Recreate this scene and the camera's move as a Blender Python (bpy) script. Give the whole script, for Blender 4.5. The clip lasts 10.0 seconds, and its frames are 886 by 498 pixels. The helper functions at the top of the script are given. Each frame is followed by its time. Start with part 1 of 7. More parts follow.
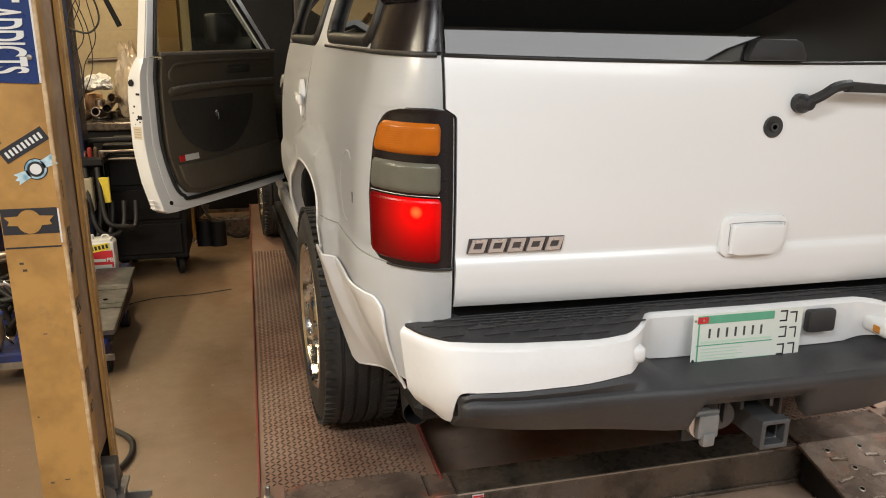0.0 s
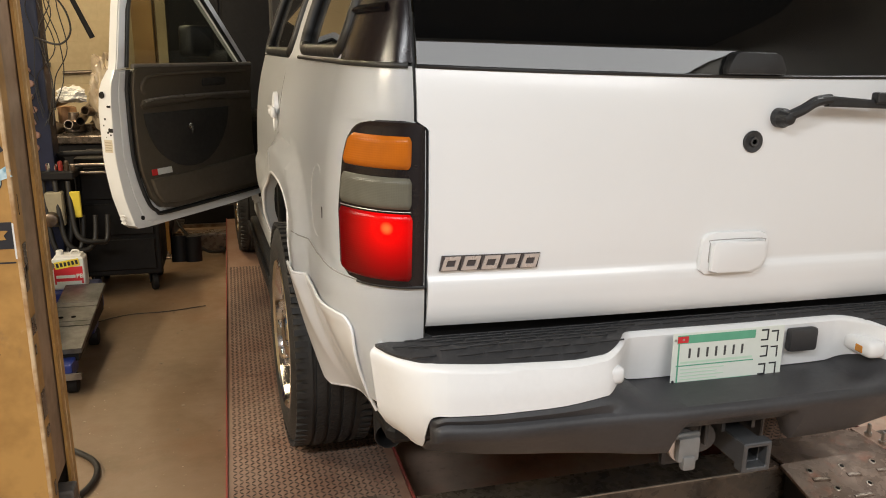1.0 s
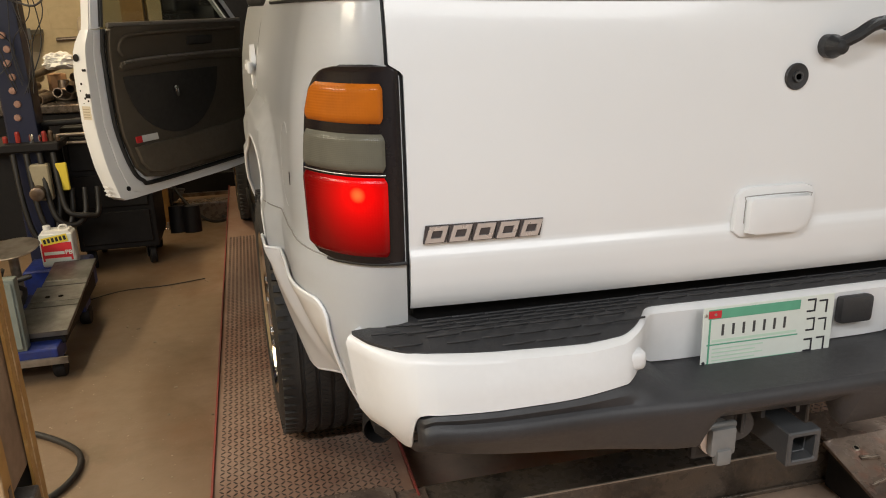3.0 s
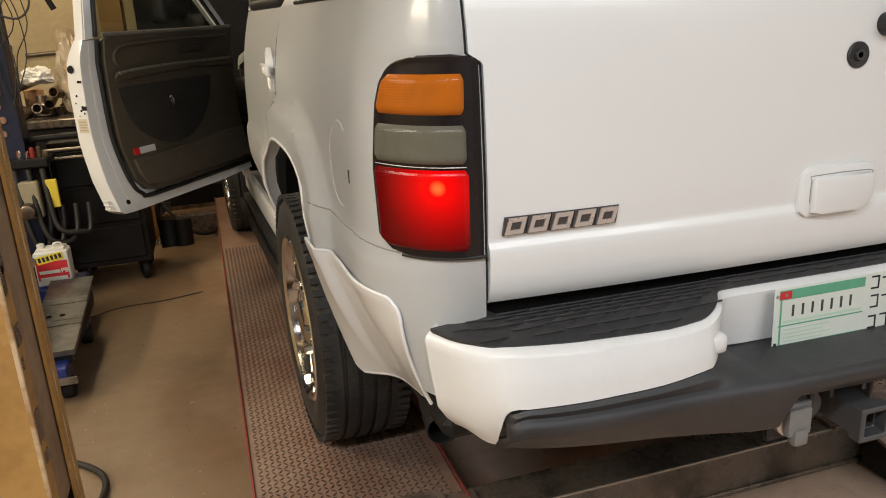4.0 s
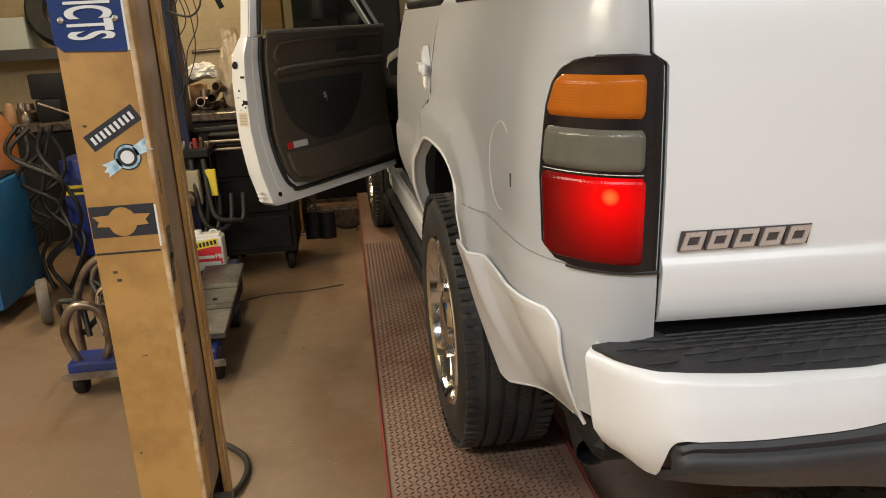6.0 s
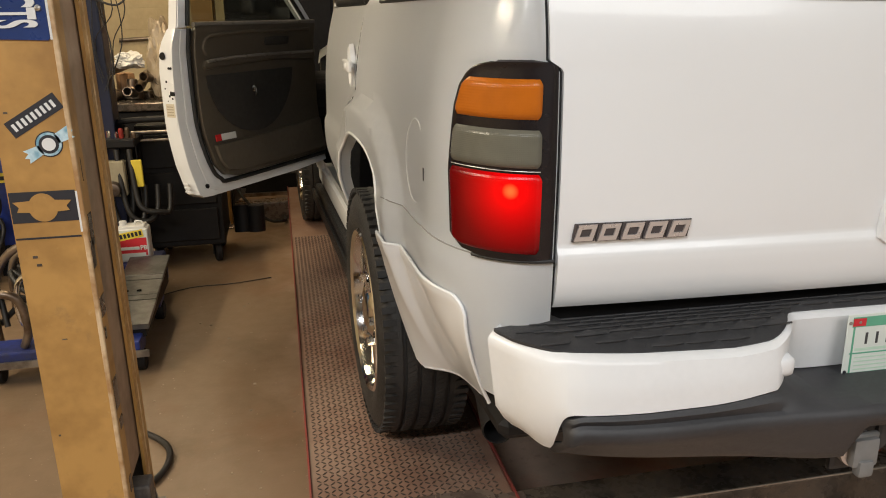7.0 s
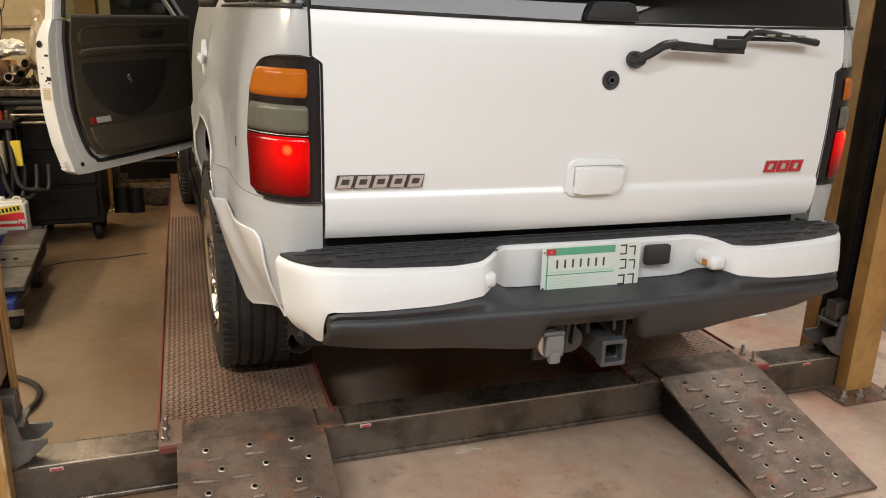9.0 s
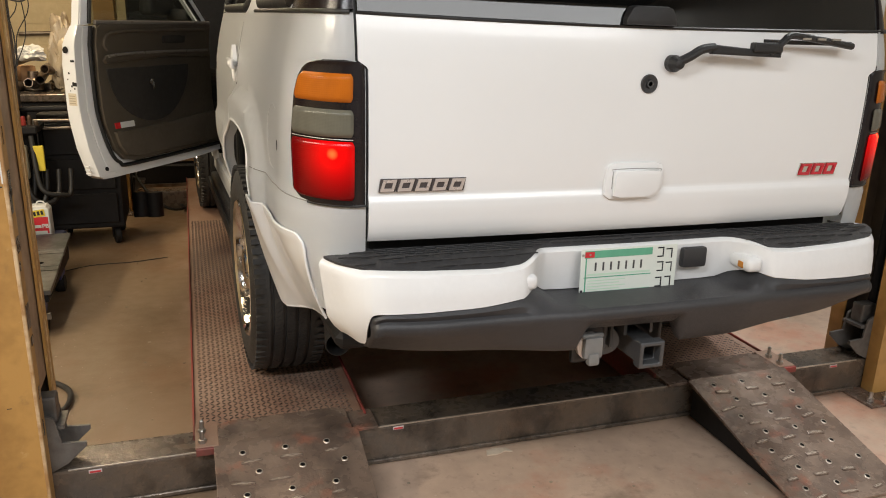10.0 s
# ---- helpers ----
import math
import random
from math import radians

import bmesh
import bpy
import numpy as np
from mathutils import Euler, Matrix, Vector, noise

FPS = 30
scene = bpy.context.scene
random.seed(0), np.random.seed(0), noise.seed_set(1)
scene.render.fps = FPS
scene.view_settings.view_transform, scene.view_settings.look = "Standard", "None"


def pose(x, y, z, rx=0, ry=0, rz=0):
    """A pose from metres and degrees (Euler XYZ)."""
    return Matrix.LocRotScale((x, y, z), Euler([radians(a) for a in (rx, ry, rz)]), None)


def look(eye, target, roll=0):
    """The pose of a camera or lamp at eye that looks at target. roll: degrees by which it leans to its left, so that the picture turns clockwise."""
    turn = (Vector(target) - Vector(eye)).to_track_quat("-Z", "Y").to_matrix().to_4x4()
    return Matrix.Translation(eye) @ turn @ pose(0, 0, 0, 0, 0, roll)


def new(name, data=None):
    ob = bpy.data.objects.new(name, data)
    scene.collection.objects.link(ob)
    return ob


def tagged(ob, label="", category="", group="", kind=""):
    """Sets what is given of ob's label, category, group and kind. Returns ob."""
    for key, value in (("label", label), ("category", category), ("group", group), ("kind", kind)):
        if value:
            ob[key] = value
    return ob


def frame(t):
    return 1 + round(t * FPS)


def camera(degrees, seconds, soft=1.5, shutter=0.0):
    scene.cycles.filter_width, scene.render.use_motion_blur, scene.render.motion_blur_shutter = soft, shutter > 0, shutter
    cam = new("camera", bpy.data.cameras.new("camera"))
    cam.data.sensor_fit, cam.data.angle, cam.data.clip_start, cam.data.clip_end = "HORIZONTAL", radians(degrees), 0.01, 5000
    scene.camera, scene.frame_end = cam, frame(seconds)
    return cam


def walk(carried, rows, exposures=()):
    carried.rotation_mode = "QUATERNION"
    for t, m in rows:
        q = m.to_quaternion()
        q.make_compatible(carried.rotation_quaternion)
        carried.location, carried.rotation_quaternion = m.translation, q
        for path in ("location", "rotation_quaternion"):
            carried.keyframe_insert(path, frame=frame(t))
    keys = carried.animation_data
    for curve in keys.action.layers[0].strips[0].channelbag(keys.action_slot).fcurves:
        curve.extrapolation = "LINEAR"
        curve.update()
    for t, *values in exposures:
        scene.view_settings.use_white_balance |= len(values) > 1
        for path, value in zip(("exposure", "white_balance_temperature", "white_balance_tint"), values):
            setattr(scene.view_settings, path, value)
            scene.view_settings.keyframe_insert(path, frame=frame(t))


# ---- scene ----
cam = camera(60.0, 10.0, 1.0)
PATH = [
    (0, (-0.038, -0.107, 1.636), (0.431, 1.759, 1.092), 0.3),
    (0.5, (-0.026, -0.102, 1.636), (0.476, 1.765, 1.123), 0.8),
    (1, (0.002, -0.052, 1.624), (0.517, 1.813, 1.118), 0.7),
    (1.5, (0.08, 0.065, 1.626), (0.571, 1.932, 1.102), 0.3),
    (2, (0.15, 0.158, 1.607), (0.59, 2.028, 1.053), -0.2),
    (2.2, (0.169, 0.176, 1.598), (0.594, 2.044, 1.026), -0.5),
    (3.3, (0.103, 0.211, 1.561), (0.589, 2.051, 0.947), -2.5),
    (3.5, (0.051, 0.25, 1.556), (0.569, 2.082, 0.942), -3.0),
    (4, (-0.064, 0.271, 1.546), (0.479, 2.101, 0.951), -3.2),
    (4.5, (-0.094, 0.302, 1.569), (0.389, 2.155, 0.992), -2.6),
    (5, (-0.094, 0.332, 1.552), (0.267, 2.217, 0.99), -1.7),
    (5.5, (-0.112, 0.377, 1.548), (0.127, 2.278, 0.974), -2.9),
    (5.7, (-0.119, 0.373, 1.541), (0.095, 2.277, 0.967), -3.1),
    (6.8, (-0.081, 0.267, 1.549), (0.246, 2.15, 0.963), -1.4),
    (7, (-0.082, 0.249, 1.552), (0.303, 2.121, 0.965), -0.8),
    (7.5, (-0.073, 0.173, 1.545), (0.459, 2.008, 0.954), 0.4),
    (8, (-0.032, -0.018, 1.59), (0.592, 1.79, 1.004), 1.6),
    (8.5, (0.083, -0.287, 1.559), (0.722, 1.517, 0.976), 2.0),
    (9, (0.084, -0.391, 1.574), (0.697, 1.422, 0.992), 1.6),
    (9.5, (0.022, -0.39, 1.572), (0.62, 1.429, 0.994), 1.3),
    (10, (-0.021, -0.375, 1.573), (0.584, 1.443, 1.001), 1.4),
]
walk(cam, [(t, look(eye, target, roll)) for t, eye, target, roll in PATH],
     [(0, 0.03), (1, 0.02), (2, -0.08), (3.5, -0.14), (4.5, -0.14), (5.5, -0.14), (7, -0.12), (8, -0.04), (9, 0.03), (10, 0.04)])

# ---- light: a closed workshop under ceiling strip lights, none of them in view ----
world = bpy.data.worlds.new("workshop_air")
scene.world = world
world.use_nodes = True
world.node_tree.nodes["Background"].inputs[0].default_value = (0.9, 0.85, 0.75, 1)
world.node_tree.nodes["Background"].inputs[1].default_value = 0.02


def strip_lamp(x, y, z, length, width, watts, colour, turn=0.0, tilt=0.0):
    data = bpy.data.lights.new("strip_lamp", "AREA")
    data.shape, data.size, data.size_y = "RECTANGLE", length, width
    data.energy, data.color = watts, colour
    ob = new("strip_lamp", data)
    ob.matrix_world = Matrix.Translation((x, y, z - 0.07)) @ Matrix.Rotation(radians(-tilt), 4, "Y") @ pose(0, 0, 0, 0, 0, turn)
    return ob


COOL, WARM = (0.975, 0.985, 0.99), (1.0, 0.80, 0.52)
CEILING = 3.7
# the first is mirrored in the rear glass; the rest are added fill
LAMPS = [  # x, y, z, length, width, watts, colour, turn, tilt
    (1.90, -2.0, 3.45, 3.32, 1.6, 130, COOL, 0, 0),
    (-1.5, -0.6, 3.3, 2.4, 0.3, 128, (0.955, 0.975, 1.0), 0, 0),
    (-3.3, 2.2, 2.95, 2.4, 0.3, 132, (1.0, 0.87, 0.67), 90, 38),
    (-1.6, 3.6, 3.55, 2.4, 0.22, 18, WARM, 90, 0),
    (-1.2, 6.2, 3.55, 2.4, 0.22, 78, WARM, 90, 0),
    (3.1, 3.0, 3.55, 2.4, 0.22, 100, COOL, 90, 0),
]
for lx, ly, lz, ll, lw, le, lc, lt, la in LAMPS:
    strip_lamp(lx, ly, lz, ll, lw, le, lc, lt, la)


# ---- materials ----
def material(name, colour, rough=0.5, metal=0.0, second=None, grain=40.0, blotch=3.0, mix=0.25, bump=0.0, bump_scale=200.0, coat=0.0, spec=0.5, vary=0.0, rough_var=0.1, contrast=(0.4, 0.65), coat_rough=0.1):
    m = bpy.data.materials.new(name)
    m.use_nodes = True
    t = m.node_tree
    n, l = t.nodes, t.links
    b = n["Principled BSDF"]
    b.inputs["Metallic"].default_value = metal
    b.inputs["Coat Weight"].default_value = coat
    b.inputs["Coat Roughness"].default_value = coat_rough
    b.inputs["Specular IOR Level"].default_value = spec
    co = n.new("ShaderNodeTexCoord")
    big, fine = n.new("ShaderNodeTexNoise"), n.new("ShaderNodeTexNoise")
    big.inputs["Scale"].default_value, fine.inputs["Scale"].default_value = blotch, grain
    big.inputs["Detail"].default_value = fine.inputs["Detail"].default_value = 5
    for q in (big, fine):
        l.new(co.outputs["Object"], q.inputs["Vector"])
    add = n.new("ShaderNodeMath")
    add.operation = "MULTIPLY_ADD"
    l.new(fine.outputs["Fac"], add.inputs[0])
    add.inputs[1].default_value = 0.35
    l.new(big.outputs["Fac"], add.inputs[2])
    ramp = n.new("ShaderNodeMapRange")
    ramp.inputs["From Min"].default_value, ramp.inputs["From Max"].default_value = contrast[0] + 0.17, contrast[1] + 0.17
    l.new(add.outputs[0], ramp.inputs["Value"])
    cm = n.new("ShaderNodeMix")
    cm.data_type = "RGBA"
    second = second or tuple(c * (1 - mix) for c in colour)
    cm.inputs["A"].default_value, cm.inputs["B"].default_value = (*colour, 1), (*second, 1)
    l.new(ramp.outputs["Result"], cm.inputs["Factor"])
    out = cm.outputs["Result"]
    if vary:
        info, hsv, mr = n.new("ShaderNodeObjectInfo"), n.new("ShaderNodeHueSaturation"), n.new("ShaderNodeMapRange")
        mr.inputs["To Min"].default_value, mr.inputs["To Max"].default_value = 1 - vary, 1 + vary
        l.new(info.outputs["Random"], mr.inputs["Value"])
        l.new(mr.outputs["Result"], hsv.inputs["Value"])
        l.new(out, hsv.inputs["Color"])
        out = hsv.outputs["Color"]
    l.new(out, b.inputs["Base Color"])
    rr = n.new("ShaderNodeMapRange")
    rr.inputs["To Min"].default_value, rr.inputs["To Max"].default_value = max(rough - rough_var, 0.02), min(rough + rough_var, 1)
    l.new(fine.outputs["Fac"], rr.inputs["Value"])
    l.new(rr.outputs["Result"], b.inputs["Roughness"])
    if bump:
        bn, bp = n.new("ShaderNodeTexNoise"), n.new("ShaderNodeBump")
        bn.inputs["Scale"].default_value, bn.inputs["Detail"].default_value = bump_scale, 4
        l.new(co.outputs["Object"], bn.inputs["Vector"])
        l.new(bn.outputs["Fac"], bp.inputs["Height"])
        bp.inputs["Strength"].default_value, bp.inputs["Distance"].default_value = bump, 0.004
        l.new(bp.outputs["Normal"], b.inputs["Normal"])
    return m


def glow(m, colour, strength):
    b = m.node_tree.nodes["Principled BSDF"]
    b.inputs["Emission Color"].default_value, b.inputs["Emission Strength"].default_value = (*colour, 1), strength
    return m


PAINT = material("white_car_paint", (0.79, 0.80, 0.80), 0.34, mix=0.01, grain=12, rough_var=0.004, coat=0.55, coat_rough=0.12)
BUMPER_PAINT = material("white_bumper_paint", (0.745, 0.75, 0.75), 0.42, mix=0.05, grain=60, coat=0.25, coat_rough=0.2)
BLACK_PLASTIC = material("black_textured_plastic", (0.014, 0.0145, 0.016), 0.42, mix=0.3, bump=0.35, bump_scale=700, grain=120)
VALANCE_PLASTIC = material("satin_black_plastic", (0.036, 0.036, 0.039), 0.42, mix=0.3, bump=0.25, bump_scale=700, grain=120, spec=0.45)
STEP_PLASTIC = material("grey_step_plastic", (0.034, 0.034, 0.036), 0.46, mix=0.3, bump=0.3, bump_scale=500, grain=150)
PANEL_GAP = material("shaded_panel_gap", (0.34, 0.33, 0.31), 0.6, mix=0.1)
GLOSS_BLACK = material("gloss_black", (0.012, 0.009, 0.010), 0.22, mix=0.2, spec=0.35)
TRIM_RUBBER = material("black_rubber_trim", (0.012, 0.012, 0.012), 0.5, mix=0.2)
CHROME = material("chrome", (0.80, 0.79, 0.77), 0.12, 1.0, mix=0.08, rough_var=0.03)
BADGE_CHROME = material("badge_chrome", (0.62, 0.57, 0.54), 0.3, 0.55, mix=0.1)
BADGE_RED = material("badge_red", (0.50, 0.015, 0.03), 0.25, mix=0.1, coat=0.5)
BADGE_DARK = material("badge_edge", (0.06, 0.05, 0.05), 0.4, mix=0.1)
TYRE = material("tyre_rubber", (0.016, 0.0155, 0.015), 0.6, second=(0.034, 0.032, 0.029), grain=120, blotch=9, bump=0.4, bump_scale=250)
INTERIOR = material("dark_interior", (0.035, 0.031, 0.026), 0.7, mix=0.3, bump=0.3, bump_scale=500)
DOOR_TRIM = material("charcoal_door_trim", (0.085, 0.068, 0.047), 0.40, mix=0.2, bump=0.3, bump_scale=600)
DOOR_TRIM_LIGHT = material("brown_grey_door_trim", (0.10, 0.080, 0.056), 0.6, mix=0.2, bump=0.3, bump_scale=600)
# lighter than the trim, to paint the highlights on armrest and sill
TRIM_SHEEN = material("lightened_trim_sheen", (0.20, 0.18, 0.155), 0.3, mix=0.2)
RED_PLASTIC = material("red_reflector", (0.7, 0.02, 0.02), 0.2, mix=0.1)
WHITE_PLASTIC = material("white_plastic", (0.75, 0.74, 0.70), 0.4, mix=0.08)
PAPER = material("paper", (0.70, 0.74, 0.68), 0.7, mix=0.06, grain=60)
GREEN_INK = material("green_ink", (0.13, 0.42, 0.27), 0.6, mix=0.15)
PALE_GREEN = material("pale_green_ink", (0.55, 0.72, 0.58), 0.6, mix=0.1)
BLACK_INK = material("black_ink", (0.02, 0.02, 0.025), 0.6, mix=0.1)
RED_INK = material("red_ink", (0.62, 0.03, 0.04), 0.5, mix=0.1)
YELLOW_INK = material("yellow_ink", (0.80, 0.62, 0.06), 0.5, mix=0.1)
FRAME_STEEL = material("grey_primed_steel", (0.078, 0.081, 0.086), 0.45, 0.3, second=(0.08, 0.08, 0.08), grain=70, bump=0.2)
DARK_STEEL = material("dark_oily_steel", (0.135, 0.112, 0.092), 0.28, 0.35, second=(0.155, 0.118, 0.088), grain=30, blotch=6, bump=0.25, bump_scale=120, rough_var=0.2)
RAMP_STEEL = material("worn_brown_steel", (0.165, 0.118, 0.092), 0.27, 0.3, second=(0.245, 0.178, 0.136), grain=18, blotch=7, bump=0.3, bump_scale=90, rough_var=0.2)
BRIGHT_STEEL = material("polished_wear_steel", (0.55, 0.52, 0.48), 0.35, 0.9, mix=0.3, grain=60)
RUNWAY = material("rusty_red_deck_paint", (0.225, 0.128, 0.086), 0.5, 0.0, second=(0.29, 0.19, 0.135), grain=22, blotch=4, bump=0.25, bump_scale=150, rough_var=0.2)
LUG = material("dark_tread_lug", (0.045, 0.032, 0.026), 0.5, 0.1, second=(0.09, 0.065, 0.05), grain=30, blotch=4)
RED_PAINT = material("red_deck_edge", (0.30, 0.05, 0.04), 0.55, mix=0.4, second=(0.16, 0.05, 0.04), grain=60)
FLOOR = material("stained_concrete", (0.56, 0.405, 0.305), 0.42, second=(0.36, 0.26, 0.19), grain=14, blotch=1.1, bump=0.15, bump_scale=60, rough_var=0.15, contrast=(0.35, 0.7))
OCHRE = material("ochre_column_paint", (0.46, 0.255, 0.075), 0.45, second=(0.33, 0.175, 0.05), grain=30, blotch=5, bump=0.12, bump_scale=60, coat=0.2)
BARE_EDGE = material("worn_column_edge", (0.62, 0.46, 0.28), 0.5, second=(0.36, 0.20, 0.08), grain=50, blotch=9)
BLUE_SIGN = material("blue_sign_enamel", (0.015, 0.04, 0.16), 0.3, mix=0.2, coat=0.4)
SIGN_WHITE = material("sign_white", (0.72, 0.72, 0.70), 0.4, mix=0.06)
STICKER_BLUE = material("pale_blue_sticker", (0.16, 0.34, 0.44), 0.4, second=(0.55, 0.70, 0.75), grain=50, blotch=25)
BLUE_MACHINE = material("dark_blue_machine_paint", (0.008, 0.013, 0.042), 0.4, mix=0.3, grain=40, coat=0.2)
BLUE_JACK = material("blue_jack_paint", (0.012, 0.03, 0.20), 0.45, second=(0.02, 0.025, 0.07), grain=30)
BLUE_WELDER = material("bright_blue_cabinet", (0.02, 0.13, 0.30), 0.4, mix=0.25, grain=30)
ORANGE = material("orange_cylinder", (0.35, 0.12, 0.03), 0.5, mix=0.3, grain=30)
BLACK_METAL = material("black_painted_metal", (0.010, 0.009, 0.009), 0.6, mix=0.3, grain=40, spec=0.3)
RUBBER_HOSE = material("black_hose", (0.02, 0.018, 0.016), 0.5, mix=0.3)
PIPE_STEEL = material("used_pipe_steel", (0.30, 0.25, 0.20), 0.35, 0.85, second=(0.14, 0.10, 0.07), grain=25, blotch=8)
ALUMINIUM = material("brushed_plate", (0.33, 0.29, 0.24), 0.42, 0.7, second=(0.20, 0.17, 0.14), grain=25, blotch=9)
PLATE_STEEL = material("oily_grey_plate", (0.17, 0.17, 0.165), 0.33, 0.8, second=(0.09, 0.09, 0.085), grain=30, blotch=7, bump=0.15, bump_scale=120)
WOOD = material("plywood", (0.42, 0.24, 0.12), 0.65, second=(0.30, 0.16, 0.075), grain=25, blotch=5)
CEILING_PAINT = material("dark_ceiling", (0.06, 0.055, 0.05), 0.8, mix=0.3)
DOOR_PANEL = material("grey_sectional_door", (0.55, 0.55, 0.55), 0.5, mix=0.1)
RED_ENAMEL = material("red_tool", (0.35, 0.03, 0.02), 0.4, mix=0.3)
PLASTIC_BAG = material("clear_plastic_bag", (0.55, 0.45, 0.32), 0.25, mix=0.3, grain=20, bump=1.0, bump_scale=25)
BRACKET_STEEL = material("scuffed_grey_bracket", (0.17, 0.16, 0.15), 0.42, 0.35, second=(0.10, 0.09, 0.08), grain=40, blotch=9, bump=0.2)
# pale steel for worn hole rims, and for sheen painted on beam and ribs
WORN_SHEEN = material("worn_sheen_steel", (0.58, 0.50, 0.42), 0.32, 0.6, mix=0.4, grain=60)
GREASE = material("black_grease", (0.060, 0.047, 0.036), 0.4, second=(0.10, 0.075, 0.05), grain=30, blotch=8, mix=0.3)
HOLE_BLACK = material("unlit_hole", (0.006, 0.005, 0.005), 0.95, mix=0.2, spec=0.05)
TAG_WHITE = material("small_label", (0.7, 0.62, 0.6), 0.5, mix=0.1)
TUBE = glow(material("lamp_tube", (0.9, 0.9, 0.9), 0.4), (1.0, 0.9, 0.75), 6.0)


def block_wall(name, a, b, mortar):
    m = material(name, a, 0.6, second=b, grain=20, blotch=1.5, bump=0.2, bump_scale=80)
    n, l = m.node_tree.nodes, m.node_tree.links
    br, bp = n.new("ShaderNodeTexBrick"), n.new("ShaderNodeBump")
    co, mp = n.new("ShaderNodeTexCoord"), n.new("ShaderNodeVectorMath")
    sep, com, sm = n.new("ShaderNodeSeparateXYZ"), n.new("ShaderNodeCombineXYZ"), n.new("ShaderNodeMath")
    l.new(co.outputs["Object"], sep.inputs[0])
    l.new(sep.outputs["X"], sm.inputs[0]), l.new(sep.outputs["Y"], sm.inputs[1])
    l.new(sm.outputs[0], com.inputs["X"]), l.new(sep.outputs["Z"], com.inputs["Y"])
    l.new(com.outputs[0], br.inputs["Vector"])
    br.inputs["Scale"].default_value, br.inputs["Mortar Size"].default_value = 1.0, 0.006
    br.inputs["Brick Width"].default_value, br.inputs["Row Height"].default_value = 0.41, 0.205
    l.new(br.outputs["Fac"], bp.inputs["Height"])
    bp.invert = True
    bp.inputs["Strength"].default_value, bp.inputs["Distance"].default_value = 0.6, 0.006
    b_ = n["Principled BSDF"]
    l.new(bp.outputs["Normal"], b_.inputs["Normal"])
    return m


def tint(m, colour, scale, lo, hi, amount=1.0, seed=0.0):
    """Patches of another colour over a material, with their own ragged shapes."""
    n, l = m.node_tree.nodes, m.node_tree.links
    b = n["Principled BSDF"]
    src = b.inputs["Base Color"].links[0].from_socket
    co, nz, mp, mr, mx = n.new("ShaderNodeTexCoord"), n.new("ShaderNodeTexNoise"), n.new("ShaderNodeMapping"), n.new("ShaderNodeMapRange"), n.new("ShaderNodeMix")
    mp.inputs["Location"].default_value = (seed, seed * 1.7, seed * 0.6)
    l.new(co.outputs["Object"], mp.inputs["Vector"]), l.new(mp.outputs["Vector"], nz.inputs["Vector"])
    nz.inputs["Scale"].default_value, nz.inputs["Detail"].default_value, nz.inputs["Roughness"].default_value = scale, 8, 0.65
    l.new(nz.outputs["Fac"], mr.inputs["Value"])
    mr.inputs["From Min"].default_value, mr.inputs["From Max"].default_value, mr.inputs["To Max"].default_value = lo, hi, amount
    mx.data_type = "RGBA"
    l.new(mr.outputs["Result"], mx.inputs["Factor"]), l.new(src, mx.inputs["A"])
    mx.inputs["B"].default_value = (*colour, 1)
    l.new(mx.outputs["Result"], b.inputs["Base Color"])
    return m


tint(FLOOR, (0.44, 0.17, 0.095), 1.6, 0.52, 0.66, 0.62, 3.1)
tint(FLOOR, (0.40, 0.32, 0.24), 3.0, 0.56, 0.70, 0.5, 7.7)
tint(FLOOR, (0.10, 0.075, 0.05), 2.2, 0.58, 0.70, 0.6, 12.3)


# Darkens a material towards -x with a ragged border.
def left_bay_dirt_shade(m, colour, edge, soft, amount):
    n, l = m.node_tree.nodes, m.node_tree.links
    b = n["Principled BSDF"]
    src = b.inputs["Base Color"].links[0].from_socket
    co, sp, nz, ma, mr, mx = n.new("ShaderNodeTexCoord"), n.new("ShaderNodeSeparateXYZ"), n.new("ShaderNodeTexNoise"), n.new("ShaderNodeMath"), n.new("ShaderNodeMapRange"), n.new("ShaderNodeMix")
    l.new(co.outputs["Object"], sp.inputs[0]), l.new(co.outputs["Object"], nz.inputs["Vector"])
    nz.inputs["Scale"].default_value, nz.inputs["Detail"].default_value = 2.0, 6
    ma.operation, ma.inputs[1].default_value = "MULTIPLY_ADD", 0.9
    l.new(nz.outputs["Fac"], ma.inputs[0]), l.new(sp.outputs["X"], ma.inputs[2])
    l.new(ma.outputs[0], mr.inputs["Value"])
    mr.inputs["From Min"].default_value, mr.inputs["From Max"].default_value = edge + 0.45 + soft, edge + 0.45
    mr.inputs["To Max"].default_value = amount
    mx.data_type = "RGBA"
    l.new(mr.outputs["Result"], mx.inputs["Factor"]), l.new(src, mx.inputs["A"])
    mx.inputs["B"].default_value = (*colour, 1)
    l.new(mx.outputs["Result"], b.inputs["Base Color"])


# brown dirt of the left bay, deepened to paint its dimmer light too
left_bay_dirt_shade(FLOOR, (0.152, 0.098, 0.049), -0.15, 0.6, 0.85)
tint(RAMP_STEEL, (0.36, 0.13, 0.08), 5.0, 0.55, 0.66, 0.7, 2.2)
tint(RAMP_STEEL, (0.055, 0.042, 0.036), 5.0, 0.50, 0.68, 0.6, 9.1)
tint(RAMP_STEEL, (0.36, 0.28, 0.22), 9.0, 0.58, 0.72, 0.5, 5.7)
tint(DARK_STEEL, (0.16, 0.085, 0.045), 7.0, 0.60, 0.70, 0.5, 5.2)
tint(DARK_STEEL, (0.035, 0.028, 0.022), 5.0, 0.50, 0.64, 0.8, 1.9)
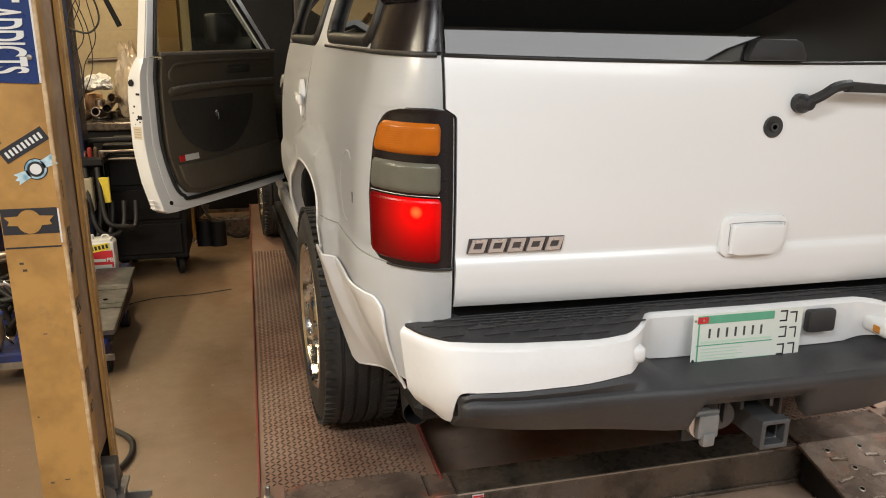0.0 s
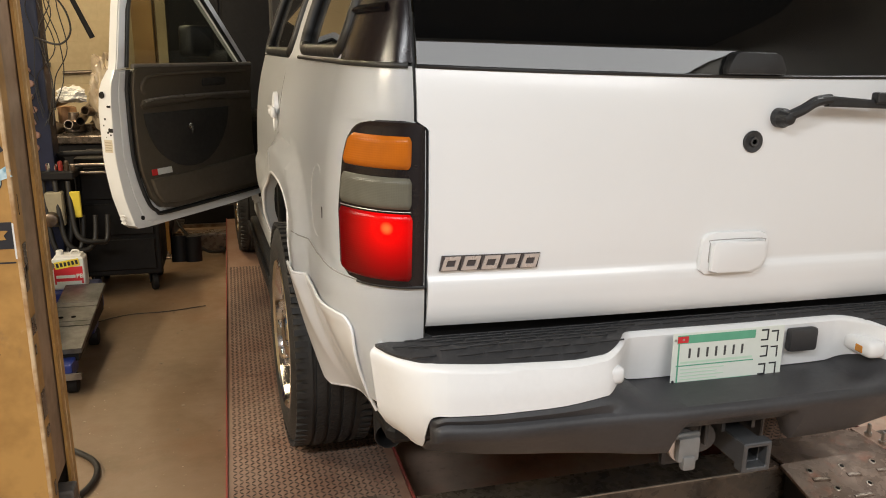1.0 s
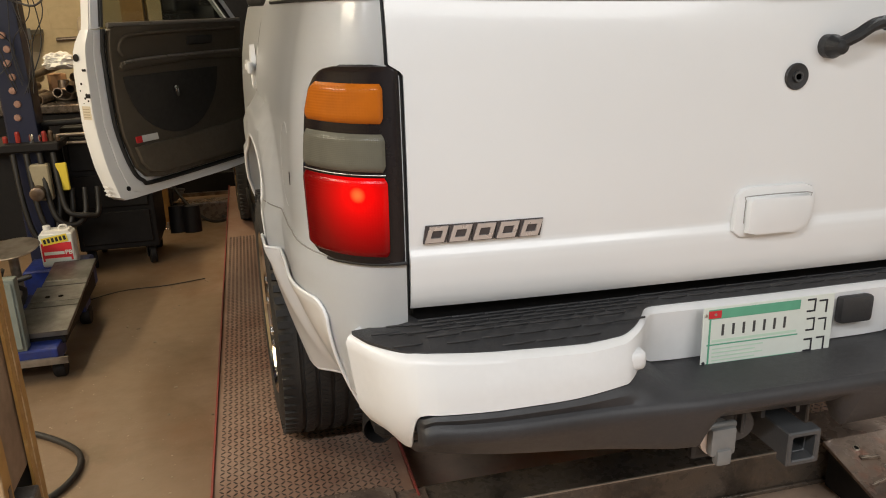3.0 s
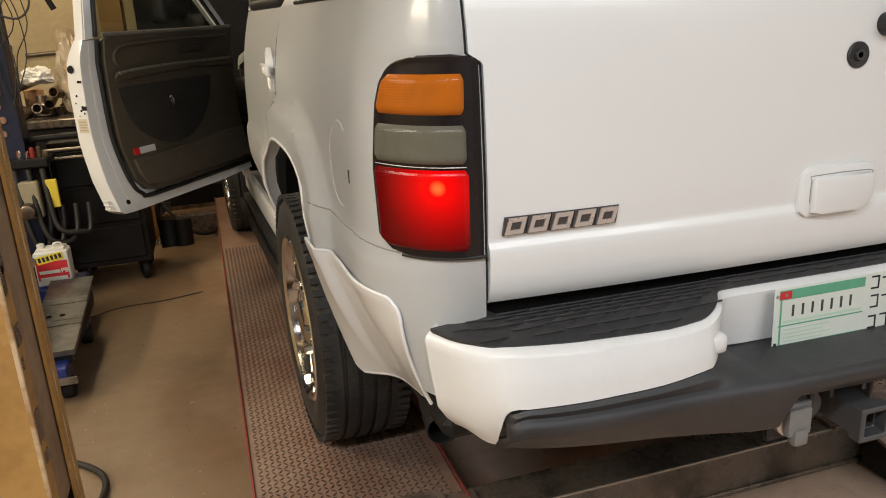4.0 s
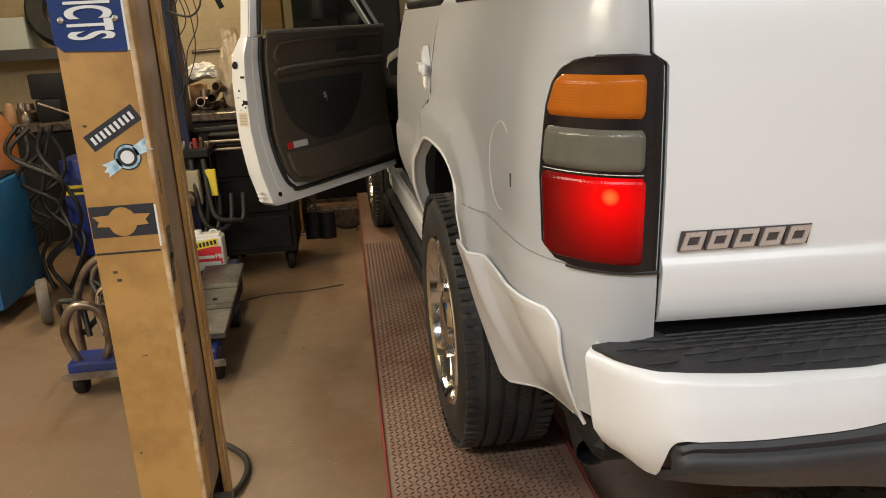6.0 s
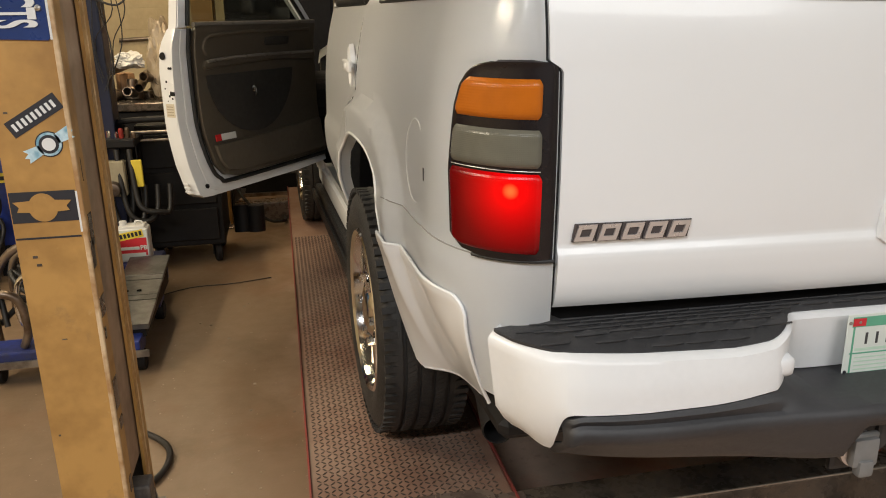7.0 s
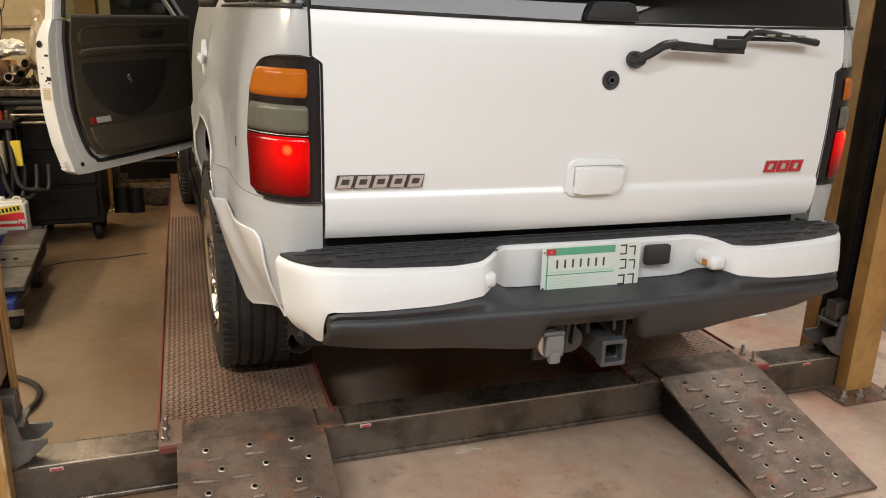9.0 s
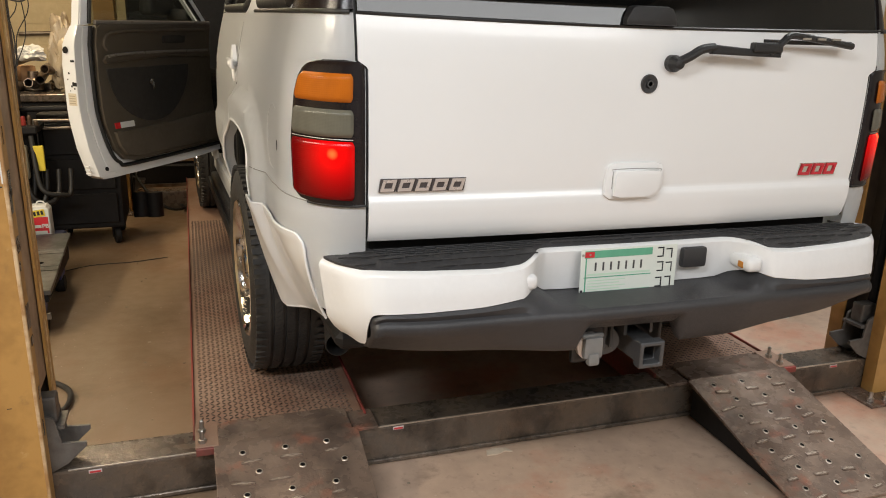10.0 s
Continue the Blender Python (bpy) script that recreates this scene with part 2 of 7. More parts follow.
tint(DARK_STEEL, (0.28, 0.22, 0.17), 22.0, 0.64, 0.74, 0.5, 3.4)
tint(FLOOR, (0.20, 0.14, 0.10), 26.0, 0.56, 0.72, 0.45, 2.7)
tint(FLOOR, (0.62, 0.50, 0.42), 40.0, 0.66, 0.72, 0.6, 5.9)
tint(RUNWAY, (0.20, 0.105, 0.075), 3.0, 0.54, 0.68, 0.6, 1.3)
tint(RUNWAY, (0.36, 0.27, 0.21), 5.0, 0.58, 0.70, 0.5, 8.3)
tint(OCHRE, (0.22, 0.13, 0.06), 9.0, 0.60, 0.70, 0.55, 4.4)
tint(OCHRE, (0.60, 0.42, 0.20), 14.0, 0.64, 0.72, 0.5, 6.4)
tint(ALUMINIUM, (0.10, 0.085, 0.07), 6.0, 0.52, 0.64, 0.7, 3.9)
tint(BLACK_PLASTIC, (0.05, 0.048, 0.045), 11.0, 0.58, 0.72, 0.4, 2.9)

CREAM_BLOCK = block_wall("cream_painted_block", (0.62, 0.50, 0.30), (0.52, 0.41, 0.24), 0)
GREY_BLOCK = block_wall("grey_painted_block", (0.42, 0.40, 0.35), (0.34, 0.32, 0.28), 0)


def tinted_glass(name, colour, rough=0.02, alpha=0.12):
    m = bpy.data.materials.new(name)
    m.use_nodes = True
    t = m.node_tree
    n, l = t.nodes, t.links
    b = n["Principled BSDF"]
    b.inputs["Base Color"].default_value = (0.004, 0.004, 0.004, 1)
    b.inputs["Roughness"].default_value = rough
    b.inputs["IOR"].default_value = 1.52
    tr, mx = n.new("ShaderNodeBsdfTransparent"), n.new("ShaderNodeMixShader")
    tr.inputs[0].default_value = (*colour, 1)
    mx.inputs[0].default_value = 1 - alpha
    l.new(tr.outputs[0], mx.inputs[1]), l.new(b.outputs[0], mx.inputs[2])
    l.new(mx.outputs[0], n["Material Output"].inputs["Surface"])
    return m


PRIVACY = tinted_glass("privacy_glass", (0.4, 0.4, 0.38), alpha=0.15)
DOOR_GLASS = tinted_glass("door_glass", (0.75, 0.78, 0.74), alpha=0.75)


def lens_material(name, colour, rough, ridges, emit=None, centre=(0, 0, 0), reach=0.1, strength=0.0, base_emit=0.0, spot=0.01, spot_strength=0.0):
    m = material(name, colour, rough, mix=0.15, grain=30, blotch=10, coat=0.10, spec=0.18, rough_var=0.05)
    n, l = m.node_tree.nodes, m.node_tree.links
    b = n["Principled BSDF"]
    co, wv, bp, w2, ad = n.new("ShaderNodeTexCoord"), n.new("ShaderNodeTexWave"), n.new("ShaderNodeBump"), n.new("ShaderNodeTexWave"), n.new("ShaderNodeMath")
    for w, d in ((wv, "X"), (w2, "Z")):
        w.bands_direction = d
        w.inputs["Scale"].default_value = ridges
        l.new(co.outputs["Object"], w.inputs["Vector"])
    l.new(wv.outputs["Fac"], ad.inputs[0]), l.new(w2.outputs["Fac"], ad.inputs[1])
    l.new(ad.outputs[0], bp.inputs["Height"])
    bp.inputs["Strength"].default_value, bp.inputs["Distance"].default_value = 0.12, 0.002
    l.new(bp.outputs["Normal"], b.inputs["Normal"])
    if emit:
        ds, mr, pw, ml = n.new("ShaderNodeVectorMath"), n.new("ShaderNodeMapRange"), n.new("ShaderNodeMath"), n.new("ShaderNodeMath")
        ds.operation = "DISTANCE"
        ds.inputs[1].default_value = centre
        l.new(co.outputs["Object"], ds.inputs[0])
        l.new(ds.outputs["Value"], mr.inputs["Value"])
        mr.inputs["From Min"].default_value, mr.inputs["From Max"].default_value = 0.0, reach
        mr.inputs["To Min"].default_value, mr.inputs["To Max"].default_value = 1.0, 0.0
        pw.operation, pw.inputs[1].default_value = "POWER", 2.2
        l.new(mr.outputs["Result"], pw.inputs[0])
        ml.operation = "MULTIPLY_ADD"
        ml.inputs[1].default_value, ml.inputs[2].default_value = strength, base_emit
        l.new(pw.outputs[0], ml.inputs[0])
        ms, ma = n.new("ShaderNodeMapRange"), n.new("ShaderNodeMath")
        l.new(ds.outputs["Value"], ms.inputs["Value"])
        ms.inputs["From Min"].default_value, ms.inputs["From Max"].default_value = 0.0080, 0.0080 + spot
        ms.inputs["To Min"].default_value, ms.inputs["To Max"].default_value = spot_strength, 0.0
        l.new(ms.outputs["Result"], ma.inputs[0]), l.new(ml.outputs[0], ma.inputs[1])
        hot, hm = n.new("ShaderNodeMapRange"), n.new("ShaderNodeMix")
        hot.inputs["From Max"].default_value = max(spot_strength, 0.01)
        l.new(ms.outputs["Result"], hot.inputs["Value"])
        hm.data_type = "RGBA"
        hm.inputs["A"].default_value, hm.inputs["B"].default_value = (*emit, 1), (1.0, 0.30, 0.06, 1)
        l.new(hot.outputs["Result"], hm.inputs["Factor"])
        l.new(hm.outputs["Result"], b.inputs["Emission Color"])
        l.new(ma.outputs[0], b.inputs["Emission Strength"])
    return m


# ---- mesh helpers ----
def part(name, bm, mat, parent=None, label="", smooth=0.0):
    me = bpy.data.meshes.new(name)
    if smooth:
        bm.normal_update()
        for f in bm.faces:
            f.smooth = True
        for e in bm.edges:
            if len(e.link_faces) == 2:
                e.smooth = e.calc_face_angle(0) < radians(smooth)
    bm.to_mesh(me)
    bm.free()
    ob = new(name, me)
    for q in (mat if isinstance(mat, (list, tuple)) else [mat]):
        me.materials.append(q)
    if parent is not None:
        ob.parent = parent
        ob.matrix_parent_inverse = Matrix.Translation(-parent.location) if parent.parent is None and parent.type == "EMPTY" else Matrix()
    return tagged(ob, label)


def thing(name, x, y, z, label, category, group="", kind=""):
    ob = new(name)
    ob.location = (x, y, z)
    ob.empty_display_size = 0.1
    return tagged(ob, label, category, group, kind)


def solid(name, bm, mat, label, category, kind="", group="", smooth=0.0):
    return tagged(part(name, bm, mat, None, label, smooth), label, category, group, kind)


def box(bm, x0, x1, y0, y1, z0, z1, bevel=0.0, seg=2, m=None):
    r = bmesh.ops.create_cube(bm, size=1)
    vs = r["verts"]
    for v in vs:
        v.co = Vector(((x0 + x1) / 2 + v.co.x * (x1 - x0), (y0 + y1) / 2 + v.co.y * (y1 - y0), (z0 + z1) / 2 + v.co.z * (z1 - z0)))
    if bevel:
        es = list({e for v in vs for e in v.link_edges})
        r = bmesh.ops.bevel(bm, geom=es, offset=bevel, segments=seg, affect="EDGES", profile=0.6)
        vs = list({v for f in r["faces"] for v in f.verts} | {v for v in vs if v.is_valid})
    if m is not None:
        bmesh.ops.transform(bm, matrix=m, verts=vs)
    return vs


def boxed(*a, **k):
    bm = bmesh.new()
    box(bm, *a, **k)
    return bm


def prism(bm, pts, depth, m, bevel=0.0):
    """A polygon in the plane of m's x and y, pushed along m's z by depth."""
    lo = [bm.verts.new(m @ Vector((p[0], p[1], 0))) for p in pts]
    hi = [bm.verts.new(m @ Vector((p[0], p[1], depth))) for p in pts]
    k = len(pts)
    fs = [bm.faces.new(lo[::-1]), bm.faces.new(hi)]
    for i in range(k):
        fs.append(bm.faces.new((lo[i], lo[(i + 1) % k], hi[(i + 1) % k], hi[i])))
    bmesh.ops.recalc_face_normals(bm, faces=fs)
    if bevel:
        es = [e for e in fs[0].edges] + [e for e in fs[1].edges]
        bmesh.ops.bevel(bm, geom=es, offset=bevel, segments=2, affect="EDGES", profile=0.6)


def lathe(bm, profile, m, seg=32, closed=False):
    rings = []
    for r, h in profile:
        rings.append([bm.verts.new(m @ Vector((r * math.cos(2 * math.pi * i / seg), r * math.sin(2 * math.pi * i / seg), h))) for i in range(seg)])
    pairs = list(zip(rings, rings[1:]))
    if closed:
        pairs.append((rings[-1], rings[0]))
    for a, b in pairs:
        for i in range(seg):
            j = (i + 1) % seg
            bm.faces.new((a[i], a[j], b[j], b[i]))
    if not closed:
        bm.faces.new(rings[0][::-1]), bm.faces.new(rings[-1])
    return rings


def smooth_line(pts, n=6):
    pts = [Vector(p) for p in pts]
    out = []
    for i in range(len(pts) - 1):
        p0, p1, p2, p3 = pts[max(i - 1, 0)], pts[i], pts[i + 1], pts[min(i + 2, len(pts) - 1)]
        for k in range(n):
            t = k / n
            out.append(0.5 * ((2 * p1) + (p2 - p0) * t + (2 * p0 - 5 * p1 + 4 * p2 - p3) * t * t + (3 * p1 - p0 - 3 * p2 + p3) * t ** 3))
    return out + [pts[-1]]


def tube(bm, pts, r, seg=8, n=6, cap=True):
    line = smooth_line(pts, n) if n else [Vector(p) for p in pts]
    up = Vector((0.13, 0.21, 0.97))
    rings = []
    for i, p in enumerate(line):
        d = (line[min(i + 1, len(line) - 1)] - line[max(i - 1, 0)]).normalized()
        a = d.cross(up)
        a = (a if a.length > 0.05 else d.cross(Vector((1, 0, 0)))).normalized()
        b = d.cross(a)
        up = -b if i else up
        up = b * -1 if b.dot(up) < 0 else b
        rings.append([bm.verts.new(p + r * (a * math.cos(2 * math.pi * k / seg) + b * math.sin(2 * math.pi * k / seg))) for k in range(seg)])
    for A, B in zip(rings, rings[1:]):
        for k in range(seg):
            bm.faces.new((A[k], A[(k + 1) % seg], B[(k + 1) % seg], B[k]))
    if cap:
        bm.faces.new(rings[0][::-1]), bm.faces.new(rings[-1])
    return bm


def tubed(*a, **k):
    bm = bmesh.new()
    tube(bm, *a, **k)
    bmesh.ops.recalc_face_normals(bm, faces=bm.faces[:])
    return bm


def lerp(table, z):
    """A smooth value from rows of (z, value)."""
    if z <= table[0][0]:
        return table[0][1]
    for (a, va), (b, vb) in zip(table, table[1:]):
        if z <= b:
            return va + (vb - va) * (z - a) / (b - a)
    return table[-1][1]


def steps(a, b, d):
    n = max(1, round(abs(b - a) / d))
    return [a + (b - a) * i / n for i in range(n + 1)]


def surface(bm, fn, us, vs, keep=None, thick=0.0, fix=None):
    """A sheet of fn(u, v), with the cells kept that keep(u, v) allows, given thickness."""
    grid = {}

    def vert(i, j):
        if (i, j) not in grid:
            grid[i, j] = bm.verts.new(fn(us[i], vs[j]))
        return grid[i, j]

    for i in range(len(us) - 1):
        for j in range(len(vs) - 1):
            if keep is None or keep((us[i] + us[i + 1]) / 2, (vs[j] + vs[j + 1]) / 2):
                bm.faces.new((vert(i, j), vert(i + 1, j), vert(i + 1, j + 1), vert(i, j + 1)))
    if fix:
        for (i, j), v in grid.items():
            if v.is_boundary:
                q = fix(us[i], vs[j])
                if q is not None:
                    v.co = fn(*q)
    if thick:
        bmesh.ops.solidify(bm, geom=bm.faces[:], thickness=thick)
        bmesh.ops.recalc_face_normals(bm, faces=bm.faces[:])
    return grid


def lettering(name, text, size, m, mat, parent, depth=0.0015, stretch=1.0):
    c = bpy.data.curves.new(name, "FONT")
    c.body, c.size, c.extrude, c.align_x, c.align_y = text, size, depth, "CENTER", "CENTER"
    c.offset = 0.006 * size * 4
    tmp = new(name, c)
    me = bpy.data.meshes.new_from_object(tmp.evaluated_get(bpy.context.evaluated_depsgraph_get()))
    bpy.data.objects.remove(tmp)
    bm = bmesh.new()
    bm.from_mesh(me)
    bmesh.ops.transform(bm, matrix=m @ Matrix.Diagonal((stretch, 1, 1, 1)), verts=bm.verts[:])
    return part(name, bm, mat, parent)


FACE_BACK = Matrix(((1, 0, 0, 0), (0, 0, -1, 0), (0, 1, 0, 0), (0, 0, 0, 1)))  # local x, y, z to world x, z, -y

# ---- the workshop shell ----
X0, X1, Y0, Y1 = -4.2, 3.6, -4.5, 8.6
bm = bmesh.new()
box(bm, X0 - 0.2, X1 + 0.2, Y0 - 0.2, Y1 + 0.2, -0.15, 0.0)
solid("floor", bm, FLOOR, "stained brown concrete workshop floor", "floor", "structure")
solid("wall_north", boxed(X0 - 0.2, X1 + 0.2, Y1, Y1 + 0.2, 0, CEILING), CREAM_BLOCK, "cream painted concrete block wall", "wall", "structure")
solid("wall_west", boxed(X0 - 0.2, X0, Y0, Y1, 0, CEILING), CREAM_BLOCK, "cream painted concrete block wall", "wall", "structure")
solid("wall_east", boxed(X1, X1 + 0.2, Y0, Y1, 0, CEILING), GREY_BLOCK, "grey painted concrete block wall", "wall", "structure")
solid("ceiling", boxed(X0 - 0.2, X1 + 0.2, Y0 - 0.2, Y1 + 0.2, CEILING, CEILING + 0.15), CEILING_PAINT, "dark workshop ceiling", "ceiling", "structure")
# south wall with the sectional door's opening
DX0, DX1, DZ = -1.2, 2.9, 3.0
bm = bmesh.new()
box(bm, X0 - 0.2, DX0, Y0 - 0.2, Y0, 0, CEILING)
box(bm, DX1, X1 + 0.2, Y0 - 0.2, Y0, 0, CEILING)
box(bm, DX0, DX1, Y0 - 0.2, Y0, DZ, CEILING)
solid("wall_south", bm, GREY_BLOCK, "grey painted block wall with a wide doorway", "wall", "structure")
bm = bmesh.new()
for i in range(6):
    box(bm, DX0, DX1, Y0 - 0.12, Y0 - 0.06, i * DZ / 6, (i + 1) * DZ / 6 - 0.006, 0.01, 1)
solid("door_1", bm, DOOR_PANEL, "closed pale grey sectional workshop door", "door", "structure")

for lx, ly, lz, ll, lw, le, lc, lt, la in LAMPS:
    lamp = thing("ceiling_light", lx, ly, lz, "white strip light fixture added out of view under the ceiling", "light", "ceiling strip lights")
    m = Matrix.Translation((lx, ly, lz - 0.07)) @ Matrix.Rotation(radians(-la), 4, "Y") @ pose(0, 0, 0.005, 0, 0, lt)
    bm = bmesh.new()
    box(bm, -ll / 2 - 0.02, ll / 2 + 0.02, -lw / 2 - 0.02, lw / 2 + 0.02, 0.0, 0.06, 0.008, 1, m)
    part("housing", bm, WHITE_PLASTIC, lamp)
    for k in (-1, 1):
        bm = bmesh.new()
        box(bm, k * ll * 0.35 - 0.008, k * ll * 0.35 + 0.008, -0.008, 0.008, 0.04, CEILING - lz + 0.065, 0, 1, pose(lx, ly, lz - 0.065, 0, 0, lt))
        part("hanger", bm, DARK_STEEL, lamp)

# ---- four-post lift ----
RZ = 0.165
LIFT = 1.145
lift = thing("car_lift", LIFT, 4.2, 0, "ochre four-post car lift with red-brown tread plate runways", "car lift")
random.seed(4)


def runway(x0, x1, y0, y1, inner):
    bm = boxed(x0, x1, y0, y1, 0.045, RZ - 0.003, 0.004, 1)
    deck = part("runway", bm, RUNWAY, lift, "worn red-brown tread plate runway")
    bm = bmesh.new()
    for xe in (x0 - 0.006, x1):
        box(bm, xe, xe + 0.006, y0 + 0.002, y1 - 0.002, 0.05, RZ + 0.006)
    part("edge_strip", bm, RED_PAINT, deck, "scuffed red runway edge")
    # raised tread lugs, each a short lozenge, crossing each other
    verts, faces = [], []
    pitch = 0.0205
    ny, nx = int((min(y1, 5.2) - y0 - 0.03) / pitch), int((x1 - x0 - 0.03) / pitch)
    for i in range(nx):
        for j in range(ny):
            cx, cy = x0 + 0.026 + i * pitch, y0 + 0.024 + j * pitch
            a = radians(43 if (i + j) % 2 else -43) + random.uniform(-0.05, 0.05)
            c, s = math.cos(a), math.sin(a)
            L, W, h = 0.0116, 0.0034, 0.0028
            b = len(verts)
            for px, py, pz in ((-L, 0, -0.0006), (0, -W, -0.0006), (L, 0, -0.0006), (0, W, -0.0006), (-L * 0.6, 0, h), (0, -W * 0.5, h), (L * 0.6, 0, h), (0, W * 0.5, h)):
                verts.append((cx + px * c - py * s, cy + px * s + py * c, RZ - 0.003 + pz))
            for k in range(4):
                faces.append((b + k, b + (k + 1) % 4, b + 4 + (k + 1) % 4, b + 4 + k))
            faces.append((b + 4, b + 5, b + 6, b + 7))
    me = bpy.data.meshes.new("tread_relief")
    me.from_pydata(verts, [], faces)
    me.materials.append(LUG)
    ob = new("tread_relief", me)
    ob.parent = deck
    tagged(ob, "worn raised tread lugs", kind="stuff")
    return deck


RL0, RL1, RR0, RR1 = -0.078, 0.522, 1.77, 2.37
runway(RL0, RL1, 2.13, 6.75, 1)
runway(RR0, RR1, 2.13, 6.75, -1)


def beam(y):
    bm = boxed(-0.60, 2.89, y, y + 0.15, 0.004, 0.152, 0.012, 2)
    b = part("cross_beam", bm, DARK_STEEL, lift, "dark oily steel cross beam")
    return b


rear_beam = beam(2.05)
# the sheen on the beam's top edge, laid on as a pale strip
part("worn_edge", boxed(-0.47, 2.76, 2.0488, 2.0545, 0.1475, 0.1532, 0.001, 1), WORN_SHEEN, rear_beam, "bright strip painting the sheen along the beam edge")
bm = boxed(-0.47, 2.76, 2.038, 2.0497, 0.006, 0.022, 0.003, 1)
part("bottom_flange", bm, DARK_STEEL, rear_beam)
for tx, tz in ((-0.39, 0.137), (0.63, 0.138), (2.63, 0.137)):
    part("small_label", boxed(tx - 0.02, tx + 0.02, 2.0475, 2.0498, tz - 0.006, tz + 0.006), TAG_WHITE, rear_beam, "small red and white label")
    part("label_stripe", boxed(tx - 0.017, tx + 0.017, 2.0462, 2.0474, tz - 0.004, tz + 0.002), RED_INK, rear_beam)
beam(6.28)


def column(xc, yc, side):
    """A C-section post, open towards the car; side +1 opens to +x."""
    t = 0.008
    w, d = 0.145, 0.30
    pts = [(-w, 0), (0, 0), (0, 0.062), (-t, 0.062), (-t, t), (-w + t, t), (-w + t, d - t), (-t, d - t), (-t, d - 0.075), (0, d - 0.075), (0, d), (-w, d)]
    bm = bmesh.new()
    prism(bm, [(xc + side * p[0], yc + p[1]) for p in pts], 2.3, Matrix.Translation((0, 0, 0.012)), 0.003)
    col = part("column", bm, OCHRE, lift, "ochre painted steel lift column")
    bm = boxed(xc - side * 0.20, xc + side * 0.10, yc - 0.10, yc + d + 0.06, 0.0, 0.012, 0.003, 1) if side > 0 else boxed(xc + side * 0.10, xc - side * 0.20, yc - 0.10, yc + d + 0.06, 0.0, 0.012, 0.003, 1)
    part("base_plate", bm, RAMP_STEEL, col, "steel base plate")
    for bx, by in ((-0.17, -0.06), (-0.02, -0.06), (-0.17, d + 0.02), (0.06, -0.05)):
        bm = bmesh.new()
        lathe(bm, [(0.016, 0.012), (0.016, 0.026), (0.009, 0.027), (0.009, 0.05)], Matrix.Translation((xc + side * bx, yc + by, 0)), 6)
        part("anchor_bolt", bm, BRIGHT_STEEL, col)
    x_in, x_out = xc - side * 0.0085, xc - side * (w - 0.009)
    for xa, xb, ya, yb in ((x_out, x_out + side * 0.002, 0.010, d - 0.010), (x_in, x_out + side * 0.0025, 0.0085, 0.0105), (x_in, x_out + side * 0.0025, d - 0.0105, d - 0.0085)):
        part("greasy_lining", boxed(*sorted((xa, xb)), yc + ya, yc + yb, 0.02, 2.3), GREASE, col, "black grease inside the column")
    # the lifting screw and lock ladder inside
    bm = bmesh.new()
    lathe(bm, [(0.018, 0.16), (0.018, 2.3)], Matrix.Translation((xc - side * 0.07, yc + d * 0.5, 0)), 10)
    part("lifting_rod", bm, BLACK_METAL, col, "greasy dark lifting rod")
    bm = bmesh.new()
    box(bm, min(xc - side * 0.11, xc - side * 0.125), max(xc - side * 0.11, xc - side * 0.125), yc + 0.09, yc + 0.21, 0.1, 2.3)
    for k in range(26):
        z = 0.2 + k * 0.08
        box(bm, min(xc - side * 0.09, xc - side * 0.112), max(xc - side * 0.09, xc - side * 0.112), yc + 0.1, yc + 0.2, z, z + 0.03, 0.003, 1)
    part("lock_ladder", bm, DARK_STEEL, col, "dark lock ladder")
    bm = bmesh.new()
    for k in (-1, 1):
        prism(bm, [(0.0, 0.155), (0.05 * side, 0.18), (0.11 * side, 0.235), (0.11 * side, 0.25), (0.04 * side, 0.255), (0.025 * side, 0.34), (0.0, 0.355), (-0.06 * side, 0.355), (-0.06 * side, 0.155)],
              0.012, Matrix.Translation((xc, yc + d * 0.5 - 0.02 + k * 0.055, 0)) @ pose(0, 0, 0, 90, 0, 0), 0.002)
    box(bm, min(xc - side * 0.06, xc + side * 0.05), max(xc - side * 0.06, xc + side * 0.05), yc + d * 0.5 - 0.076, yc + d * 0.5 + 0.03, 0.30, 0.312)
    box(bm, min(xc - side * 0.05, xc + side * 0.03), max(xc - side * 0.05, xc + side * 0.03), yc + d * 0.5 - 0.05, yc + d * 0.5 + 0.01, 0.312, 0.40, 0.008, 2)
    part("carriage_bracket", bm, BRACKET_STEEL, col, "grey steel carriage bracket")
    return col


CL, CR = -0.515, 2.805
post = column(CL, 1.98, 1)
column(CR, 1.98, -1)
column(CL, 6.21, 1)
column(CR, 6.21, -1)
SLIDE = material("dull_brown_slide", (0.32, 0.215, 0.14), 0.5, second=(0.22, 0.15, 0.10), grain=30, blotch=6)
for yc in (1.98, 6.21):
    part("slide_plate", boxed(CL - 0.018, CL - 0.012, yc + 0.012, yc + 0.288, 0.42, 2.3, 0.002, 1), SLIDE, post, "dull brown plate inside the post")
# worn bare edge down the inner corner of the near post, and scrapes
bm = bmesh.new()
box(bm, CL - 0.009, CL + 0.0014, 1.9775, 1.988, 0.06, 2.2, 0.002, 1)
part("worn_edge", bm, BARE_EDGE, post, "bare worn paint edge")
part("worn_edge", boxed(CL - 0.003, CL + 0.0014, 2.236, 2.243, 0.06, 2.2), BARE_EDGE, post, "bare worn paint edge")
random.seed(9)
bm = bmesh.new()
for k in range(9):
    z, h = random.uniform(0.3, 1.6), random.uniform(0.02, 0.09)
    box(bm, CL + 0.0002, CL + 0.0014, 1.99 + random.uniform(0, 0.03), 2.0 + random.uniform(0.005, 0.04), z, z + h)
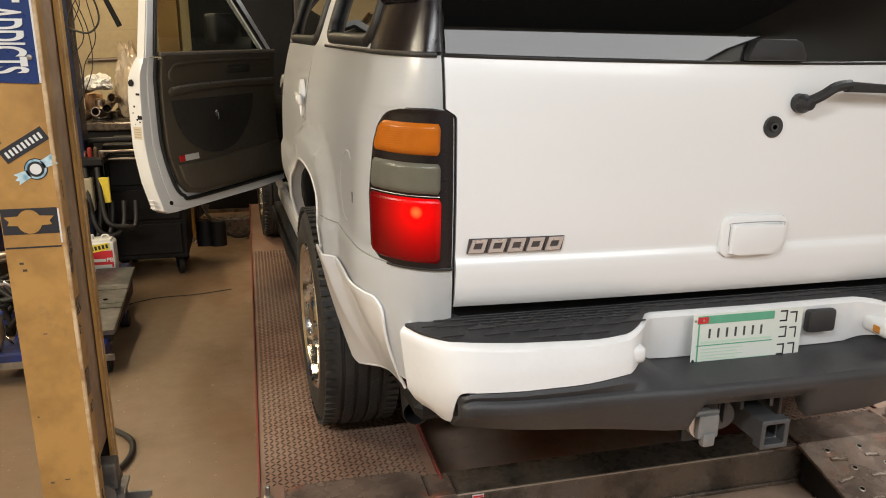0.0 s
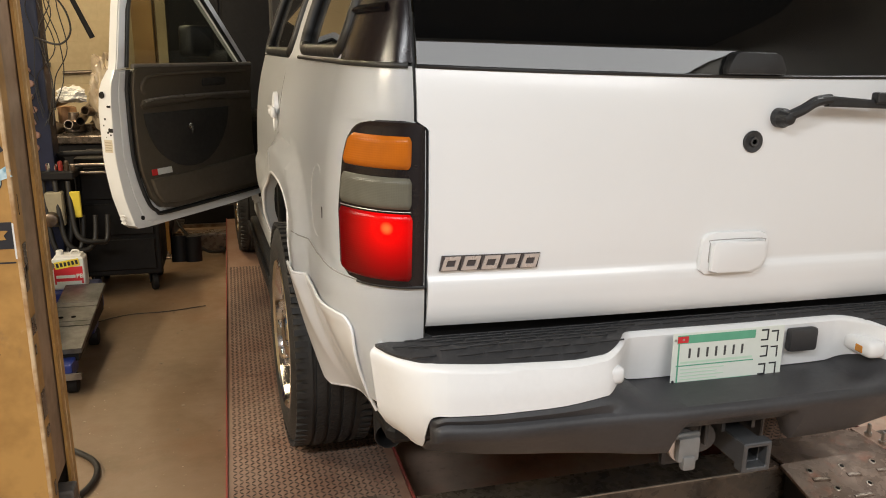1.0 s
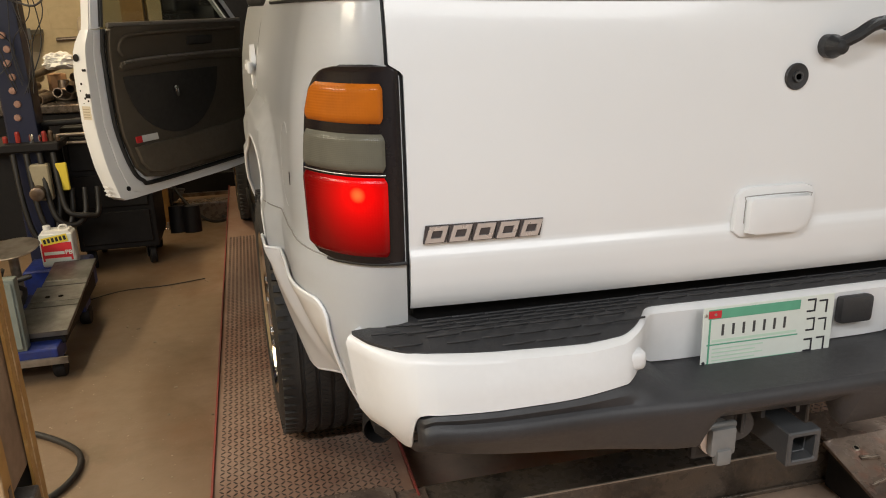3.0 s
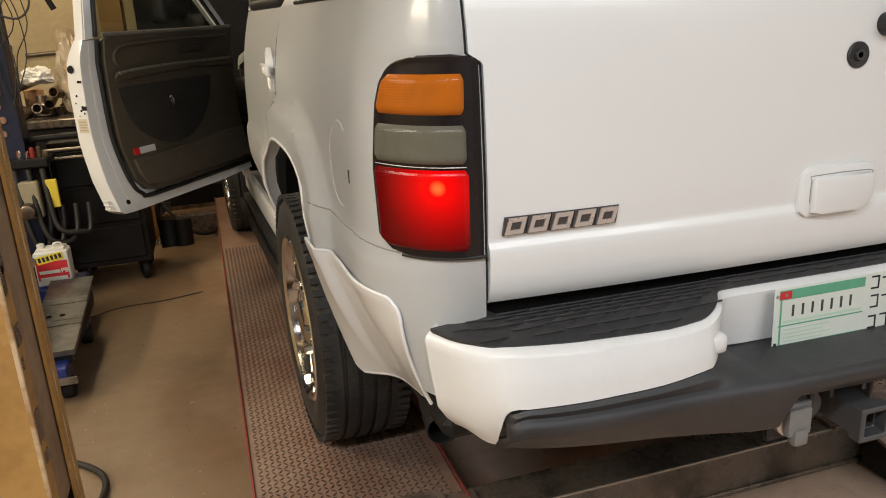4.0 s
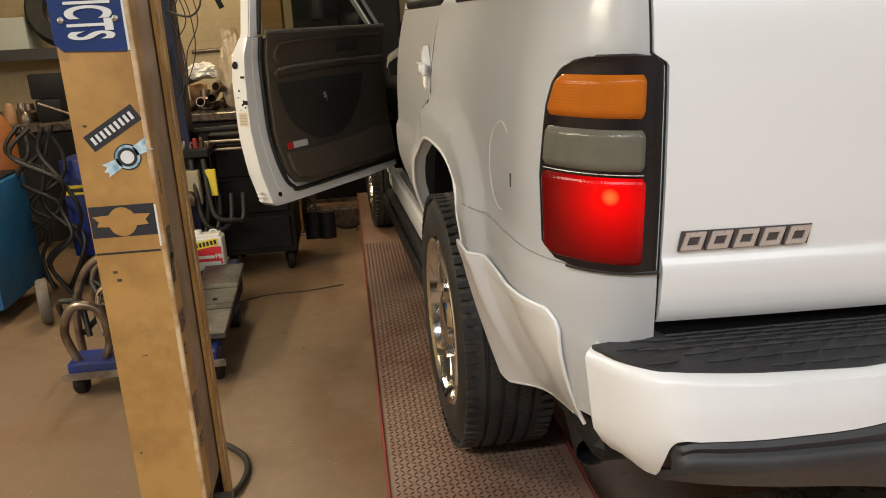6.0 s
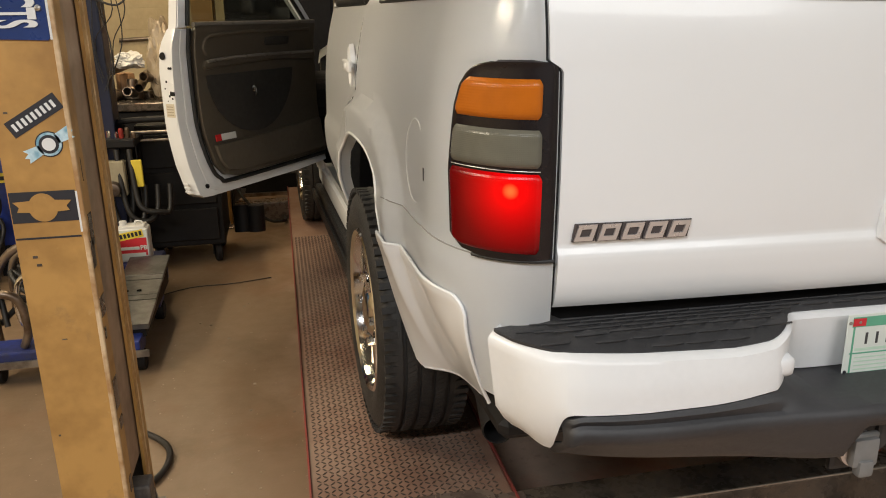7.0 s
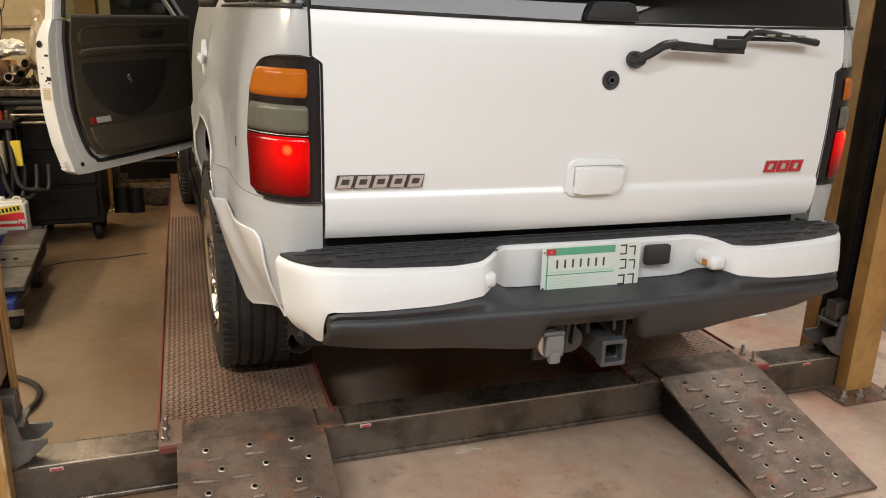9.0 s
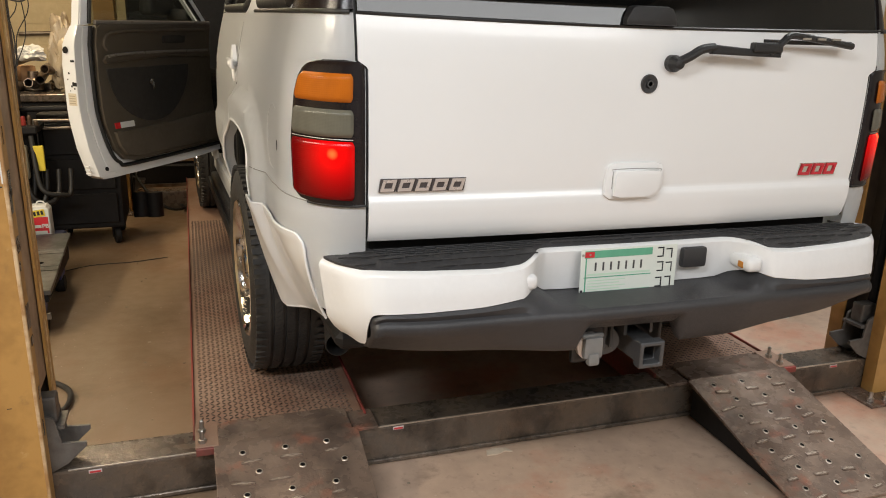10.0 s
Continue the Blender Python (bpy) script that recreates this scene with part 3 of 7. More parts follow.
for k in range(7):
    z, x = random.uniform(0.4, 1.5), random.uniform(CL - 0.13, CL - 0.02)
    box(bm, x, x + random.uniform(0.004, 0.014), 1.9788, 1.9799, z, z + random.uniform(0.002, 0.006))
tagged(part("paint_chip", bm, DARK_STEEL, post, "dark chipped paint"), kind="stuff")

# signs and stickers on the near post, which face the camera
FX0, FX1, FY = CL - 0.145, CL, 1.98
sign = thing("blue_sign", CL - 0.075, FY, 1.55, "dark blue enamel sign with white sideways lettering screwed to the post", "sign")
bm = bmesh.new()
prism(bm, [(FX0 - 0.002, 1.53), (FX0 + 0.012, 1.515), (FX1 - 0.016, 1.51), (FX1 - 0.012, 1.515), (FX1 - 0.012, 2.02), (FX0 - 0.002, 2.02)], 0.003, Matrix.Translation((0, FY - 0.001, 0)) @ FACE_BACK, 0.0008)
part("plate", bm, BLUE_SIGN, sign)
part("white_edge", boxed(FX1 - 0.0115, FX1 - 0.007, FY - 0.0035, FY - 0.001, 1.512, 2.02), SIGN_WHITE, sign)
lettering("lettering", "ST ADDICTS", 0.118, Matrix.Translation((FX0 + 0.066, FY - 0.0055, 1.636)) @ FACE_BACK @ pose(0, 0, 0, 0, 0, -90), SIGN_WHITE, sign, stretch=0.31)
for sx in (FX0 + 0.018, FX1 - 0.026):
    bm = bmesh.new()
    lathe(bm, [(0.007, 0), (0.006, 0.004), (0.002, 0.006)], Matrix.Translation((sx, FY - 0.004, 1.573)) @ pose(0, 0, 0, 90, 0, 0), 10)
    part("screw", bm, BRIGHT_STEEL, sign)


def flat(pts, y, mat, name, parent, label="", depth=0.0008):
    bm = bmesh.new()
    prism(bm, pts, depth, Matrix.Translation((0, y, 0)) @ FACE_BACK)
    return part(name, bm, mat, parent, label)


def turned(cx, cz, w, h, deg):
    c, s = math.cos(radians(deg)), math.sin(radians(deg))
    return [(cx + x * c - z * s, cz + x * s + z * c) for x, z in ((-w / 2, -h / 2), (w / 2, -h / 2), (w / 2, h / 2), (-w / 2, h / 2))]


stick = tagged(flat(turned(FX0 + 0.078, 1.362, 0.118, 0.036, 31), FY - 0.0003, BLACK_INK, "black_sticker", None), "black strip sticker with pale marks on the post", "sticker")
for k in range(9):
    o = -0.0465 + k * 0.0115
    flat(turned(FX0 + 0.078 + o * 0.857, 1.362 + o * 0.515, 0.0062, 0.0165, 31), FY - 0.0014, SIGN_WHITE, "mark", stick)
emblem = thing("winged_sticker", FX0 + 0.098, FY, 1.30, "pale blue round sticker with two wings on the post", "sticker")
ring = [(math.cos(a * math.pi / 14), math.sin(a * math.pi / 14)) for a in range(28)]
EX, EZ = FX0 + 0.098, 1.302
for rad, mt, nm, off in ((0.027, BLACK_INK, "rim", 0.0004), (0.0245, STICKER_BLUE, "ring", 0.0013), (0.0195, BLACK_INK, "band", 0.0022), (0.0135, SIGN_WHITE, "disc", 0.0031)):
    flat([(EX + rad * a, EZ + rad * b) for a, b in ring], FY - off, mt, nm, emblem)
for sgn in (-1, 1):
    pts = [(0.018, -0.009), (0.052, -0.016), (0.046, -0.006), (0.058, -0.002), (0.050, 0.004), (0.056, 0.012), (0.02, 0.011)]
    c, s = math.cos(radians(31)), math.sin(radians(31))
    flat([(EX + sgn * (x * c - z * sgn * s * sgn), EZ + sgn * (x * s + z * sgn * c * sgn)) for x, z in pts], FY - 0.0013, STICKER_BLUE, "wing", emblem)
# a black band sticker with a cut-out shape, and a black line below
band = tagged(flat([(FX0 + 0.002, 1.136), (FX1 - 0.012, 1.136), (FX1 - 0.012, 1.203), (FX0 + 0.002, 1.203)], FY - 0.0003, BLACK_INK, "band_sticker", None), "black band sticker with an ochre winged cut-out on the post", "sticker")
flat([(FX0 + 0.066 + 0.029 * a, 1.168 + 0.031 * b) for a, b in ring], FY - 0.0014, OCHRE, "round_cutout", band)
for sgn in (-1, 1):
    flat([(FX0 + 0.066 + sgn * x, z) for x, z in ((0.02, 1.158), (0.052, 1.160), (0.047, 1.170), (0.058, 1.182), (0.02, 1.184))], FY - 0.0022 - 0.0003 * sgn, OCHRE, "wing_cutout", band)
part("white_peel", boxed(FX1 - 0.0115, FX1 - 0.006, FY - 0.002, FY - 0.0002, 1.11, 1.20), SIGN_WHITE, band)
tagged(flat([(FX0 + 0.002, 1.099), (FX1 - 0.012, 1.099), (FX1 - 0.012, 1.103), (FX0 + 0.002, 1.103)], FY - 0.0003, BLACK_INK, "tape_line", None), "thin black tape line round the post", "tape")


# drive-on ramps, hinged to the rear of the runways
def ramp(x0, x1):
    top, zt, bot, fold = 2.075, 0.180, 1.36, 2.025
    r = part("approach_ramp", bmesh.new(), RAMP_STEEL, lift, "worn brown steel approach ramp with punched holes")
    bm = bmesh.new()
    prof = [(fold, zt), (bot, 0.012), (bot, 0.004), (fold, zt - 0.012)]
    prism(bm, [(p[0], p[1]) for p in prof], x1 - x0 + 0.036, Matrix(((0, 0, 1, x0 - 0.018), (1, 0, 0, 0), (0, 1, 0, 0), (0, 0, 0, 1))), 0.002)
    prism(bm, [(x0, fold + 0.001), (x1, fold + 0.001), (x1, 2.165), (x1 - 0.012, 2.18), (x1 - 0.04, 2.19), (x0 + 0.04, 2.19), (x0 + 0.012, 2.18), (x0, 2.165)], 0.011, Matrix.Translation((0, 0, zt - 0.0115)), 0.002)
    bm.to_mesh(r.data)
    bm.free()
    # side plates are black: the ramp's own shadow is put into their colour
    for xs in (x0 + 0.004, x1 - 0.012):
        bm = bmesh.new()
        prism(bm, [(top - 0.06, zt - 0.016), (bot + 0.06, 0.018), (bot + 0.06, 0.004), (top - 0.06, 0.02)], 0.008, Matrix(((0, 0, 1, xs), (1, 0, 0, 0), (0, 1, 0, 0), (0, 0, 0, 1))))
        part("ramp_side", bm, BLACK_METAL, r, "ramp side plate blackened to stand for shadow")
    slope = (zt - 0.012) / (top - 0.05 - bot)
    tilt = math.degrees(math.atan(slope))

    def on(x, v):
        return pose(x, bot + v, 0.012 + slope * v, tilt, 0, 0)
    L = top - 0.05 - bot
    W = x1 - x0
    rows = 7
    ringm, slotm, holem = None, None, None
    for i in range(rows):
        v = L * (0.93 - i * 0.135)
        for k in range(3):
            x = x0 + W * (0.16 + 0.31 * k + (0.10 if i % 2 else 0.0))
            if not ringm:
                bm = bmesh.new()
                lathe(bm, [(0.0135, -0.001), (0.0105, 0.003), (0.0085, 0.003), (0.0075, -0.001)], Matrix(), 12)
                ringm = part("hole_rim", bm, WORN_SHEEN, r, "bright worn hole rim", 60)
                bm = bmesh.new()
                lathe(bm, [(0.0084, -0.001), (0.0084, 0.0012)], Matrix(), 12)
                holem = part("hole", bm, HOLE_BLACK, r, "dark punched hole")
                ro, ho = ringm, holem
            else:
                ro, ho = new("hole_rim", ringm.data), new("hole", holem.data)
                ro.parent = ho.parent = r
            ro.matrix_basis = ho.matrix_basis = on(x, v)
            x = x0 + W * (0.12 + 0.29 * k + (0.0 if i % 2 else 0.10))
            if k == 2 and i % 3 == 1:
                continue
            if not slotm:
                bm = bmesh.new()
                box(bm, -0.036, 0.036, -0.009, 0.009, -0.003, 0.005, 0.0045, 2)
                slotm = part("grip_rib", bm, RAMP_STEEL, r, "raised grip rib", 40)
                # pale slivers paint wear and highlights on the rib tops
                bm = bmesh.new()
                prism(bm, [(-0.036, -0.001), (-0.024, -0.0042), (-0.010, -0.0030), (0.004, -0.0048), (0.020, -0.0028), (0.036, -0.0005), (0.022, 0.0012), (0.006, -0.0006), (-0.012, 0.0014), (-0.024, 0.0004)], 0.0035, Matrix.Translation((0, 0, 0.0025)))
                prism(bm, [(-0.03, 0.0044), (-0.012, 0.0026), (0.008, 0.0036), (0.028, 0.0022), (0.020, 0.0050), (-0.010, 0.0052)], 0.003, Matrix.Translation((0, 0, 0.0025)))
                sheenm = part("worn_rib_top", bm, WORN_SHEEN, r)
                so, wo = slotm, sheenm
            else:
                so, wo = new("grip_rib", slotm.data), new("worn_rib_top", sheenm.data)
                so.parent = wo.parent = r
            so.matrix_basis = wo.matrix_basis = on(x + random.uniform(-0.012, 0.012), v - L * 0.066) @ pose(0, 0, 0, 0, 0, random.uniform(-7, 12)) @ Matrix.Diagonal((random.uniform(0.6, 1.15), random.uniform(0.7, 1.1), random.uniform(0.5, 1.0), 1))
    return r


random.seed(12)
ramp(0.0, 0.455)
ramp(1.87, 2.315)
# stop plates with bolts beside the ramps
for x0, x1, outer in ((RL0 + 0.001, 0.0, 1), (2.318, RR1 + 0.03, 1), (0.46, RL1 + 0.03, 0), (1.77, 1.868, 0)):
    bm = boxed(x0, x1, 2.035, 2.20 if outer else 2.17, 0.1535 if not outer else 0.168, 0.166 if not outer else 0.178, 0.002, 1)
    pl = part("hinge_plate", bm, RAMP_STEEL if not outer else RUNWAY, lift, "steel ramp hinge plate")
    if outer:
        part("red_lip", boxed(x0 + 0.002, x1 - 0.002, 2.022, 2.0345, 0.15, 0.176, 0.002, 1), RED_PAINT, pl, "red painted lip")
        for by in (2.065, 2.135):
            bm = bmesh.new()
            lathe(bm, [(0.014, 0.178), (0.014, 0.19), (0.008, 0.191), (0.008, 0.222), (0.005, 0.226)], Matrix.Translation(((x0 + x1) / 2 - 0.015, by, 0)), 6)
            part("bolt", bm, BRIGHT_STEEL, pl)

# ---- the white sport utility vehicle ----
CX = 1.235
AY, FAY, AZ, ARCH = 2.72, 5.666, 0.555, 0.475
SEAM = 0.822


def seam_at(z):
    """Half the tailgate's width: a step wider above the tail lights."""
    return SEAM + 0.026 * max(0.0, min(1.0, (z - 1.452) / 0.016))


suv = thing("sport_utility_vehicle", CX, 4.0, RZ, "white sport utility vehicle with an open front door, on the lift", "car")
REAR = [(0.55, 1.62), (0.95, 1.606), (1.05, 1.598), (1.25, 1.588), (1.42, 1.588), (1.52, 1.596), (1.585, 1.610), (1.62, 1.619), (1.66, 1.630), (1.70, 1.643), (1.85, 1.705), (1.95, 1.765), (2.02, 1.85), (2.07, 2.00)]
HALF = [(0.50, 0.90), (0.65, 0.935), (0.76, 0.955), (0.86, 0.992), (0.95, 1.020), (1.04, 1.024), (1.12, 1.020), (1.27, 1.016), (1.38, 1.006), (1.47, 0.990), (1.55, 0.970), (1.60, 0.955), (1.72, 0.915), (1.85, 0.865), (1.95, 0.815), (2.01, 0.76), (2.055, 0.66), (2.07, 0.55)]


def half_width(z):
    # smoothed by a short running mean
    return sum(lerp(HALF, z + d) for d in (-0.03, -0.015, 0, 0.015, 0.03)) / 5


def rear_y(z):
    return sum(lerp(REAR, z + d) for d in (-0.03, -0.015, 0, 0.015, 0.03)) / 5


def arch_f(dy, dz):
    """How far out a point lies from a wheel's centre; 1 on the edge of the squarish arch opening."""
    return ((abs(dy) / (0.56 if dy < 0 else 0.49)) ** 3 + (max(0.0, dz) / 0.615) ** 3) ** (1 / 3)


def arch_edge(deg):
    c, s_ = math.cos(radians(deg)), math.sin(radians(deg))
    f = arch_f(c, s_)
    return (c / f, s_ / f) if s_ > 0 else (-0.56 if c < 0 else 0.49, 0.56 * s_)


def side_point(s, z, off=0.0, side=-1):
    """A point of the body's side: s from 0 at the tailgate seam to 1 where the corner ends, and on in metres."""
    hw, yr = half_width(z), rear_y(z)
    seam = min(seam_at(z), hw - 0.03)
    yc = yr + 0.30
    if s <= 1:
        a = s * math.pi / 2
        u = seam + (hw - seam) * math.sin(a) ** 0.95
        y = yc - 0.30 * math.cos(a)
        nx, ny = math.sin(a), -math.cos(a)
    else:
        y = yc + (s - 1)
        u, nx, ny = hw, 1, 0
        if y > 5.1:
            u -= 0.10 * ((y - 5.1) / 1.5) ** 2
        for ay in (AY, FAY):
            k = max(0.0, min(1.0, (1.21 - arch_f(y - ay, z - AZ)) / 0.06))
            u += 0.036 * k * k * (3 - 2 * k)
    k = max(0.0, min(1.0, (1.095 - z) / 0.022))
    off += 0.010 * k * k * (3 - 2 * k) * min(1, 0.25 + s)
    u, y = u + nx * off, y + ny * off
    return Vector((CX + side * u, y, z))


def s_of(y, z):
    yc = rear_y(z) + 0.30
    if y >= yc:
        return 1 + y - yc
    return math.acos(max(-1, min(1, (yc - y) / 0.30))) / (math.pi / 2)


def panel(name, ys, zs, mat, parent, side, off=0.0, keep=None, thick=-0.012, label="", arch=True, smooth=35):
    """A body panel over y and z (y below 1.9 runs round the rear corner)."""
    bm = bmesh.new()

    def ok(y, z):
        if arch and min(arch_f(y - AY, z - AZ), arch_f(y - FAY, z - AZ)) < 1:
            return False
        return keep is None or keep(y, z)

    def fix(y, z):
        if not arch:
            return None
        for ay in (AY, FAY):
            d = arch_f(y - ay, z - AZ)
            if abs(d - 1) < 0.085:
                return ay + (y - ay) / d, AZ + (z - AZ) / d if z > AZ else z
        return None

    surface(bm, lambda y, z: side_point(s_of(y, z) if y >= 0 else y, z, off, side), ys, zs, ok, thick * -side * -1, fix)
    bmesh.ops.recalc_face_normals(bm, faces=bm.faces[:])
    return part(name, bm, mat, parent, label, smooth)


def corner_panel(name, ss, zs, mat, parent, side, off=0.0, keep=None, thick=0.012, label="", fn=None):
    """A sheet over s and z on the corner, its thickness growing inwards."""
    bm = bmesh.new()
    g = fn or (lambda s, z: side_point(s, z, off, side))
    surface(bm, g, ss, zs, keep)
    bmesh.ops.recalc_face_normals(bm, faces=bm.faces[:])
    c = Vector((CX, 3.5, 1.2))
    f = bm.faces[0]
    if f.normal.dot(f.calc_center_median() - c) < 0:
        bmesh.ops.reverse_faces(bm, faces=bm.faces[:])
    bmesh.ops.solidify(bm, geom=bm.faces[:], thickness=thick)
    bmesh.ops.recalc_face_normals(bm, faces=bm.faces[:])
    return part(name, bm, mat, parent, label, 35)


BELT = 1.585
LOW = 0.63


def quarter_ys(a, b):
    return steps(a, b, 0.03)


Y_CORNER = [rear_y(1.2) + 0.30 * (1 - math.cos(k / 14 * math.pi / 2)) for k in range(15)]


def quarter_bottom(y):
    return lerp([(1.6, 0.77), (1.75, 0.76), (2.0, 0.68), (2.4, 0.62)], y)


def build_side(side):
    left = side < 0
    # quarter panel: round the corner, then along the side to the rear door
    bm = bmesh.new()
    ss = [k / 14 for k in range(15)] + [1 + d for d in steps(0, 1.08, 0.03)][1:]
    zs = steps(0.62, 1.448, 0.03) + [1.455, 1.462, 1.469] + steps(1.49, BELT, 0.03)

    def yz(s, z):
        return side_point(s, z, 0, side).y

    def keep(s, z):
        y = yz(s, z)
        if arch_f(y - AY, z - AZ) < 1 or z < (0.76 if y < 1.715 else 0.965):
            return False
        return y < 2.975

    def fix(s, z):
        y = yz(s, z)
        d = arch_f(y - AY, z - AZ)
        if s > 1.05 and abs(d - 1) < 0.085 and z > AZ + 0.1:
            y2, z2 = AY + (y - AY) / d, AZ + (z - AZ) / d
            return s_of(y2, z2), z2
        return None
    surface(bm, lambda s, z: side_point(s, z, 0, side), ss, zs, keep, 0, fix)
    bmesh.ops.solidify(bm, geom=bm.faces[:], thickness=0.01)
    bmesh.ops.recalc_face_normals(bm, faces=bm.faces[:])
    q = part("quarter_panel", bm, PAINT, suv, "", 40)
    # rolled lip round the wheel arch
    for ay, nm in ((AY, q), (FAY, None)):
        pts, ring_in = [], []
        bm = bmesh.new()
        for k in range(33):
            dy, dz = arch_edge(-8 + 180 * k / 32)
            y, z = ay + dy, AZ + dz
            if nm and dy < 0 and z < 0.74:  # the flap covers the arch here
                continue
            p = side_point(s_of(y, z), z, 0.0, side)
            pts.append(p + Vector((-side * 0.004, 0, 0)))
            ring_in.append([bm.verts.new(p + Vector((-side * 0.002, 0, 0))), bm.verts.new(p + Vector((-side * 0.045, 0, 0.0)))])
        for A, B in zip(ring_in, ring_in[1:]):
            bm.faces.new((A[0], B[0], B[1], A[1]))
        bmesh.ops.solidify(bm, geom=bm.faces[:], thickness=0.004)
        part("arch_return", bm, PAINT, suv, "", 40)
        part("arch_lip", tubed(pts, 0.007, 8, 1), PAINT, q if nm else suv, "", 60)
        bm = bmesh.new()
        rings = []
        for k in range(33):
            dy, dz = arch_edge(-8 + 180 * k / 32)
            rings.append([bm.verts.new((CX + side * u, ay + (dy * 1.02 if dz > 0.43 else max(dy * 1.02, -0.455)), AZ + dz * 1.02)) for u in (0.985, 0.60)])
        for A, B in zip(rings, rings[1:]):
            bm.faces.new((A[0], B[0], B[1], A[1]))
        bmesh.ops.solidify(bm, geom=bm.faces[:], thickness=0.006)
        part("wheel_liner", bm, BLACK_PLASTIC, suv, "black wheel arch liner")
    # raised lower cladding behind the rear wheel, flaring out into a flap round the tyre
    def clad(f, v, extra=0.0):
        # f runs from the bead behind the bumper to the arch edge, folding out into the flap behind the tyre
        w = 1 - v
        rows_x = [(0.0, 0.322), (0.60, 0.336), (1.0, 0.256)]
        rows_y = [(0.0, 1.690 + 0.035 * w), (0.60, 1.99 + 0.105 * w), (1.0, 2.238 - 0.012 * w)]
        rows_z = [(0.0, 0.724), (0.60, 0.622), (1.0, 0.588)]
        reach = min(0.12, f, 1 - f)
        ds = [reach * d / 3 for d in range(-3, 4)]
        x, y, zb = (sum(lerp(r, f + d) for d in ds) / len(ds) for r in (rows_x, rows_y, rows_z))
        top = CX - abs(side_point(s_of(y, 0.986), 0.986, 0.008, side).x - CX)
        x = top + (x - top) * w ** 1.25
        zt = 0.988 - 0.030 * max(0.0, 1 - f / 0.07) ** 2
        if f > 0.9:  # rounded foot of the flap
            zb += 0.022 * ((f - 0.9) / 0.1) ** 2
        z = zb + (zt - zb) * v
        edge = 0.005 * max(min(1.0, max(0.0, (v - 0.86) / 0.10)), max(0.0, 1 - f / 0.09)) + extra
        return Vector((CX + side * (CX - x + edge), y, z))
    cl = corner_panel("rear_cladding", steps(0, 1, 0.02), steps(0, 1, 0.03), PAINT, q, side, 0, None, 0.008, "", clad)
    bead = [clad(1 - k / 80, 1.0, -0.004) for k in range(80)] + [clad(0.0, 1 - k / 30, -0.004) for k in range(1, 31)]
    part("cladding_bead", tubed([p for p in bead], 0.0042, 10, 1), PAINT, cl, "", 60)
    part("flap_edge", tubed([clad(1.0, 1 - k / 14, -0.006) for k in range(15)] + [clad(1 - k / 12, 0.0, -0.004) for k in range(1, 11)], 0.005, 8, 1), PAINT, cl, "", 60)
    part("panel_seam", tubed([side_point(0.04 + k * 0.08, 1.0895, 0.001, side) for k in range(13)] + [side_point(s_of(y, 1.088), 1.088, 0.004, side) for y in steps(1.95, 2.22, 0.05)], 0.0017, 6, 1), PANEL_GAP, q, "dark seam above the lower body", 60)
    # fuel filler door: a raised shallow round arc
    if left:
        pts = []
        for k in range(33):
            a = 2 * math.pi * k / 32
            pts.append(side_point(s_of(2.0 + 0.10 * math.cos(a), 1.22 + 0.097 * math.sin(a)), 1.22 + 0.097 * math.sin(a), -0.0012, side))
        near = pts[-10:-1] + pts[:12]
        part("fuel_door_seam", tubed(near, 0.0016, 6, 1), PANEL_GAP, q, "fuel filler door seam", 60)
        part("fuel_door_lip", tubed([p + Vector((-side * 0.0012, 0.004, 0)) for p in near], 0.0034, 8, 1), PAINT, q, "", 60)
        bm = bmesh.new()
        for k in range(1):
            p = side_point(s_of(1.905, 1.21), 1.21, 0.0, side)
            box(bm, p.x - 0.002, p.x + 0.002, p.y - 0.003, p.y + 0.003, 1.193, 1.222)
        part("paint_chip", bm, BADGE_DARK, q, "short dark paint chip")
    # rear door and its handle
    door = panel("rear_door", steps(2.982, 3.93, 0.03), steps(LOW, BELT - 0.005, 0.03), PAINT, suv, side)
    hp = side_point(s_of(3.06, 1.375), 1.375, 0, side)
    bm = bmesh.new()
    lathe(bm, [(0.052, -0.004), (0.050, 0.012), (0.044, 0.014), (0.038, 0.002), (0.02, -0.002)], Matrix.Translation(hp) @ pose(0, 0, 0, 0, 90 * side, 0) @ Matrix.Diagonal((1.5, 0.8, 1, 1)), 20)
    part("handle_cup", bm, PAINT, door, "", 60)
    bm = bmesh.new()
    box(bm, hp.x + side * 0.022 - 0.009, hp.x + side * 0.022 + 0.009, hp.y - 0.085, hp.y + 0.07, 1.356, 1.396, 0.008, 2)
    box(bm, min(hp.x, hp.x + side * 0.036), max(hp.x, hp.x + side * 0.022), hp.y - 0.05, hp.y - 0.02, 1.366, 1.388, 0.004, 1)
    part("door_handle", bm, PAINT, door, "white pull handle", 60)
    # front door opening on the near side stays open; the other side has its door shut
    panel("front_door" if not left else "door_sill", steps(3.945, 5.02, 0.03), steps(LOW, BELT - 0.005 if not left else 0.70, 0.03), PAINT, suv, side)
    panel("front_fender", steps(5.035, 6.42, 0.04), steps(LOW, 1.36, 0.03), PAINT, suv, side)
    # rocker and running board
    bm = boxed(*sorted((CX + side * 0.965, CX + side * 0.86)), 3.2, 5.2, 0.535, 0.64, 0.02, 2)
    part("rocker_panel", bm, PAINT, suv, "", 40)
    part("board_fascia", boxed(*sorted((CX + side * 1.018, CX + side * 1.001)), 3.30, 5.12, 0.425, 0.495, 0.008, 2), BLACK_PLASTIC, suv, "black running board edge", 40)
    part("board_end", boxed(*sorted((CX + side * 1.016, CX + side * 0.90)), 3.19, 3.285, 0.425, 0.50, 0.02, 3), PAINT, suv, "white running board end", 40)
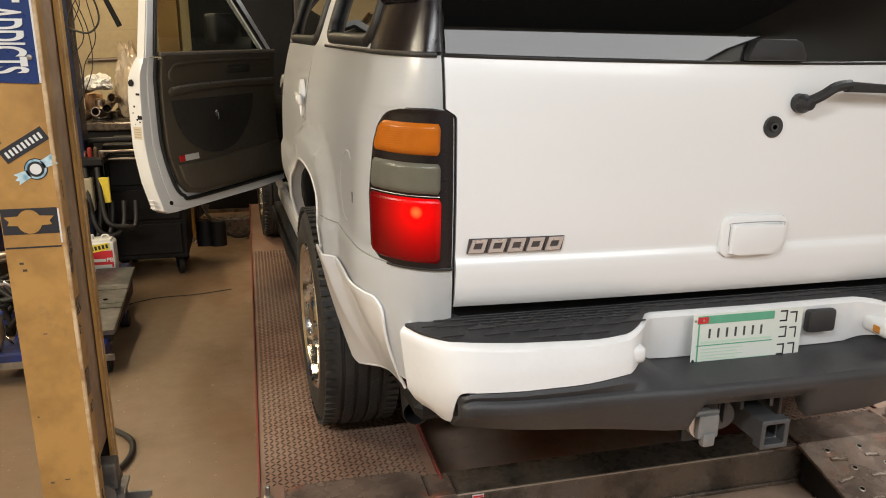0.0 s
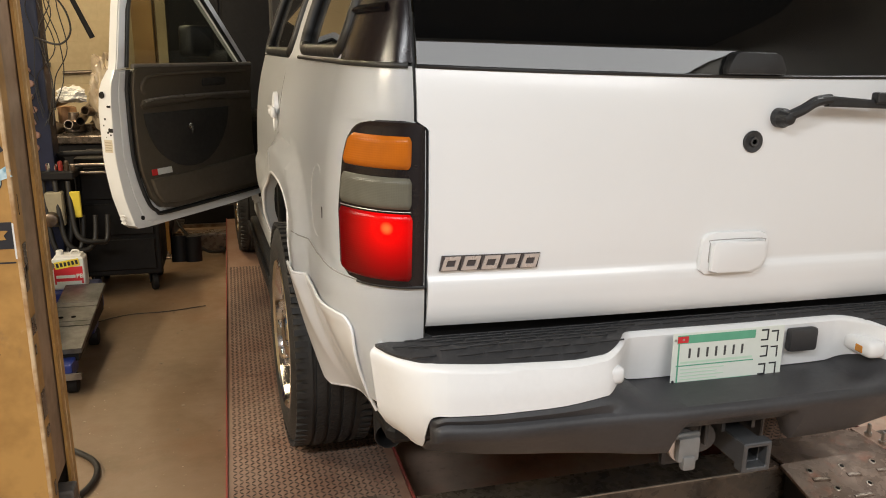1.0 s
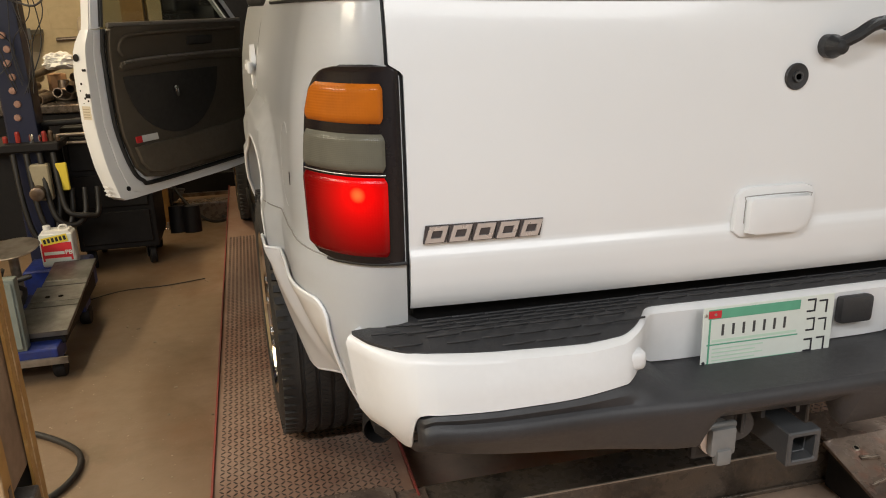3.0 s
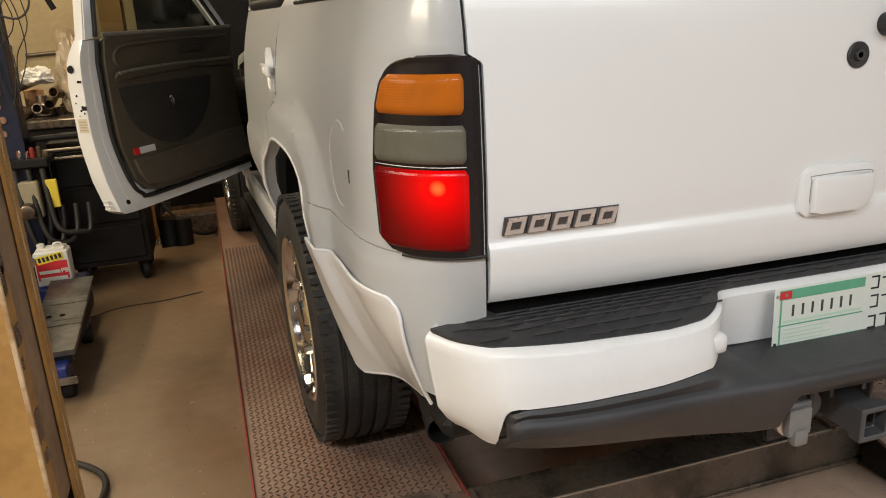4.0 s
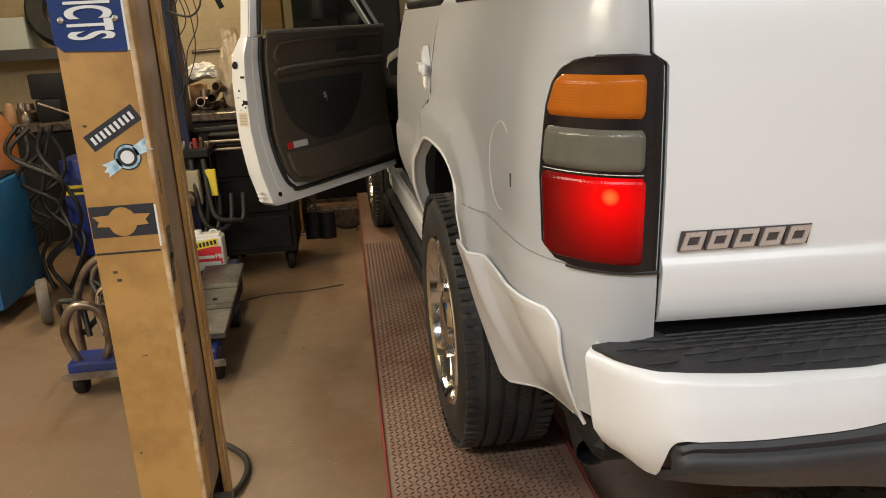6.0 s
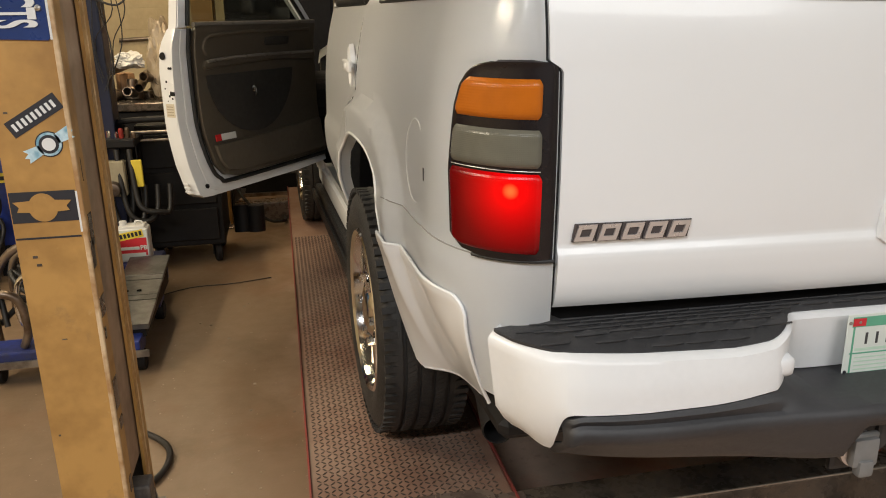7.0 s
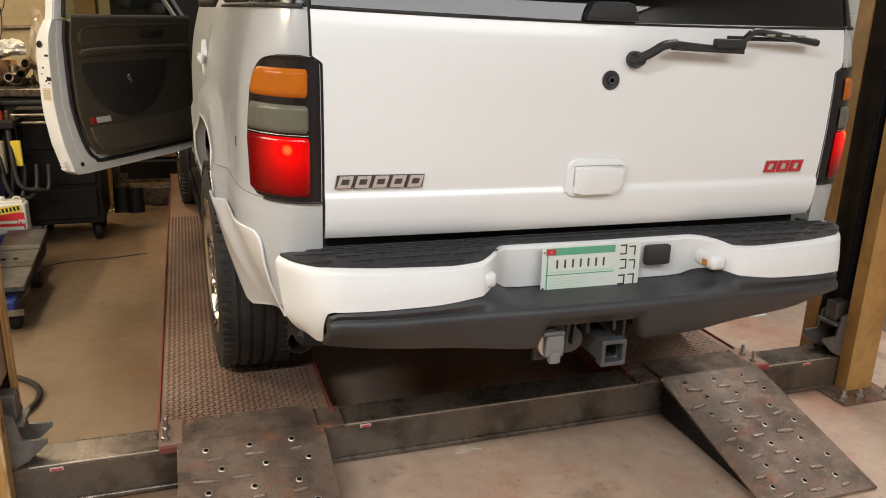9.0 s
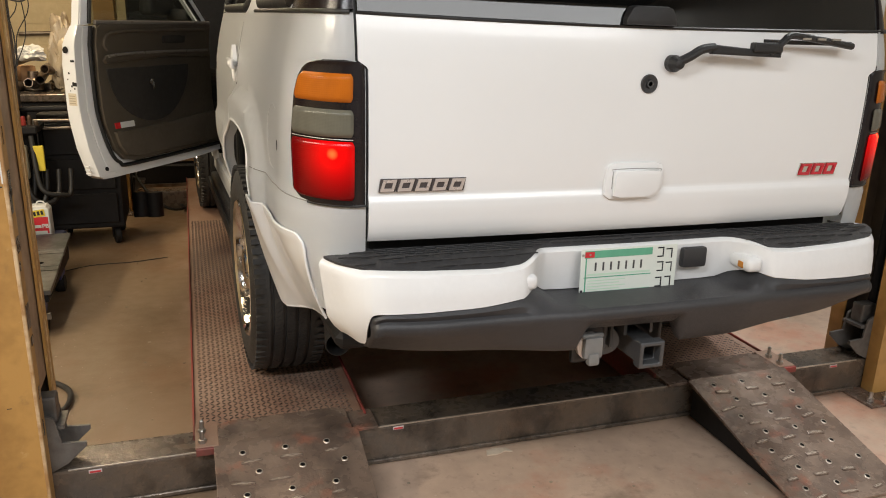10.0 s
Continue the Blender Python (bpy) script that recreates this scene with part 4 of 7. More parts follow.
    bm = boxed(*sorted((CX + side * 1.0, CX + side * 0.86)), 3.29, 5.10, 0.455, 0.53, 0.02, 3)
    rb = part("running_board", bm, BLACK_PLASTIC, suv, "black moulded running board", 40)
    for k in range(5):
        part("bracket", boxed(*sorted((CX + side * 0.93, CX + side * 0.86)), 3.45 + k * 0.36, 3.49 + k * 0.36, 0.50, 0.56), BLACK_METAL, rb)
    bm = boxed(*sorted((CX + side * 0.985, CX + side * 0.94)), 3.285, 3.31, 0.535, 0.86, 0.008, 2)
    part("arch_bracket", bm, PAINT, suv, "white cladding end in front of the rear wheel", 40)
    # upper side: pillars and frames in white, glass set in
    zs = steps(BELT, 2.065, 0.02)
    win = [(1.93, 2.66, 1.612, 1.93), (2.93, 3.83, 1.60, 1.94), (4.02, 4.98, 1.60, 1.94)]

    def up_keep(s, z):
        y = yz(s, z)
        if y < 1.90 and z < 1.97:
            return False
        if left and 3.96 < y < 5.03 and z < 1.955:
            return False
        if y > 5.03 - (z - BELT) * 1.1:
            return False
        for a, b, c, d in win:
            if a < y < b and c < z < d:
                return False
        return True
    corner_panel("upper_frame", [k / 10 for k in range(11)] + [1 + d for d in steps(0, 3.2, 0.02)][1:], zs, PAINT, suv, side, 0, up_keep, 0.03)
    for (a, b, c, d), nm in zip(win, ("quarter_window", "rear_door_window", "front_door_window")):
        if left and a > 4:
            continue
        gl = corner_panel(nm, [s_of(y, 1.75) for y in steps(a - 0.03, b + 0.03, 0.05)], steps(c - 0.02, d + 0.02, 0.03), PRIVACY, suv, side, -0.012, None, 0.004)
        gl.visible_shadow = False
        r = 0.05
        loop = [(a + r, c), (b - r, c), (b - r * 0.3, c + r * 0.3), (b, c + r), (b, d - r), (b - r * 0.3, d - r * 0.3), (b - r, d), (a + r, d), (a + r * 0.3, d - r * 0.3), (a, d - r), (a, c + r), (a + r * 0.3, c + r * 0.3), (a + r, c)]
        line = []
        for (ya, za), (yb, zb_) in zip(loop, loop[1:]):
            for k in range(6):
                y, z = ya + (yb - ya) * k / 6, za + (zb_ - za) * k / 6
                line.append(side_point(s_of(y, z), z, -0.002, side))
        part("window_seal", tubed(line + [line[0]], 0.020, 8, 0), TRIM_RUBBER, gl, "black rubber window seal", 60)
    # black louvred rear pillar cover
    pil = corner_panel("pillar_cover", [k / 16 for k in range(20)], steps(BELT + 0.008, 1.97, 0.02), GLOSS_BLACK, suv, side, 0.004,
                       lambda s, z: yz(s, z) < 1.925, 0.02, "black rear pillar cover with louvres")
    for k in range(5):
        z = 1.70 + k * 0.042
        bm = bmesh.new()
        surface(bm, lambda s, v: side_point(s, z + v, 0.004 + 0.014 * math.sin(math.pi * min(v / 0.022, 1)), side), [0.35 + j * 0.06 for j in range(10)], steps(0, 0.022, 0.0055))
        bmesh.ops.solidify(bm, geom=bm.faces[:], thickness=0.004)
        bmesh.ops.recalc_face_normals(bm, faces=bm.faces[:])
        part("louvre", bm, GLOSS_BLACK, pil, "", 40)
    # belt seal
    part("belt_seal", tubed([side_point(0.05 + k * 0.08, BELT + 0.002, 0.004, side) for k in range(13)] + [side_point(s_of(y, BELT), BELT + 0.002, 0.002, side) for y in steps(2.0, 2.70, 0.1)], 0.0065, 6, 1), TRIM_RUBBER, suv, "", 60)
    # tail light: black housing with three lenses
    def lamp_edge(z):
        return lerp([(1.092, 0.45), (1.098, 0.56), (1.12, 0.650), (1.25, 0.680), (1.38, 0.665), (1.42, 0.640), (1.445, 0.590), (1.458, 0.53), (1.466, 0.40)], z)
    def lamp_point(sv, z, off):
        # the housing keeps to the lower seam line and rounds its upper inner corner
        p = side_point(sv, z, off, side)
        k = max(0.0, 1 - sv / 0.5)
        p.x += -side * 0.026 * max(0.0, min(1.0, (z - 1.452) / 0.016)) * k * (1 - max(0.0, (z - 1.455) / 0.011) ** 2 * 0.6)
        return p
    lamp = corner_panel("tail_light", steps(0, 1, 0.03), steps(1.092, 1.466, 0.006), GLOSS_BLACK, suv, side, 0, None, 0.03, "tail light in a black housing",
                        lambda f, z: lamp_point(0.004 + f * lamp_edge(z), z, 0.006 + 0.004 * min(1, f / 0.3) - 0.006 * max(0, abs(f - 0.5) - 0.46) / 0.04))
    bulb = side_point(0.25, 1.232, 0.0, side)
    red = lens_material("red_lens", (0.12, 0.001, 0.002), 0.2, 60, (1.0, 0.0, 0.0), bulb, 0.155, 1.6, 0.0, 0.016, 1.3)
    amber = lens_material("amber_lens", (0.44, 0.12, 0.010), 0.16, 60)
    clear = lens_material("smoked_clear_lens", (0.13, 0.125, 0.098), 0.16, 90)

    def lens(nm, z0, z1, s0, mt, label):
        def g(f, z):
            e = min(z - z0, z1 - z)
            k = min(1, max(0, e) / 0.012) ** 0.5
            r = 0.018 * max(0, 1 - e / 0.014) ** 2
            return side_point(s0 + r + (lamp_edge(z) - 0.036 - s0 - 2 * r) * f, z, 0.011 + 0.007 * k * min(1, min(f, 1 - f) / 0.04 + 0.3), side)
        return corner_panel(nm, steps(0, 1, 0.02), steps(z0, z1, 0.004), mt, lamp, side, 0, None, 0.010, label, g)
    lens("amber_lens", 1.364, 1.436, 0.105, amber, "amber turn signal lens")
    lens("reversing_lens", 1.274, 1.345, 0.098, clear, "smoked clear reversing lens")
    lens("brake_lens", 1.106, 1.263, 0.090, red, "lit red brake lens")
    for z in (1.2685,):
        part("bright_line", tubed([side_point(sv, z, 0.013, side) for sv in steps(0.10, 0.63, 0.05)], 0.0010, 6, 1), BADGE_CHROME, lamp, "thin bright line", 60)
    part("lamp_seal", tubed([side_point(s, 1.090, 0.006, side) for s in steps(0.0, 0.48, 0.05)], 0.004, 6, 1), TRIM_RUBBER, lamp, "", 60)
    return q


build_side(-1)
build_side(1)

# ---- tailgate ----
GX0, GX1 = CX - SEAM + 0.007, CX + SEAM - 0.007


def gate_y(x, z):
    u = abs(x - CX) / SEAM
    lip = lerp([(0.985, 0.012), (1.0, 0.002), (1.03, -0.005), (1.078, -0.008), (1.098, -0.006), (1.108, -0.001), (1.116, 0.003), (1.16, 0.0), (1.6, 0.0)], z)
    return rear_y(z) - 0.008 + lip + 0.006 * u ** 4 - 0.010 * (1 - u * u)


bm = bmesh.new()
zs = steps(0.985, 1.075, 0.015) + [1.084, 1.092, 1.098, 1.103, 1.108, 1.112, 1.116, 1.124] + steps(1.14, 1.582, 0.03)
zs = [z for z in zs if z < 1.445] + [1.448, 1.455, 1.462, 1.469] + [z for z in zs if z > 1.475]
surface(bm, lambda x, z: Vector((CX + (x - CX) * (seam_at(z) - 0.007) / (SEAM - 0.007), gate_y(x, z), z)), steps(GX0, GX1, 0.03), zs)
bmesh.ops.recalc_face_normals(bm, faces=bm.faces[:])
if bm.faces[0].normal.y > 0:
    bmesh.ops.reverse_faces(bm, faces=bm.faces[:])
bmesh.ops.solidify(bm, geom=bm.faces[:], thickness=0.03)
bmesh.ops.recalc_face_normals(bm, faces=bm.faces[:])
gate = part("tailgate", bm, PAINT, suv, "white one-piece tailgate", 35)


def gate_m(x, z, lift_off=0.0):
    return Matrix.Translation((x, gate_y(x, z) - lift_off, z)) @ FACE_BACK


# rear glass with its black border
bm = bmesh.new()
surface(bm, lambda x, z: Vector((CX + (x - CX) * 1.032, rear_y(z) - 0.004 + 0.006 * (abs(x - CX) / SEAM) ** 4 - 0.02 * (1 - ((x - CX) / SEAM) ** 2), z)), steps(GX0 + 0.004, GX1 - 0.004, 0.05), steps(1.588, 2.0, 0.03), lambda x, z: abs(x - CX) * 1.032 < half_width(z) - 0.03)
bmesh.ops.recalc_face_normals(bm, faces=bm.faces[:])
bmesh.ops.solidify(bm, geom=bm.faces[:], thickness=0.005)
rear_glass = part("rear_window", bm, PRIVACY, suv, "dark tinted rear window", 35)
rear_glass.visible_shadow = False
part("glass_seal", tubed([(x, gate_y(x, 1.582) - 0.001, 1.5855) for x in steps(GX0 - 0.025, GX1 + 0.025, 0.1)], 0.005, 6, 1), TRIM_RUBBER, rear_glass, "", 60)
for sd in (-1, 1):
    part("seam_seal", tubed([(CX + sd * (min(seam_at(z), half_width(z) - 0.03) - 0.002), rear_y(z) + 0.012, z) for z in steps(0.99, 1.45, 0.05) + [1.47] + steps(1.5, 2.0, 0.05)], 0.007, 6, 1), TRIM_RUBBER, suv, "dark seam beside the tailgate", 60)
# glass release handle
bm = bmesh.new()
gh = Matrix.Translation((1.227, rear_y(1.61) - 0.02, 1.604)) @ FACE_BACK
prism(bm, [(-0.082, -0.014), (0.082, -0.014), (0.082, 0.000), (0.066, 0.032), (0.050, 0.038), (-0.052, 0.038), (-0.066, 0.032), (-0.082, 0.000)], 0.05, gh @ Matrix.Translation((0, 0, -0.02)), 0.010)
part("glass_handle", bm, BLACK_PLASTIC, rear_glass, "black plastic glass handle", 50)
# lock
bm = bmesh.new()
lathe(bm, [(0.027, 0), (0.027, 0.004), (0.025, 0.006), (0.012, 0.004), (0.011, 0.008), (0.006, 0.009)], gate_m(1.235, 1.42), 28)
lk = part("lock", bm, STEP_PLASTIC, gate, "dark round key lock", 40)
bm = bmesh.new()
lathe(bm, [(0.0105, 0.0085), (0.0105, 0.0105), (0.0075, 0.0105), (0.0075, 0.009)], gate_m(1.235, 1.42), 24)
part("lock_ring", bm, FRAME_STEEL, lk, "", 40)
# gate handle: raised bezel and a pull
bm = bmesh.new()
prism(bm, [(-0.098, -0.040), (-0.094, 0.034), (-0.082, 0.050), (-0.06, 0.056), (0.07, 0.055), (0.090, 0.048), (0.098, 0.034), (0.098, -0.020), (0.088, -0.044), (0.06, -0.056), (-0.08, -0.054)], 0.020, gate_m(1.213, 1.140, -0.004), 0.009)
bz = part("handle_bezel", bm, PAINT, gate, "", 50)
bm = bmesh.new()
prism(bm, [(-0.072, -0.040), (-0.070, 0.028), (-0.062, 0.036), (0.076, 0.036), (0.084, 0.028), (0.084, -0.012), (0.07, -0.034), (0.045, -0.046), (-0.05, -0.046)], 0.022, gate_m(1.211, 1.138, 0.010), 0.010)
part("pull", bm, PAINT, bz, "white pull handle", 50)
part("shadow_gap", tubed([gate_m(1.211, 1.138, 0.0165) @ Vector((x, z, 0)) for x, z in ((-0.073, -0.02), (-0.072, 0.03), (-0.062, 0.0385), (0.076, 0.0385), (0.0862, 0.028), (0.086, -0.01))], 0.0011, 6, 2), PANEL_GAP, bz)
# wiper
wy = gate_y(1.33, 1.48)
wiper = part("wiper", bmesh.new(), BLACK_PLASTIC, suv, "black rear wiper", 50)
bm = bmesh.new()
lathe(bm, [(0.024, -0.005), (0.024, 0.02), (0.02, 0.028), (0.014, 0.045), (0.004, 0.048)], gate_m(1.305, 1.478), 20)
tube(bm, [(1.305, wy - 0.03, 1.482), (1.335, wy - 0.045, 1.500), (1.37, wy - 0.047, 1.520), (1.41, wy - 0.047, 1.526)], 0.013, 10, 4)
prism(bm, [(1.40, 1.508), (1.64, 1.502), (1.64, 1.518), (1.40, 1.535)], 0.020, Matrix.Translation((0, wy - 0.036, 0)) @ FACE_BACK, 0.005)
box(bm, 1.535, 1.635, wy - 0.066, wy - 0.04, 1.516, 1.544, 0.006, 2, None)
tube(bm, [(1.60, wy - 0.05, 1.512), (1.635, wy - 0.06, 1.548), (1.67, wy - 0.055, 1.566), (1.77, wy - 0.045, 1.557), (1.92, wy - 0.03, 1.540)], 0.0105, 8, 4)
bm.to_mesh(wiper.data)
bm.free()
bm = boxed(1.60, 1.925, wy - 0.024, wy - 0.016, 1.540, 1.553, 0.002, 1)
part("blade", bm, TRIM_RUBBER, wiper, "rubber wiper blade")
for k in range(3):
    part("blade_clip", boxed(1.705 + k * 0.055, 1.735 + k * 0.055, wy - 0.060, wy - 0.053, 1.555, 1.561), BRIGHT_STEEL, wiper)


# badges as plain blocks
def badge(name, x0, x1, z0, z1, n, mat, edge, tops):
    b = part(name, bmesh.new(), edge, gate, "plain block badge")
    bm = bmesh.new()
    w = (x1 - x0) / n
    slant = 0.006
    for k in range(n):
        a, c = x0 + k * w, x0 + (k + 0.86) * w
        prism(bm, [(a - slant, z0), (c - slant * 0.2, z0), (c + slant, z1), (a, z1)], 0.005, Matrix.Translation((0, gate_y((a + c) / 2, (z0 + z1) / 2) + 0.0005, 0)) @ FACE_BACK)
    bm.to_mesh(b.data)
    bm.free()
    for k in range(n):
        a, c = x0 + k * w + 0.002, x0 + (k + 0.86) * w - 0.0015
        yy = gate_y((a + c) / 2, (z0 + z1) / 2) - 0.0042
        bm = bmesh.new()
        t = 0.0085

        def at(x, z):
            return x + slant * (2 * (z - z0) / (z1 - z0) - 1), z
        lo, hi = z0 + 0.002, z1 - 0.002
        out, inn = ((a, lo), (c, lo), (c, hi), (a, hi)), ((a + t, lo + t), (c - t, lo + t), (c - t, hi - t), (a + t, hi - t))
        m = Matrix.Translation((0, yy, 0)) @ FACE_BACK
        for j in range(4):
            q0, q1, q2, q3 = out[j], out[(j + 1) % 4], inn[(j + 1) % 4], inn[j]
            prism(bm, [at(*p) for p in (q0, q1, q2, q3)], 0.004, m)
        bmesh.ops.remove_doubles(bm, verts=bm.verts[:], dist=0.0002)
        part("block", bm, mat, b)
    return b


badge("chrome_badge", 0.452, 0.692, 1.127, 1.163, 5, BADGE_CHROME, BADGE_DARK, 0)
badge("red_badge", 1.825, 1.978, 1.136, 1.176, 3, BADGE_RED, CHROME, 0)

# ---- rear bumper ----
BY = [(0.0, 1.545), (0.30, 1.545), (0.325, 1.535), (0.365, 1.475), (0.40, 1.452), (0.50, 1.445), (0.70, 1.452), (0.80, 1.468), (0.86, 1.495), (0.905, 1.535), (0.935, 1.575), (0.952, 1.62)]
BT = [(0.0, 0.950), (0.30, 0.952), (0.36, 0.958), (0.385, 0.95), (0.42, 0.936), (0.50, 0.932), (0.85, 0.942), (0.95, 0.949)]
BB = [(0.0, 0.820), (0.30, 0.822), (0.345, 0.856), (0.375, 0.864), (0.42, 0.852), (0.55, 0.838), (0.80, 0.832), (0.818, 0.831), (0.829, 0.826), (0.836, 0.812), (0.843, 0.775), (0.853, 0.721), (0.88, 0.714), (0.952, 0.717)]
us = sorted(set(steps(0, 0.30, 0.05) + steps(0.30, 0.42, 0.01) + steps(0.42, 0.80, 0.04) + steps(0.80, 0.85, 0.0025) + steps(0.85, 0.952, 0.008)))


def bumper_curve(table, u):
    w = 0.002 if table is BB and u > 0.79 else 0.012
    return sum(lerp(table, min(0.952, max(0, u + d))) for d in (-w, 0, w)) / 3


def plan(u):
    """Along the bumper from the middle (0) to the corner (0.952), then forwards along the side."""
    if u <= 0.952:
        return u, bumper_curve(BY, u)
    return 0.952 - 0.02 * (u - 0.952) / 0.15, bumper_curve(BY, 0.952) + (u - 0.952)


full = [-u for u in reversed(us)][:-1] + us
ends = [0.99, 1.03, 1.07, 1.10]
full = [-e for e in reversed(ends)] + full + ends


def shell(fn, vs, mat, name, parent, label, thick=0.006, rows=None):
    bm = bmesh.new()
    surface(bm, fn, rows or full, vs)
    bmesh.ops.recalc_face_normals(bm, faces=bm.faces[:])
    if sum(f.normal.z - f.normal.y for f in bm.faces) < 0:  # thickness grows down and inwards
        bmesh.ops.reverse_faces(bm, faces=bm.faces[:])
    bmesh.ops.solidify(bm, geom=bm.faces[:], thickness=thick)
    bmesh.ops.recalc_face_normals(bm, faces=bm.faces[:])
    return part(name, bm, mat, parent, label, 38)


def at_bumper(u, inset, z):
    a, y = plan(abs(u))
    k = min(1, max(0, (abs(u) - 0.80) / 0.14))
    return Vector((CX + math.copysign(a - inset * k, u), y + inset * (1 - 0.6 * k), z))


def white_lean(a, z):
    """The painted face swells outwards below the pad, then tucks in at the foot of the corners."""
    out = max(0.0, min(1.0, (a - 0.36) / 0.06))
    swell = 1 - max(0.0, min(1.0, (a - 0.83) / 0.09))
    lean = lerp([(0.70, 0.046), (0.74, 0.016), (0.78, -0.012), (0.83, -0.028), (0.88, -0.022), (0.945, 0.0)], z)
    tuck = 0.030 * (1 - swell) * max(0.0, min(1.0, (0.95 - z) / 0.23))
    return 0.012 * (1 - out) * max(0.0, (0.95 - z) / 0.13) + out * (lean if lean > 0 else lean * swell) + tuck


def white(u, v):
    t, b = bumper_curve(BT, abs(u)), bumper_curve(BB, abs(u))
    z = t + (b - t) * v
    inset = 0.022 * max(0, 1 - v / 0.10) ** 2 + white_lean(abs(u), z)
    p = at_bumper(u, inset, z)
    if abs(u) > 0.952:  # the end leans forwards as it goes down, beside the body
        p.y = bumper_curve(BY, 0.952) + inset * 0.4 + (abs(u) - 0.952) * (0.16 + 0.62 * v)
    return p


bumper = shell(white, [0, 0.02, 0.05, 0.09, 0.15, 0.3, 0.45, 0.6, 0.75, 0.9, 0.97, 1.0], BUMPER_PAINT, "rear_bumper", suv, "white painted rear bumper with black steps")
VB = [(0.0, 0.676), (0.30, 0.678), (0.60, 0.690), (0.80, 0.698), (0.84, 0.704)]
VE = [(0.0, 0.816), (0.28, 0.816), (0.38, 0.814), (0.46, 0.810), (0.60, 0.808), (0.80, 0.808), (0.84, 0.806)]
VY = [(0.0, 1.372), (0.28, 1.375), (0.38, 1.390), (0.48, 1.402), (0.70, 1.408), (0.80, 1.424), (0.84, 1.444)]
VF = [(0.0, 0.045), (0.30, 0.050), (0.60, 0.072), (0.80, 0.095), (0.84, 0.085)]


def valance(u, v):
    """The black lower step: a tread in the middle, a rolled crest and a face that leans in below it."""
    a = abs(u)
    ye, ze = (sum(lerp(t, max(0, a + d)) for d in (-0.03, 0, 0.03)) / 3 for t in (VY, VE))
    zt = (bumper_curve(BB, a) if a < 0.82 else 0.830) - 0.002
    y_in = bumper_curve(BY, a) + white_lean(a, zt)
    lean, zl = lerp(VF, a), lerp(VB, a)
    k = max(0.0, min(1.0, min(u + 0.25, 0.10 - u) / 0.03))
    zb = zl + (0.742 - zl) * k
    drop = 0.014 * max(0.0, (a - 0.800) / 0.038) ** 2  # rounded upper corner at the ends
    zt, ze = zt - drop, ze - drop
    h = ze - zb
    prof = [(y_in + 0.012, zt - 0.002), (y_in, zt), (y_in * 0.55 + ye * 0.45, zt * 0.55 + ze * 0.45 + 0.003), (ye + 0.014, ze + 0.004), (ye + 0.004, ze - 0.004), (ye, ze - 0.016),
            (ye + 0.004, ze - 0.030), (ye + lean * 0.55, ze - h * 0.62), (ye + lean, zb + 0.008), (ye + lean + 0.010, zb), (ye + lean + 0.04, zb + 0.004)]
    i = min(int(v), len(prof) - 2)
    f = v - i
    y, z = prof[i][0] * (1 - f) + prof[i + 1][0] * f, prof[i][1] * (1 - f) + prof[i + 1][1] * f
    e = max(0.0, (a - 0.822) / 0.016)  # the rounded end turns back behind the paint
    y += 0.030 * (1 - math.sqrt(max(0.0, 1 - min(1.0, e) ** 2)))
    return Vector((CX + u, y, z))


vu = sorted(set([u for u in full if abs(u) <= 0.822] + [sg * e for e in (0.826, 0.830, 0.834, 0.8365, 0.838) for sg in (-1, 1)] + steps(-0.26, -0.21, 0.01) + steps(0.06, 0.11, 0.01)))
shell(valance, [k / 2 for k in range(21)], VALANCE_PLASTIC, "lower_step", bumper, "black textured lower bumper step", 0.006, vu)


def pad(u, v):
    t = bumper_curve(BT, abs(u)) + 0.002
    e = at_bumper(u, 0.016 - 0.008 * max(0.0, min(1.0, (abs(u) - 0.80) / 0.12)), t)
    back = 1.606 + 0.050 * max(0.0, min(1.0, (abs(u) - 0.80) / 0.02)) - 0.40 * max(0.0, abs(u) - 0.82) if abs(u) < 0.90 else 1.624 - (abs(u) - 0.90) * 0.3
    back = max(back, e.y + 0.004)
    tip = max(0.0, min(1.0, (abs(u) - 0.80) / 0.11))
    zb = 0.962 + (min(0.962, t + 0.001) - 0.962) * tip
    k = v
    y = e.y + (back - e.y) * k
    return Vector((e.x, y, t + (zb - t) * min(1, k * 3) + 0.004 * (1 - tip) * math.sin(math.pi * min(1, k))))


pads = shell(pad, [0, 0.05, 0.1, 0.2, 0.35, 0.5, 0.7, 1.0], STEP_PLASTIC, "step_pad", bumper, "dark grey moulded step pad", 0.006, [u for u in full if abs(u) <= 0.948])
# black sheets put the shade under the tailgate into the gap behind the pad
part("pad_recess", boxed(CX - 0.80, CX + 0.80, 1.608, 1.655, 0.890, 0.905), BLACK_METAL, bumper, "black sheet standing for the shade behind the step pad")
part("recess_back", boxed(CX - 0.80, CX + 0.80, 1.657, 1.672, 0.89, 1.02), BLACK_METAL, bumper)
# scalloped grip ribs on the pad
rib = None
random.seed(2)
